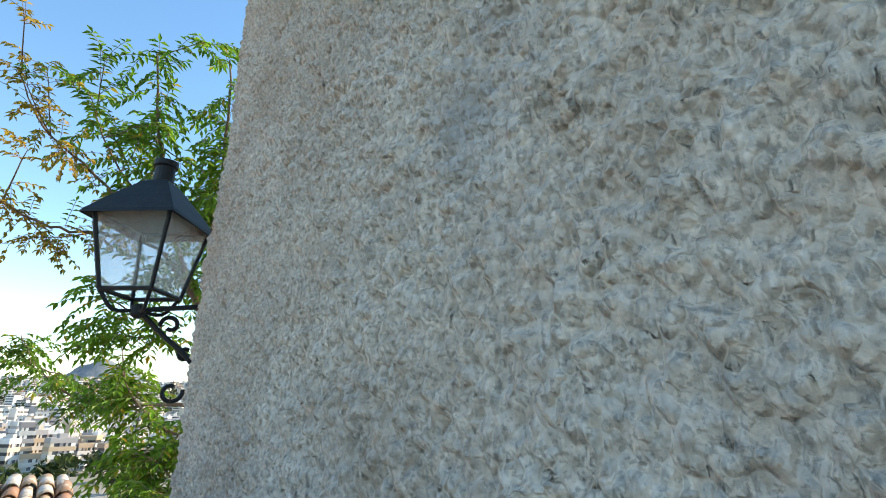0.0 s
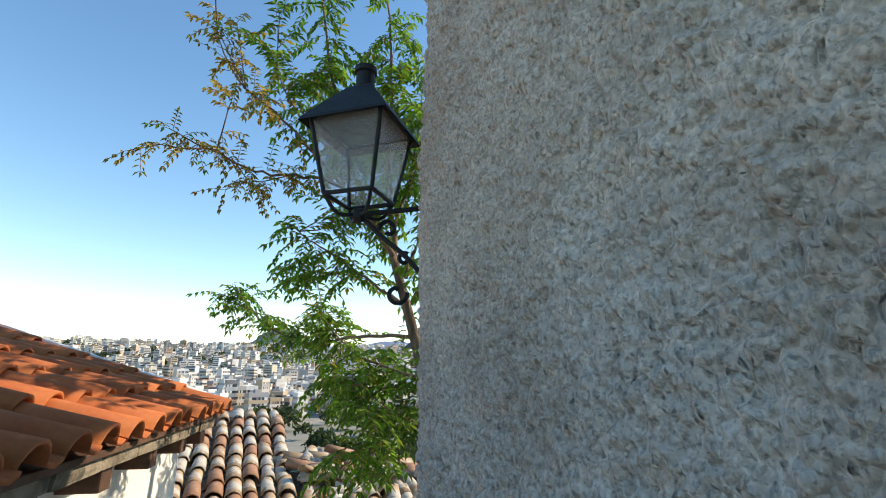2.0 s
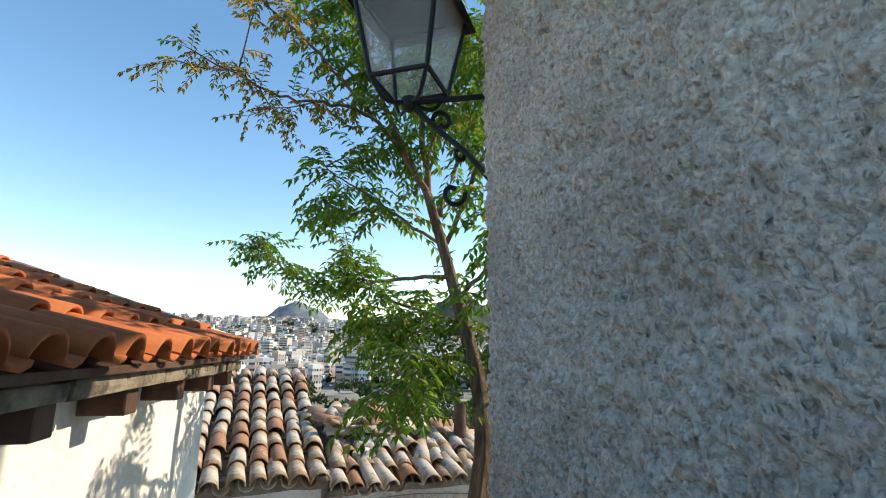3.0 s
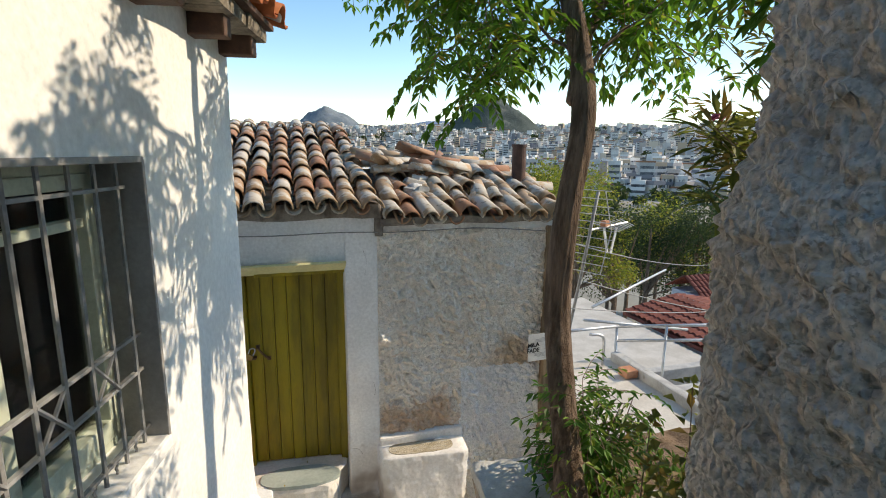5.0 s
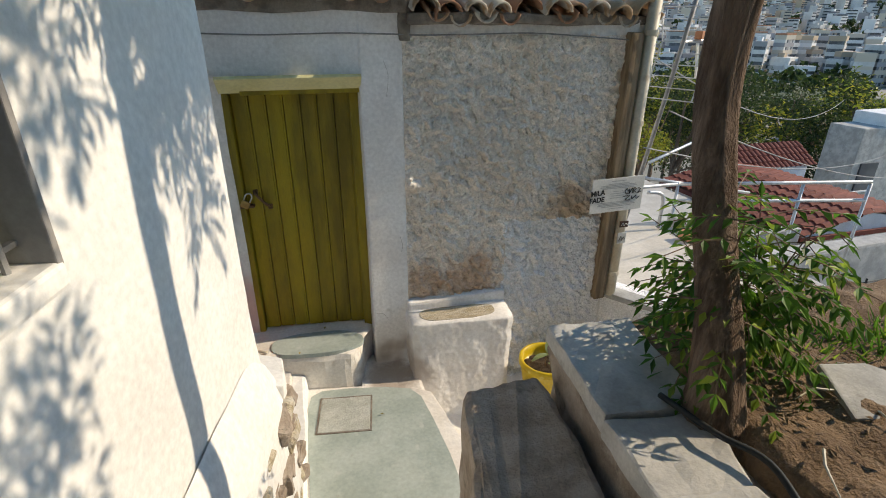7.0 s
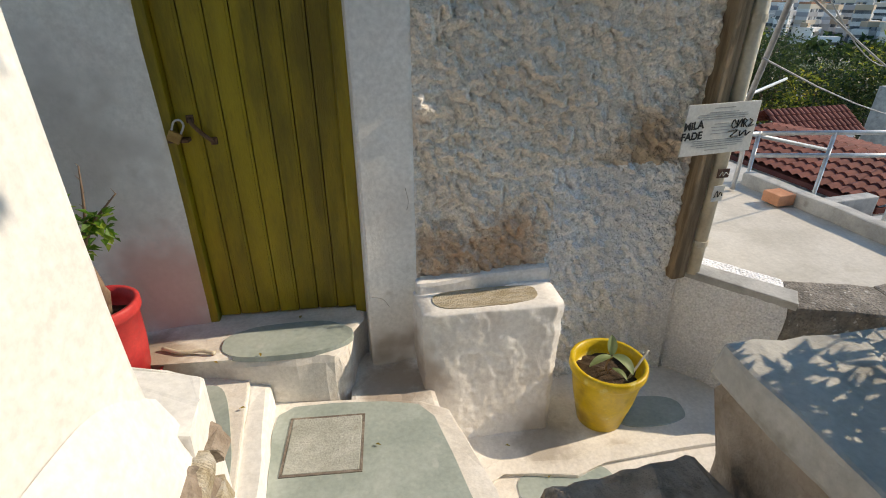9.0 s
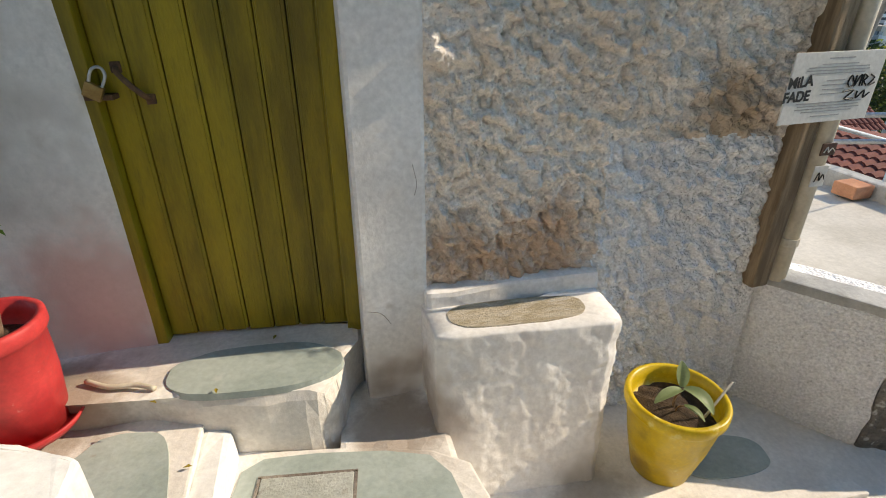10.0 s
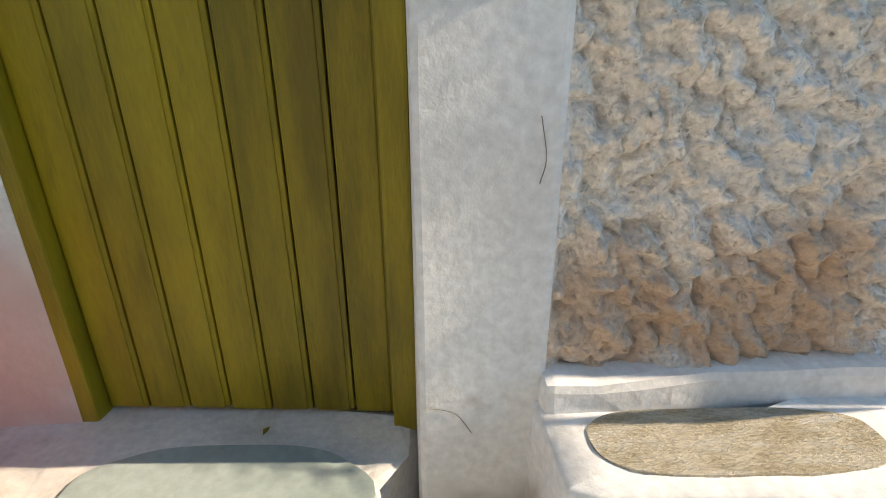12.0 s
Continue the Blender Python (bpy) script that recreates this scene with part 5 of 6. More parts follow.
    for pts, r0, r1, golden in limbs:
        lp = limb_points([away(p) for p in pts], rng, 0.012)
        rr = [r0 + (r1 - r0) * k / (len(lp) - 1) for k in range(len(lp))]
        part("branch", tube(lp, rr, 7), M_TWIG, tree, "", True)
        n = len(lp)
        for k in range(int(n * 0.30), n):
            for _ in range(3 if golden else 4 if pts[-1][2] > 4 else 3):
                p = lp[k] + Vector((rng.uniform(-0.03, 0.03), rng.uniform(-0.03, 0.03), rng.uniform(-0.03, 0.03)))
                ax = Vector((rng.gauss(0, 1), rng.gauss(0, 1), rng.gauss(0.1, 0.7))).normalized()
                if golden:
                    L = rng.uniform(0.10, 0.22)
                    dst = gold if rng.random() < 0.7 else green
                    dst.frond(p, ax, L, rng.randint(3, 5), 0.052, 0.022, rng, 0.7, twigs)
                else:
                    green.frond(p, ax, rng.uniform(0.22, 0.40), rng.randint(5, 8), rng.uniform(0.08, 0.10), 0.033, rng, 0.9, twigs)
    # side twigs with leaves, to fill the crown unevenly
    for pts, r0, r1, golden in limbs:
        lp = smooth_path([away(p) for p in pts], 5)
        for _ in range(4):
            k = rng.randrange(int(len(lp) * 0.35), len(lp))
            d = Vector((rng.gauss(0, 1), rng.gauss(0, 1), rng.gauss(0.2, 0.6))).normalized()
            tp = [lp[k], lp[k] + d * 0.18, lp[k] + d * 0.34 + Vector((0, 0, 0.03)), lp[k] + d * 0.46]
            tube(tp, [0.006, 0.005, 0.004, 0.002], 4, twigs, False)
            for q in tp[1:]:
                for _ in range(3):
                    ax = (d + Vector((rng.gauss(0, 0.9), rng.gauss(0, 0.9), rng.gauss(0, 0.6)))).normalized()
                    if golden:
                        gold.frond(q, ax, rng.uniform(0.1, 0.2), 4, 0.052, 0.022, rng, 0.7, twigs)
                    else:
                        green.frond(q, ax, rng.uniform(0.22, 0.36), rng.randint(5, 7), 0.088, 0.032, rng, 0.9, twigs)
    part("twig_spray", twigs, M_TWIG, tree)
    part("crown", green.mesh("crown", M_LEAF), None, tree, "feathery green crown")
    part("turning_foliage", gold.mesh("turning_leaves", M_LEAFGOLD), None, tree, "yellowing leaf sprays and berries")


main_tree()


def sapling(at, n, height, seed, label, mat=M_SAPLING, spread=0.25, leaf=0.075):
    rng = random.Random(seed)
    s = thing("sapling", at, label, "sapling")
    lv = Leaves()
    for k in range(n):
        stems = bmesh.new()
        a = rng.uniform(0, 2 * math.pi)
        top = Vector(at) + Vector((spread * math.cos(a) * rng.uniform(0.3, 1), spread * math.sin(a) * rng.uniform(0.3, 1), height * rng.uniform(0.5, 1)))
        base = Vector(at) + Vector((rng.uniform(-0.06, 0.06), rng.uniform(-0.06, 0.06), -0.03))
        pts = smooth_path([base, base.lerp(top, 0.5) + Vector((0, 0, 0.05)), top], 4)
        tube(pts, [0.006 - 0.004 * i / (len(pts) - 1) for i in range(len(pts))], 5, stems)
        for p in pts[2:]:
            for _ in range(2):
                ax = Vector((rng.gauss(0, 1), rng.gauss(0, 1), rng.gauss(0.3, 0.3)))
                lv.frond(p, ax, rng.uniform(0.18, 0.32), rng.randint(4, 6), leaf, leaf * 0.36, rng, 0.7, stems)
        tagged(part("stem", stems, M_TWIG, s), kind="stuff")
    part("foliage", lv.mesh("leaves", mat), None, s)


sapling((1.27, 3.84, -1.62), 7, 0.70, 5, "bright green young shoots at the foot of the tree", spread=0.26, leaf=0.066)
sapling((1.40, 3.86, -1.62), 5, 0.62, 7, "bright green young shoots beside the tree", spread=0.24, leaf=0.066)


def shrub(at, radius, height, n, seed, label, leaf=0.045, width=0.028, mat=M_SHRUB, name="shrub", flat=0.6, tips=None, first=3, per=5):
    rng = random.Random(seed)
    s = thing(name, at, label, name)
    lv = Leaves()
    for k in range(n):
        if tips:
            top = Vector(tips[k % len(tips)]) + Vector((rng.uniform(-0.15, 0.15), rng.uniform(-0.12, 0.12), rng.uniform(-0.15, 0.15)))
        else:
            a = rng.uniform(0, 2 * math.pi)
            rr = radius * math.sqrt(rng.random())
            top = Vector(at) + Vector((rr * math.cos(a), rr * math.sin(a), height * rng.uniform(0.35, 1)))
        base = Vector(at) + Vector((rng.uniform(-0.08, 0.08), rng.uniform(-0.08, 0.08), -0.05))
        pts = smooth_path([base, base.lerp(top, 0.55) + Vector((rng.uniform(-0.06, 0.06), rng.uniform(-0.06, 0.06), 0.06 + (0.45 if tips else 0))), top], 6)
        part("stem", tube(pts, [0.006 - 0.0045 * i / (len(pts) - 1) for i in range(len(pts))], 5), M_TWIG, s)
        for p in pts[first:]:
            for _ in range(per):
                ax = Vector((rng.gauss(0, 1), rng.gauss(0, 1), rng.gauss(0.1, flat))).normalized()
                lv.leaf(p + ax * rng.uniform(0, 0.06), ax, Vector((rng.uniform(-0.5, 0.5), rng.uniform(-0.5, 0.5), 1)), leaf * rng.uniform(0.7, 1.3), width * rng.uniform(0.8, 1.2))
    part("foliage", lv.mesh("foliage", mat), None, s)
    return s


shrub((1.02, 2.72, -1.62), 0.20, 1.40, 16, 3, "dark leafy shrub at the corner of the wall", 0.046, 0.032, per=7)
shrub((1.30, 2.84, -1.62), 0.26, 0.95, 9, 4, "olive-green shrub in the garden bed", 0.048, 0.034, per=6)
ol = shrub((1.75, 2.62, -1.64), 0.42, 2.3, 28, 5, "tall oleander with long narrow leaves and a pink flower", 0.09, 0.022, M_SHRUB, "oleander", 0.5,
           ((1.12, 2.86, 0.12), (1.2, 2.80, 0.30), (1.32, 2.78, -0.05), (1.05, 2.80, 0.34), (1.45, 2.8, 0.35), (1.3, 2.95, 0.45), (1.6, 3.2, 1.1), (1.5, 3.3, 0.8), (1.65, 3.1, 1.35), (1.65, 3.42, 0.50), (1.6, 3.40, 0.25), (1.7, 3.45, 0.75)), 7, 9)
bm = bmesh.new()
for k in range(5):
    add_box(bm, (-0.012, -0.004, -0.002), (0.022, 0.012, 0.002), pose(1.05, 2.90, 0.36, 30, 20, 72 * k))
part("flower", bm, M_PETAL, ol, "small pink flower")


# ---- pots ----
def pot(name, at, r_top, r_bot, h, mat, label, rim=0.018):
    p = thing(name, at, label, "flower pot")
    prof = [(r_bot * 0.6, 0.0), (r_bot, 0.0), (r_bot + (r_top - r_bot) * 0.5, h * 0.45), (r_top - rim, h - 0.075), (r_top - rim * 0.6, h - 0.07), (r_top, h - 0.05), (r_top, h - 0.008), (r_top - 0.008, h), (r_top - 0.028, h - 0.004), (r_top - 0.032, h - 0.06), (r_top - 0.04, h - 0.10), (0.02, h - 0.105)]
    part("pot_body", lathe(prof, at, 48), mat, p, "", True)
    bm = lathe([(r_top - 0.036, h - 0.10), (r_top * 0.5, h - 0.085), (0.02, h - 0.075)], at, 24)
    part("soil", lumpy(bm, 0.04, 0.014, 2), M_POTSOIL, p, "dark crumbly potting soil")
    return p


POT_Y = (1.66, 5.70, -3.432)
pot("yellow_pot", POT_Y, 0.232, 0.14, 0.455, M_YELLOW, "yellow glazed flower pot standing on the floor")
seedling = thing("seedling", (1.66, 5.68, -3.09), "wilting seedling with three broad pale leaves", "plant")
lv = Leaves()
bm = tube(smooth_path([(1.655, 5.69, -3.11), (1.65, 5.70, -3.0), (1.665, 5.68, -2.93)], 4), 0.006, 6)
tube(smooth_path([(1.655, 5.69, -3.11), (1.64, 5.66, -3.02), (1.63, 5.62, -2.97)], 4), 0.004, 6, bm)
part("stem", bm, M_TWIG, seedling)


def broad_leaf(base, direction, length, width, droop, parent):
    """A long curling leaf of a few segments."""
    d = Vector(direction).normalized()
    side = d.cross(Vector((0, 0, 1))).normalized()
    bm = bmesh.new()
    p, rows = Vector(base), []
    for k in range(8):
        w = width * math.sin(math.pi * (0.08 + 0.9 * k / 7)) ** 0.8
        up = side.cross(d).normalized()
        rows.append([bm.verts.new(p + side * w / 2 * s + up * abs(s) * w * 0.18) for s in (-1, -0.5, 0, 0.5, 1)])
        p = p + d * length / 7
        d = (d + Vector((0, 0, -droop / 7))).normalized()
    for a, b in zip(rows, rows[1:]):
        for i in range(4):
            bm.faces.new((a[i], a[i + 1], b[i + 1], b[i]))
    part("leaf", bm, M_GREYLEAF, parent, "pale limp leaf", True)


broad_leaf((1.662, 5.68, -2.935), (-1, -0.15, 0.25), 0.17, 0.055, 0.9, seedling)
broad_leaf((1.665, 5.68, -2.93), (0.35, -0.8, 0.35), 0.17, 0.075, 1.7, seedling)
broad_leaf((1.665, 5.69, -2.93), (0.2, 0.5, 1.0), 0.12, 0.06, 0.6, seedling)
broad_leaf((1.64, 5.63, -2.98), (0.4, -0.6, 0.1), 0.11, 0.04, 1.2, seedling)
stake = thing("plant_label", (1.74, 5.60, -3.10), "pale plastic plant label stuck in the soil", "plant label")
part("stick", box((-0.011, -0.002, -0.02), (0.011, 0.002, 0.26), 0.001, pose(1.735, 5.61, -3.10, 6, 24, 10)), M_SIGN, stake)

pot("red_pot", (-1.045, 6.06, -2.815), 0.182, 0.135, 0.47, M_RED, "red painted flower pot with chipped paint beside the door")
saucer = thing("saucer", (-1.045, 6.06, -2.83), "worn red saucer under the flower pot", "saucer")
part("dish", lathe([(0.13, 0.0), (0.17, 0.0), (0.20, 0.045), (0.19, 0.048), (0.165, 0.012), (0.02, 0.01)], (-1.045, 6.06, -2.828), 36), M_RED, saucer, "", True)


def bougainvillea():
    rng = random.Random(12)
    p = thing("potted_shrub", (-1.04, 6.06, -2.36), "gnarled thorny shrub with green leaf tufts in the red pot", "shrub")
    st, lv = bmesh.new(), Leaves()
    tube(smooth_path([(-1.03, 6.05, -2.40), (-1.00, 6.03, -2.25), (-1.02, 6.03, -2.10), (-0.97, 6.02, -1.95)], 5), [0.04] * 5 + [0.026] * 6 + [0.02] * 5, 9, st)
    tube(smooth_path([(-1.03, 6.05, -2.40), (-1.08, 6.05, -2.25), (-1.12, 6.05, -2.05), (-1.10, 6.05, -1.9)], 5), [0.03] * 5 + [0.02] * 6 + [0.014] * 5, 8, st)
    shoots = ([(-1.10, 6.05, -1.92), (-1.16, 6.04, -1.78), (-1.05, 6.02, -1.66), (-1.04, 6.02, -1.42)], [(-0.97, 6.02, -1.95), (-0.93, 6.0, -1.80), (-0.90, 5.99, -1.64)], [(-0.97, 6.02, -1.95), (-0.88, 5.98, -1.86), (-0.78, 5.95, -1.76)], [(-1.1, 6.05, -1.9), (-1.18, 6.0, -1.85), (-1.25, 6.0, -1.72)])
    for s in shoots:
        q = smooth_path(s, 5)
        tube(q, [0.009 - 0.006 * k / (len(q) - 1) for k in range(len(q))], 6, st)
        for c in q[::2]:
            tube([c, c + Vector((rng.uniform(-0.03, 0.03), rng.uniform(-0.03, 0.03), 0.02))], [0.003, 0.001], 4, st)
    for c in ((-0.96, 6.0, -1.90), (-0.90, 5.98, -1.95), (-1.06, 6.0, -1.84), (-1.12, 6.02, -1.9), (-0.99, 5.98, -2.02), (-0.88, 5.97, -1.88), (-1.03, 5.98, -1.95)):
        for _ in range(26):
            ax = Vector((rng.gauss(0, 1), rng.gauss(0, 1), rng.gauss(0.1, 0.7))).normalized()
            lv.leaf(Vector(c) + ax * rng.uniform(0.01, 0.06), ax, Vector((rng.uniform(-0.4, 0.4), rng.uniform(-0.4, 0.4), 1)), rng.uniform(0.04, 0.065), rng.uniform(0.028, 0.042))
    part("stem", st, M_TWIG, p, "gnarled pale stem", True)
    part("leaves", lv.mesh("leaves", M_SAPLING), None, p)


bougainvillea()
hose = thing("hose", (-0.8, 6.12, -2.74), "thin grey water hose lying by the pot", "hose")
part("tube", tube(smooth_path([(-0.86, 6.16, -2.735), (-0.76, 6.10, -2.735), (-0.66, 6.09, -2.738), (-0.58, 6.05, -2.74)], 6), 0.011, 8), M_PIPE, hose, "", True)

# ---- post, drainpipe, sign ----
post = thing("timber_post", (2.31, 6.04, -2.62), "weathered brown timber post at the cottage corner", "post")
part("shaft", lumpy(box((2.245, 5.985, -2.66), (2.345, 6.085, -0.45), 0.012), 0.12, 0.01), M_OLDWOOD, post)
pipe = thing("drainpipe", (2.42, 6.02, -2.64), "cream painted drainpipe with capped top and stickers", "drainpipe")
part("shaft", tube([(2.415, 6.02, -2.64), (2.415, 6.02, -0.08)], 0.047, 16), M_PIPE, pipe, "", True)
part("cap", lathe([(0.058, -0.10), (0.062, -0.06), (0.05, -0.03), (0.02, -0.02)], (2.415, 6.02, 0.0), 16), M_PIPE, pipe)
for z, h in ((-2.42, 0.02), (-1.1, 0.02), (-0.45, 0.02)):
    part("collar", lathe([(0.053, z - h), (0.054, z), (0.053, z + h)], (2.415, 6.02, 0), 16), M_PIPE, pipe)
part("sticker", box((2.375, 5.968, -1.97), (2.455, 5.975, -1.915), 0.001), M_DARKWOOD, pipe, "dark red sticker with white scrawl")
part("sticker", box((2.372, 5.969, -2.12), (2.452, 5.974, -2.02), 0.001), M_SIGN, pipe, "white sticker with black scrawl")
bm = tube(smooth_path([(2.385, 5.964, -1.955), (2.40, 5.963, -1.93), (2.41, 5.963, -1.955), (2.425, 5.963, -1.935), (2.445, 5.963, -1.95)], 4), 0.0025, 4)
part("scrawl", bm, M_SIGN, pipe)
bm = tube(smooth_path([(2.385, 5.965, -2.095), (2.40, 5.964, -2.05), (2.41, 5.964, -2.09), (2.425, 5.964, -2.06), (2.44, 5.964, -2.085)], 4), 0.003, 4)
part("scrawl", bm, M_INK, pipe)


def text_mesh(body, size, m, mat, parent, name):
    cu = bpy.data.curves.new(name, "FONT")
    cu.body, cu.size, cu.extrude = body, size, 0.0006
    cu.align_x, cu.align_y, cu.offset = "CENTER", "CENTER", 0.0022
    tmp = bpy.data.objects.new("tmp", cu)
    scene.collection.objects.link(tmp)
    me = bpy.data.meshes.new_from_object(tmp.evaluated_get(bpy.context.evaluated_depsgraph_get()))
    bpy.data.objects.remove(tmp)
    me.transform(m)
    me.materials.clear()
    me.materials.append(mat_of(mat))
    return part(name, me, None, parent)


def sign():
    s = thing("sign", (2.46, 5.94, -1.70), "white notice board with small print and black marker tags", "sign")
    m = pose(2.285, 5.945, -1.662, 0, -0.5, 2)
    part("board", box((-0.245, -0.004, -0.143), (0.245, 0.004, 0.143), 0.002, m), M_SIGN, s)
    rows = ((0.118, 0.14), (0.095, 0.20), (0.083, 0.33), (0.071, 0.34), (0.059, 0.30), (0.03, 0.10), (0.012, 0.14), (-0.006, 0.12), (-0.024, 0.13), (-0.06, 0.36), (-0.072, 0.34), (-0.084, 0.36), (-0.096, 0.28), (-0.115, 0.16))
    for z, w in rows:
        part("print_line", box((-w / 2, -0.0052, z - 0.0022), (w / 2, -0.0045, z + 0.0022), 0, m), M_GREYINK, s)
    t = m @ pose(0, -0.006, 0, 90, 0, 0)
    text_mesh("MiLA", 0.060, t @ pose(-0.188, 0.028, 0, 0, 0, 4), M_INK, s, "tag_writing")
    text_mesh("FADE", 0.058, t @ pose(-0.190, -0.030, 0, 0, 0, 2), M_INK, s, "tag_writing")
    for pts in (((0.10, 0.02), (0.085, 0.045), (0.07, 0.02), (0.085, 0.0), (0.105, 0.005)), ((0.11, 0.045), (0.11, 0.0), (0.125, 0.03), (0.14, 0.045), (0.14, 0.0)), ((0.155, 0.0), (0.15, 0.045), (0.175, 0.035), (0.16, 0.02), (0.18, 0.0)), ((0.19, 0.045), (0.215, 0.03), (0.19, 0.0), (0.225, 0.01)), ((0.06, -0.02), (0.12, -0.015), (0.08, -0.05), (0.13, -0.05)), ((0.14, -0.02), (0.145, -0.05), (0.18, -0.02), (0.185, -0.05), (0.215, -0.03))):
        q = [m @ Vector((x, -0.006, z)) for x, z in pts]
        part("tag_scrawl", tube(smooth_path(q, 4), 0.0036, 4), M_INK, s)


sign()

# ---- antenna ----
def antenna():
    a = thing("tv_antenna", (2.50, 6.20, -2.65), "old aluminium television antenna on a leaning grey mast", "antenna")
    part("mast", tube([(2.50, 6.20, -2.66), (2.56, 6.18, -2.1), (2.72, 6.12, -0.96), (2.83, 6.08, -0.12)], 0.017, 10), M_GREYIRON, a, "leaning grey steel mast", True)
    boom0, boom1 = Vector((2.76, 6.10, -0.52)), Vector((3.46, 6.42, -0.50))
    part("boom", tube([boom0, boom1], 0.012, 6), M_STEEL, a)
    d = (boom1 - boom0)
    side = d.cross(Vector((0, 0, 1))).normalized()
    for k in range(8):
        p = boom0 + d * (0.40 + 0.60 * k / 7)
        L = 0.17 - 0.012 * k
        part("director", tube([p - side * L + Vector((0, 0, 0.03)), p + side * L + Vector((0, 0, -0.03))], 0.005, 5), M_STEEL, a)
    for s in (1, -1):
        n = Vector((0, 0, s))
        c = boom0 + d * 0.12
        top = c + n * 0.42 - d.normalized() * 0.16
        for o in (-0.2, 0.2):
            part("reflector_side", tube([c + side * o, top + side * o], 0.006, 5), M_STEEL, a)
        for k in range(6):
            q = c.lerp(top, k / 5)
            part("reflector_rod", tube([q - side * 0.26, q + side * 0.26], 0.0045, 5), M_STEEL, a)
    part("feed_box", box((-0.05, -0.03, -0.03), (0.05, 0.03, 0.03), 0.006, pose(3.02, 6.2, -0.47, 0, 0, 27)), M_BRICK, a, "faded orange feed box")
    for s in (-1, 1):
        part("clamp_plate", box((-0.02, -0.006, -0.20), (0.02, 0.006, 0.10), 0.004, pose(3.14 + 0.06 * s, 6.27, -0.62, 0, 20 * s, 27)), M_SIGN, a, "white plastic bracket")


antenna()


# ---- railings, pipes and cables beyond the terrace ----
def railing():
    r = thing("pipe_railing", (4.4, 7.4, -2.6), "bent galvanised pipe railing behind the terrace", "railing")
    runs = ([(4.30, 7.55, -2.2), (6.6, 6.9, -2.16)], [(4.30, 7.55, -2.42), (6.6, 6.9, -2.40)], [(3.2, 7.62, -2.22), (4.30, 7.55, -2.2)], [(4.1, 7.9, -2.0), (7.6, 10.4, -2.2)], [(3.9, 7.8, -2.15), (6.4, 8.4, -2.75)])
    for k, pts in enumerate(runs):
        part("pipe", tube(pts, 0.022, 8), M_STEEL, r, "", True)
    for x, y in ((4.30, 7.55), (5.0, 7.35), (5.8, 7.13), (6.6, 6.9), (3.2, 7.62)):
        part("post", tube([(x, y, -4.2), (x, y, -2.18)], 0.02, 8), M_STEEL, r, "", True)
    part("hoop", tube(smooth_path([(3.95, 7.35, -2.67), (3.95, 7.35, -2.32), (3.88, 7.35, -2.22), (3.72, 7.36, -2.20)], 5), 0.022, 8), M_STEEL, r, "", True)
    b = thing("hollow_brick", (4.05, 6.95, -2.66), "orange hollow clay brick lying on the terrace", "brick")
    part("block", lumpy(box((3.98, 6.86, -2.67), (4.16, 7.04, -2.57), 0.008), 0.05, 0.006), M_BRICK, b)
    for k, (a, c, sag) in enumerate((((2.42, 6.0, -0.6), (14.0, 13.0, -2.2), 0.5), ((2.6, 5.9, -1.0), (12.0, 9.0, -2.9), 0.35), ((2.5, 6.0, -1.3), (16.0, 12.0, -3.0), 0.5))):
        w = thing("cable", a, "thin grey overhead cable", "cable")
        p, q = Vector(a), Vector(c)
        pts = [p.lerp(q, t / 14) + Vector((0, 0, -sag * 4 * (t / 14) * (1 - t / 14))) for t in range(15)]
        part("wire", tube(pts, 0.006, 5), M_GREYIRON, w)
    w = thing("facade_wire", (0.5, 6.12, -0.5), "thin grey wire stapled along the cottage front", "cable")
    pts = [(-0.74, 6.135, -0.455), (-0.3, 6.13, -0.465), (0.15, 6.13, -0.455), (0.5, 6.13, -0.462), (0.75, 6.12, -0.468), (1.1, 6.12, -0.462), (1.5, 6.12, -0.455), (1.9, 6.09, -0.475), (2.25, 6.03, -0.50)]
    part("wire", tube(smooth_path(pts, 4), 0.005, 5), M_GREYIRON, w)


railing()


# ---- houses below the terrace ----
def tile_roof(parent, a, b, c, d, n, m, mat):
    """A roof plane of wavy tile courses between eave a-b and ridge d-c."""
    a, b, c, d = (Vector(p) for p in (a, b, c, d))
    nrm = (b - a).cross(d - a).normalized()
    if nrm.z < 0:
        nrm = -nrm
    for i in range(n):
        bm = bmesh.new()
        rows = []
        for j in range(m + 1):
            for e in (0, 1) if 0 < j < m else (0,):
                t = j / m
                ring = []
                for k in range(5):
                    s = (i + k / 4) / n
                    h = 0.055 * math.sin(math.pi * k / 4) + (0.03 if e or j == 0 else 0.0)
                    ring.append(bm.verts.new(a.lerp(b, s).lerp(d.lerp(c, s), t) + nrm * h))
                rows.append(ring)
        for p, q in zip(rows, rows[1:]):
            for k in range(4):
                bm.faces.new((p[k], p[k + 1], q[k + 1], q[k]))
        part("roof_panel", bm, mat, parent)


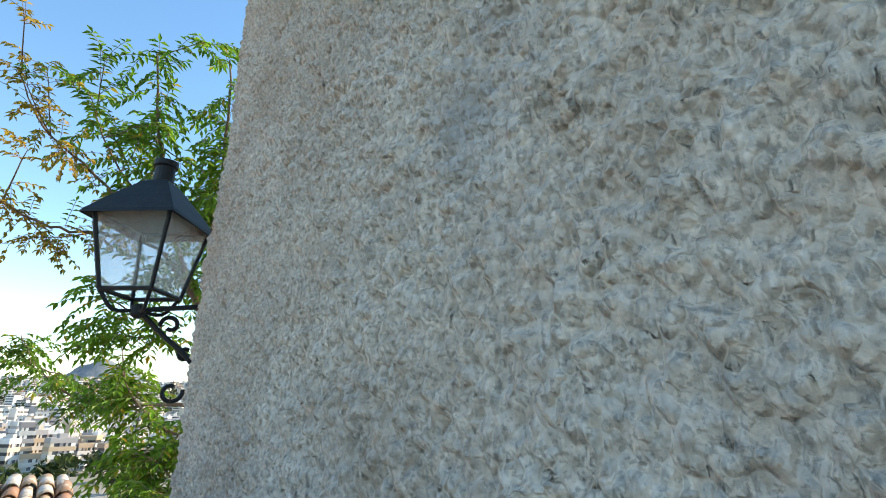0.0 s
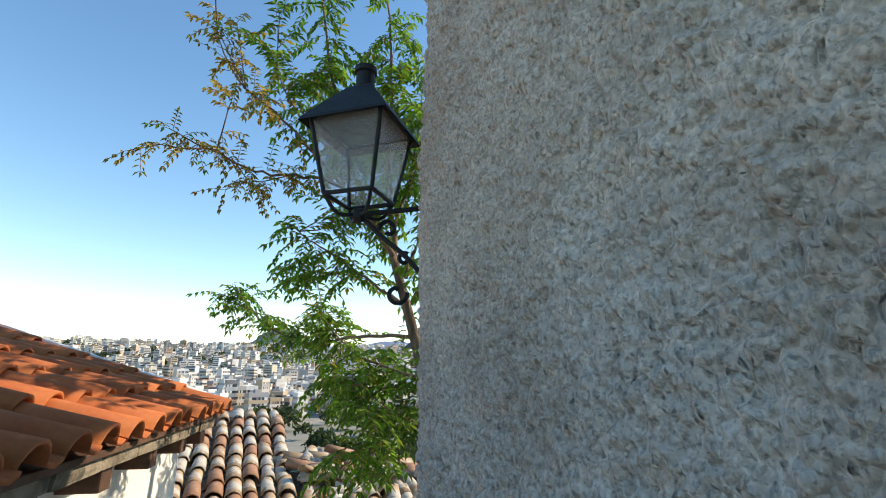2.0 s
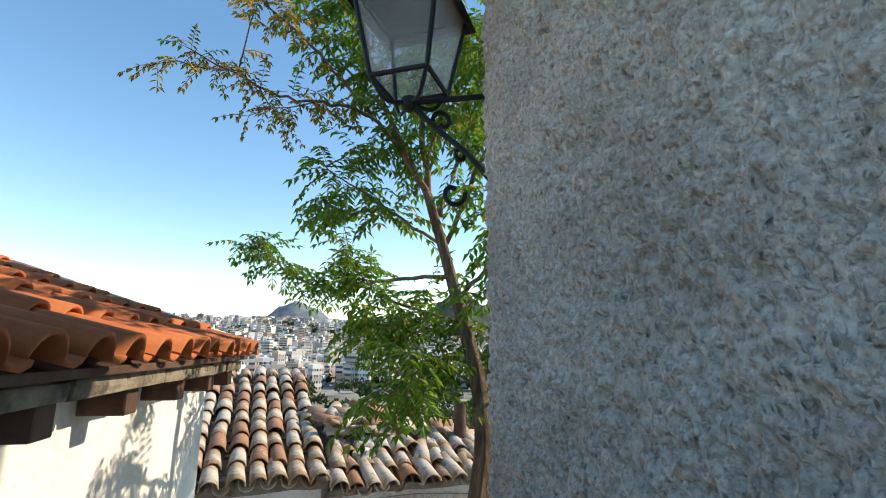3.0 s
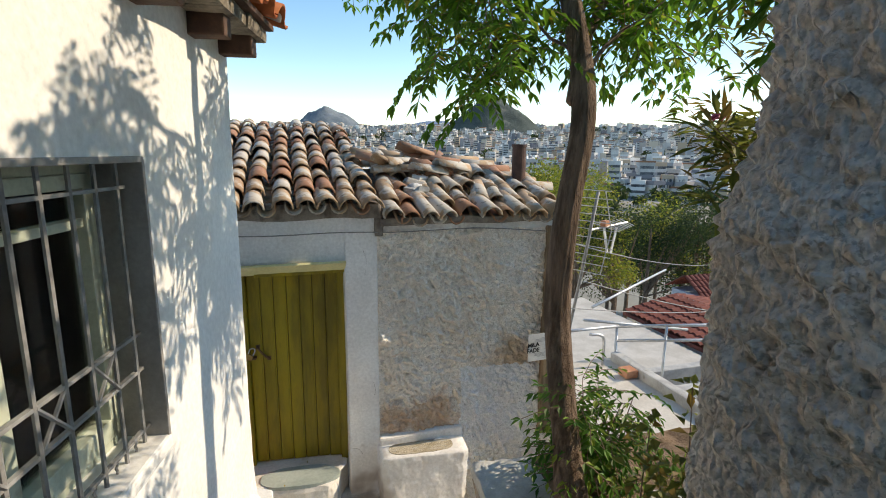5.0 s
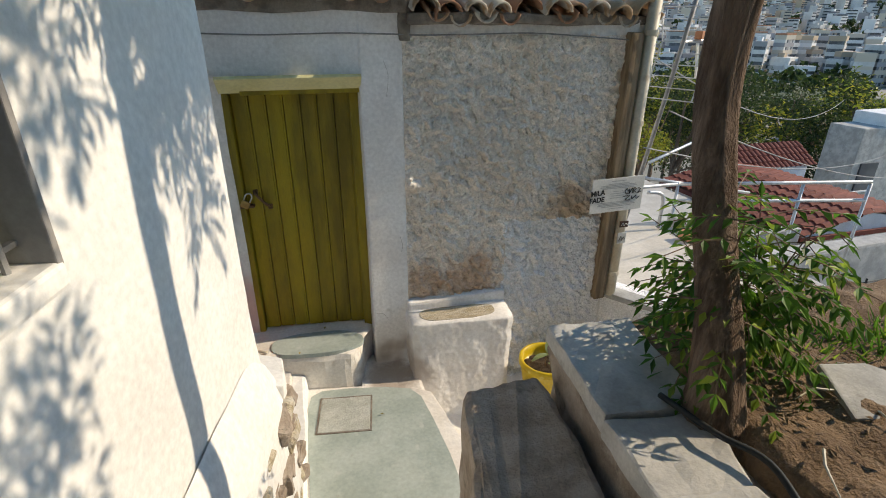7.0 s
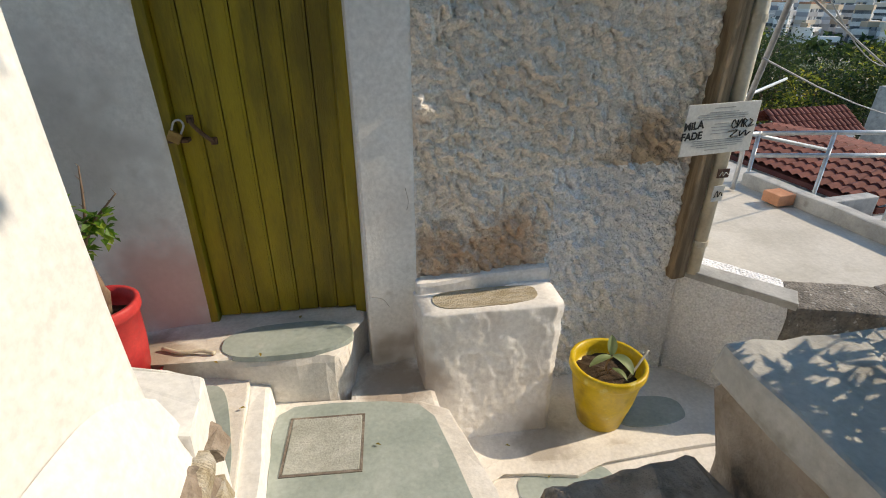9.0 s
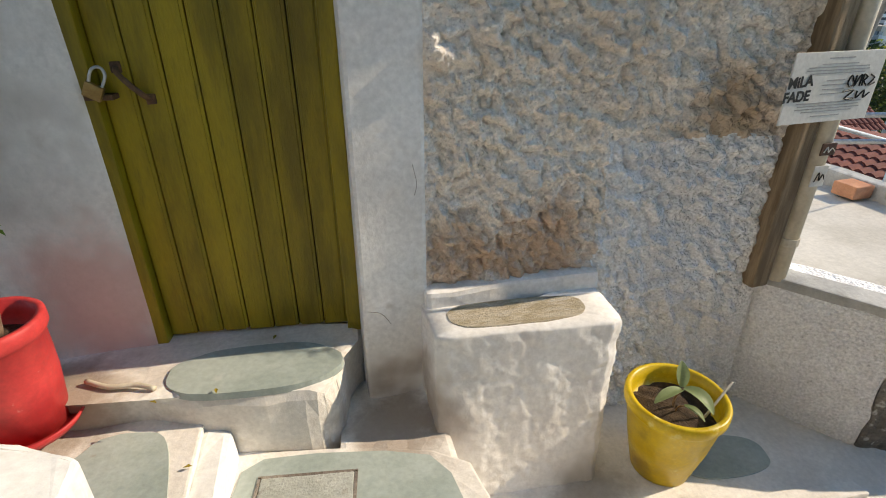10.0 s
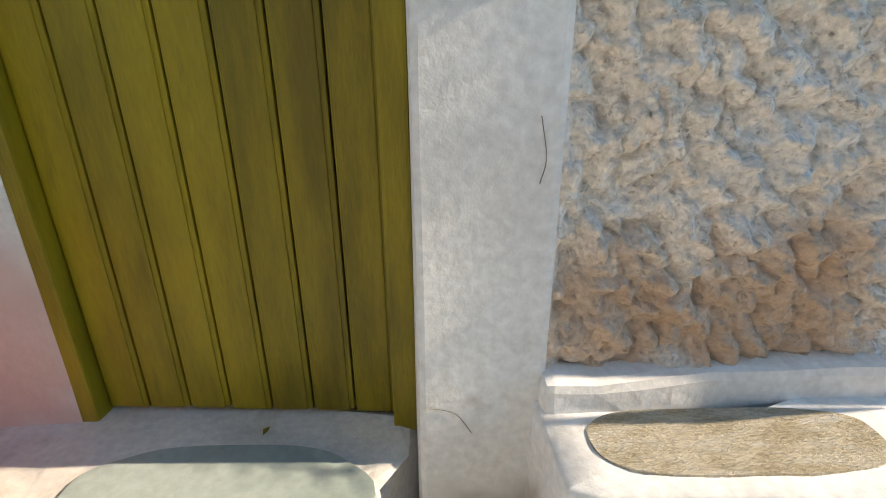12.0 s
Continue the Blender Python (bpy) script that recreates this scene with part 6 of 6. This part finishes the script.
def lower_houses():
    h = thing("lower_house", (9.2, 10.8, -6.2), "low white house with a dark red tiled roof", "house")
    part("wall", rounded_block((8.75, 9.1, -8.0), (11.6, 12.6, -3.95), 0.4, 0.02, 3, 0.01, 1), M_OLDWHITE, h)
    part("roof", prism([(8.45, 8.9), (11.9, 8.9), (11.9, 12.8), (8.45, 12.8)], -4.05, [-3.96, -3.96, -3.96, -3.96]), M_REDROOF, h)
    tile_roof(h, (8.45, 8.9, -3.94), (8.45, 12.8, -3.94), (10.1, 12.8, -3.60), (10.1, 8.9, -3.60), 20, 6, M_REDROOF)
    tile_roof(h, (11.9, 8.9, -3.94), (11.9, 12.8, -3.94), (10.1, 12.8, -3.60), (10.1, 8.9, -3.60), 20, 6, M_REDROOF)
    bm = bmesh.new()
    v = [bm.verts.new(p) for p in ((8.5, 8.95, -3.96), (11.85, 8.95, -3.96), (10.1, 8.95, -3.62))]
    bm.faces.new(v)
    part("gable", bm, M_OLDWHITE, h)
    # flat roofs between
    f = thing("flat_roof_house", (6.4, 10.0, -6.0), "white flat-roofed lower house with cracked roof screed", "house")
    part("wall", rounded_block((5.0, 9.0, -8.0), (8.3, 14.5, -4.05), 0.4, 0.02, 3, 0.015, 5), M_OLDWHITE, f)
    part("roof_screed", rounded_block((5.05, 9.05, -4.07), (8.25, 14.45, -4.02), 0.4, 0.01, 3, 0.01, 6), M_TERRACE, f)
    part("parapet", rounded_block((5.0, 8.9, -4.1), (8.4, 9.1, -3.75), 0.2, 0.02, 4, 0.012, 7), M_CONC, f)
    # white house with blue-grey wall and an air conditioner
    a = thing("blue_house", (16.4, 17.0, -7.0), "small pale blue house with red tile roof", "house")
    part("wall", box((14.4, 16.0, -9.0), (17.3, 17.6, -4.95), 0.03), M_BLUEWHITE, a)
    tile_roof(a, (14.2, 15.8, -4.95), (17.5, 15.8, -4.95), (17.5, 16.8, -4.3), (14.2, 16.8, -4.3), 16, 4, M_REDROOF)
    tile_roof(a, (14.2, 17.8, -4.95), (17.5, 17.8, -4.95), (17.5, 16.8, -4.3), (14.2, 16.8, -4.3), 16, 4, M_REDROOF)
    ac = part("air_conditioner", box((16.2, 15.72, -6.0), (17.0, 16.0, -5.4), 0.02), M_SIGN, a, "white air conditioner unit")
    part("fan_ring", tube([(16.5 + 0.24 * math.cos(k * math.pi / 8), 15.705, -5.70 + 0.24 * math.sin(k * math.pi / 8)) for k in range(17)], 0.025, 6), M_GREYIRON, ac, "dark fan ring")
    # white cube house
    w = thing("white_cube_house", (21.0, 18.0, -7.0), "plain white cube house with stepped parapet", "house")
    part("wall", box((20.4, 16.6, -10.0), (25.5, 18.0, -3.95), 0.04), M_CONC, w)
    part("parapet", box((21.6, 16.55, -4.0), (25.6, 18.05, -3.5), 0.03), M_OLDWHITE, w)
    for x in (20.75,):
        win = part("window", box((x, 16.53, -6.4), (x + 0.9, 16.6, -5.3), 0.01), M_CITYDARK, w, "dark window")
        part("sill", box((x - 0.05, 16.48, -6.46), (x + 0.95, 16.6, -6.40), 0.01), M_WHITE, win)
    # rendered lower wall with a wire fence
    lw = thing("yard_wall", (7.5, 7.2, -5.0), "curved white yard wall below the terrace", "wall")
    part("wall", rounded_block((5.2, 7.4, -7.0), (12.0, 7.7, -3.35), 0.3, 0.05, 5, 0.03, 3), M_CONC, lw)
    yd = floor_piece("yard", [(4.3, 3.0), (13.0, 3.0), (13.0, 8.9), (4.3, 8.9)], -6.2, -4.6, M_CONC, "shaded lower yard of cement", 0.02)
    fence = thing("wire_fence", (6.0, 6.0, -4.6), "thin black iron fence of the lower yard", "fence")
    for k in range(14):
        x = 4.9 + 0.42 * k
        part("picket", tube([(x, 6.3, -4.6), (x + 0.02, 6.3, -3.15)], 0.012, 5), M_IRON, fence)
    for z in (-3.2, -3.7, -4.3):
        part("rail", tube([(4.8, 6.3, z), (10.5, 6.3, z)], 0.01, 5), M_IRON, fence)


lower_houses()


# ---- trees below ----
def far_tree(at, height, crown, n, seed, mat, label, leaf=0.16, lobes=9):
    rng = random.Random(seed)
    t = thing("tree", at, label, "tree")
    at = Vector(at)
    part("trunk", tube([at + Vector((0, 0, -1)), at + Vector((0.1, 0.1, height * 0.4)), at + Vector((0.05, 0, height * 0.85))], [0.2, 0.14, 0.05], 8), M_BARK, t)
    lv = Leaves()
    for _ in range(lobes):
        a, rr = rng.uniform(0, 2 * math.pi), crown * math.sqrt(rng.random()) * 0.85
        c = at + Vector((rr * math.cos(a), rr * math.sin(a), height * rng.uniform(0.42, 0.95)))
        part("limb", tube([at + Vector((0, 0, height * 0.35)), c], [0.07, 0.02], 5), M_BARK, t)
        R = crown * rng.uniform(0.28, 0.5)
        for _ in range(n // lobes):
            d = Vector((rng.gauss(0, 1), rng.gauss(0, 1), rng.gauss(0, 0.8))).normalized()
            p = c + d * R * rng.uniform(0.45, 1.08)
            ax = Vector((rng.gauss(0, 1), rng.gauss(0, 1), rng.gauss(-0.1, 0.6))).normalized()
            lv.leaf(p, ax, Vector((rng.gauss(0, 0.5), rng.gauss(0, 0.5), 1)), leaf * rng.uniform(0.6, 1.4), leaf * 0.55)
    part("crown", lv.mesh("crown", mat), None, t)


far_tree((9.6, 19.5, -8.2), 8.7, 2.3, 4200, 1, M_FARYELLOW, "yellow-green tree below the terrace")
far_tree((13.0, 22.5, -9.2), 8.4, 2.8, 4600, 2, M_FARYELLOW, "yellowing broadleaf tree among the houses")
far_tree((16.5, 24.0, -10.5), 8.0, 3.0, 4400, 3, M_FARLEAF, "dark green tree among the houses")
far_tree((21.0, 27.0, -11.5), 8.6, 3.2, 4200, 4, M_FARLEAF, "dark green pine among the houses")
far_tree((26.5, 30.0, -12.0), 8.4, 3.4, 3800, 5, M_FARLEAF, "broad green tree among the houses")
far_tree((11.0, 27.0, -10.0), 8.0, 2.6, 3000, 10, M_FARLEAF, "dark green tree behind the yellowing ones")
rng_t = random.Random(77)
for k in range(15):
    a, r = radians(28 + 27 * k / 14 + rng_t.uniform(-1.5, 1.5)), rng_t.uniform(36, 62)
    top = -r * rng_t.uniform(0.05, 0.13)
    h = rng_t.uniform(8, 10)
    far_tree((r * math.sin(a), r * math.cos(a), top - h), h, rng_t.uniform(3.4, 4.6), 2600, 100 + k, M_FARLEAF if k % 7 else M_FARYELLOW, "dark green tree of the wooded slope" if k % 7 else "pale green tree of the wooded slope", 0.26)
far_tree((33.0, 40.0, -14.0), 7.6, 3.6, 3000, 6, M_FARLEAF, "broad green tree below the hill", 0.22)
far_tree((15.0, 36.0, -13.0), 9.0, 3.0, 2600, 7, M_FARLEAF, "dark cypress-like tree below the hill", 0.22)
far_tree((24.0, 44.0, -15.0), 8.0, 3.6, 2600, 8, M_FARYELLOW, "pale green tree below the hill", 0.24)
far_tree((30.0, 26.0, -11.0), 6.0, 2.8, 2800, 9, M_FARLEAF, "dark green tree beside the white house", 0.2)


# ---- city, hills, mountains ----
class Boxes:
    def __init__(self):
        self.v, self.f = [], []

    def add(self, cx, cy, z0, z1, sx, sy, a):
        c, s = math.cos(a), math.sin(a)
        n = len(self.v)
        for z in (z0, z1):
            for ux, uy in ((-1, -1), (1, -1), (1, 1), (-1, 1)):
                x, y = ux * sx / 2, uy * sy / 2
                self.v.append((cx + x * c - y * s, cy + x * s + y * c, z))
        self.f += [(n, n + 3, n + 2, n + 1), (n + 4, n + 5, n + 6, n + 7)] + [(n + i, n + (i + 1) % 4, n + 4 + (i + 1) % 4, n + 4 + i) for i in range(4)]

    def mesh(self, name, mat):
        me = bpy.data.meshes.new(name)
        me.from_pydata(self.v, [], self.f)
        me.materials.append(mat_of(mat))
        me.update()
        return me


def city():
    rng = random.Random(17)
    walls, dark, roofs, trees = Boxes(), Boxes(), Boxes(), Leaves()
    for k in range(7400):
        r = 280 + 1480 * rng.random() ** 1.12
        az = radians(rng.uniform(-32, 82))
        x, y = r * math.sin(az), r * math.cos(az)
        z = float(ground_z(np.array([x]), np.array([y]))[0])
        small = np.interp(r, [280, 600, 1700], [0.8, 1.0, 1.45])
        sx, sy = rng.uniform(6, 13) * small, rng.uniform(6, 11) * small
        storeys = rng.choice((1, 2, 2, 3, 3, 4, 5, 6)) if r > 180 else rng.choice((1, 2, 2, 3))
        a = rng.choice((0.2, 0.35, -0.3, 0.9, -0.7, 0.6)) + rng.uniform(-0.25, 0.25)
        H = storeys * 3.1
        if r > 620:
            walls.add(x, y, z - 4, z + H, sx, sy, a)
            for s in range(storeys):
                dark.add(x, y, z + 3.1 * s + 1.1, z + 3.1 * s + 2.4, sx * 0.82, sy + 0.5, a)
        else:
            # dark core: what shows between the slabs is painted balcony shade and windows
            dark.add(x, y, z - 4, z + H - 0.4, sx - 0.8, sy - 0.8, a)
            for s in range(storeys + 1):
                walls.add(x, y, z + 3.1 * s - (1.2 if s else 4.0), z + 3.1 * s + (0.55 if s < storeys else 0.9), sx, sy, a)
            for e in range(rng.randint(2, 4)):
                t = -0.5 + (e + 0.5) / 4 + rng.uniform(-0.05, 0.05)
                walls.add(x + t * sx * math.cos(a), y + t * sx * math.sin(a), z - 4, z + H, sx * rng.uniform(0.08, 0.2), sy - 0.1, a)
        if rng.random() < 0.35:
            walls.add(x + rng.uniform(-2, 2), y + rng.uniform(-2, 2), z + H, z + H + 2.6, sx * 0.3, sy * 0.35, a)
        elif rng.random() < 0.12:
            roofs.add(x, y, z + H + 0.6, z + H + 1.4, sx * 1.02, sy * 1.02, a)
    for k in range(900):
        r = 110 + 1300 * rng.random() ** 1.6
        az = radians(rng.uniform(-32, 82))
        x, y = r * math.sin(az), r * math.cos(az)
        z = float(ground_z(np.array([x]), np.array([y]))[0])
        R = rng.uniform(2.5, 5.0) * np.interp(r, [60, 1200], [0.8, 2.4])
        for _ in range(70):
            d = Vector((rng.gauss(0, 1), rng.gauss(0, 1), abs(rng.gauss(0, 0.8)))).normalized()
            trees.leaf(Vector((x, y, z + 2 + R * 0.3)) + d * R * rng.uniform(0.5, 1.0), Vector((rng.gauss(0, 1), rng.gauss(0, 1), rng.gauss(0, 1))).normalized(), Vector((rng.gauss(0, 1), rng.gauss(0, 1), 1)), R * 0.55, R * 0.4)
    tagged(part("city_blocks", walls.mesh("city_blocks", M_CITY), None), "dense pale apartment blocks of the city below", "city", kind="stuff")
    tagged(part("city_openings", dark.mesh("city_openings", M_CITYDARK), None), "dark bands for windows and painted balcony shade of the far blocks", "city", kind="stuff")
    tagged(part("city_roofs", roofs.mesh("city_roofs", M_CITYROOF), None), "scattered red roofs of the far city", "city", kind="stuff")
    tagged(part("city_trees", trees.mesh("city_trees", M_FARLEAF), None), "far green street trees", "trees", kind="stuff")


city()


def hill(name, az, r, top, half_deg, mat, label, seed, rough=0.12, flat=1.0, base=None):
    """A hill or mountain range beyond the city."""
    a0 = radians(az)
    cx, cy = r * math.sin(a0), r * math.cos(a0)
    R = r * math.tan(radians(half_deg))
    z0 = float(ground_z(np.array([cx]), np.array([cy]))[0]) - 20 if base is None else base
    u, v = np.meshgrid(np.linspace(-1, 1, 70), np.linspace(-1, 1, 40), indexing="ij")
    q = np.hypot(u, v)
    h = np.clip(1 - q ** flat, 0, None)
    h = h * (1 + rough * (fractal(u * 3 + seed, v * 3, (1.0, 0.4, 0.15), (1.6, 0.9, 0.4), seed)))
    ux, uy = math.cos(a0), -math.sin(a0)
    vx, vy = math.sin(a0), math.cos(a0)
    X, Y = cx + u * R * ux + v * R * 0.6 * vx, cy + u * R * uy + v * R * 0.6 * vy
    tagged(part(name, sheet(np.stack([X, Y, z0 + (top - z0) * h], -1), name), mat), label, "hill", kind="structure")


hill("backdrop_hill", 22.5, 1350, 168, 7.2, M_HILL, "steep pine-covered hill with a rocky top, rising from the city", 1, 0.12, 0.92)
# no haze in the air here; ridge and ranges carry it as colour
hill("backdrop_ridge", 4.6, 1750, 146, 4.6, M_RIDGE, "low ridge behind the city, grey-blue haze painted in", 2, 0.12, 1.5)
hill("backdrop_mountain", 55.0, 4000, 385, 13.5, M_MOUNTAIN, "distant mountain, blue haze painted in", 3, 0.06, 1.25, 60)
hill("backdrop_range", 16.0, 4300, 262, 12.0, M_MOUNTAIN, "distant range, blue haze painted in", 4, 0.15, 1.4, 60)
hill("backdrop_range_west", -18.0, 4200, 212, 14.0, M_MOUNTAIN, "distant range over the sea, blue haze painted in", 5, 0.15, 1.6, 60)
hill("backdrop_range_east", 74.0, 4200, 280, 11.0, M_MOUNTAIN, "distant range to the east, blue haze painted in", 6, 0.15, 1.5, 60)


# ---- small things on the ground ----
def litter():
    rng = random.Random(31)
    lv = Leaves()
    for k in range(1500):
        x, y = rng.uniform(1.15, 4.2), rng.uniform(2.4, 3.9)
        z = -1.585 - 0.05 * max(0, x - 1.6)
        a = rng.uniform(0, 6.3)
        lv.leaf(Vector((x, y, z + rng.uniform(-0.01, 0.02))), Vector((math.cos(a), math.sin(a), rng.uniform(-0.2, 0.3))).normalized(), Vector((rng.uniform(-0.4, 0.4), rng.uniform(-0.4, 0.4), 1)), rng.uniform(0.02, 0.06), rng.uniform(0.006, 0.018))
    tagged(part("leaf_litter", lv.mesh("leaf_litter", M_OLDWOOD), None), "dry brown leaf litter on the soil", "leaf litter", kind="stuff")
    for k in range(12):
        x, y = rng.uniform(1.2, 2.2), rng.uniform(3.2, 3.8)
        a = rng.uniform(0, 6.3)
        L = rng.uniform(0.08, 0.22)
        t = thing("dry_stick", (x, y, -1.57), "thin pale dry stick on the soil", "stick", "sticks on the soil")
        part("stick", tube([(x, y, -1.572), (x + L * 0.5 * math.cos(a), y + L * 0.5 * math.sin(a), -1.555), (x + L * math.cos(a + 0.2), y + L * math.sin(a + 0.2), -1.568)], [0.005, 0.004, 0.002], 5), M_PIPE, t)
    for x, y, z in ((-0.13, 6.27, -2.745), (-0.34, 5.98, -2.738), (-0.42, 5.75, -2.895), (1.16, 5.36, -3.425), (0.98, 5.62, -3.425), (-0.55, 5.95, -2.74), (0.2, 5.5, -3.063)):
        t = thing("fallen_leaf", (x, y, z), "small yellow fallen leaf on the floor", "leaf", "fallen leaves")
        q = Leaves()
        a = rng.uniform(0, 6.3)
        q.leaf(Vector((x, y, z + 0.006)), Vector((math.cos(a), math.sin(a), 0.15)).normalized(), Vector((0.2, 0.1, 1)), 0.035, 0.016)
        part("blade", q.mesh("blade", M_LEAFGOLD), None, t)
    hose2 = thing("black_hose", (1.1, 3.5, -1.6), "thin black irrigation hose along the bed edge", "hose")
    part("tube", tube(smooth_path([(0.98, 3.72, -1.60), (1.02, 3.5, -1.585), (1.08, 3.35, -1.58), (1.02, 3.1, -1.585), (1.1, 2.8, -1.58)], 6), 0.011, 7), M_IRON, hose2, "", True)
    weeds = Leaves()
    for k in range(520):
        x, y = rng.gauss(2.05, 0.35), rng.gauss(3.78, 0.06)
        d = Vector((rng.gauss(0, 0.7), rng.gauss(0, 0.7), 1)).normalized()
        weeds.leaf(Vector((x, y, -1.64)), d, Vector((rng.gauss(0, 1), rng.gauss(0, 1), 0.2)), rng.uniform(0.05, 0.14), 0.012)
    tagged(part("weeds", weeds.mesh("weeds", M_SAPLING), None), "low green weeds along the bed edge", "weeds", kind="stuff")
    # stones showing through the plaster at the foot of the white house
    for k in range(30):
        y, z = rng.uniform(-0.85, 0.10), rng.uniform(-2.95, -2.25)
        s = rng.uniform(0.05, 0.10)
        bm = lumpy(box((-s * 0.6, -s, -s * 0.7), (s * 0.6, s, s * 0.7), s * 0.3), 0.06, 0.03, k)
        ob = part("rubble_stone", bm, M_STONE if k % 3 else M_FLAG, None, "bare brown rubble stone")
        ob.parent = HOUSE_L
        ob.matrix_basis = pose(0.075, y, z, rng.uniform(-20, 20), rng.uniform(-10, 10), rng.uniform(-15, 15))
    # cracks and plaster repairs on the pier
    nail = thing("wall_crack", (0.5, 6.14, -1.5), "thin cracks in the plaster of the door pier", "crack")
    for pts in (((0.52, -1.92), (0.535, -2.0), (0.525, -2.05)), ((0.30, -2.58), (0.36, -2.60), (0.40, -2.66)), ((0.44, -0.62), (0.47, -0.72), (0.455, -0.86))):
        part("crack", tube(smooth_path([(x, 6.143, z) for x, z in pts], 4), 0.0011, 4), M_MORTAR, nail)


litter()
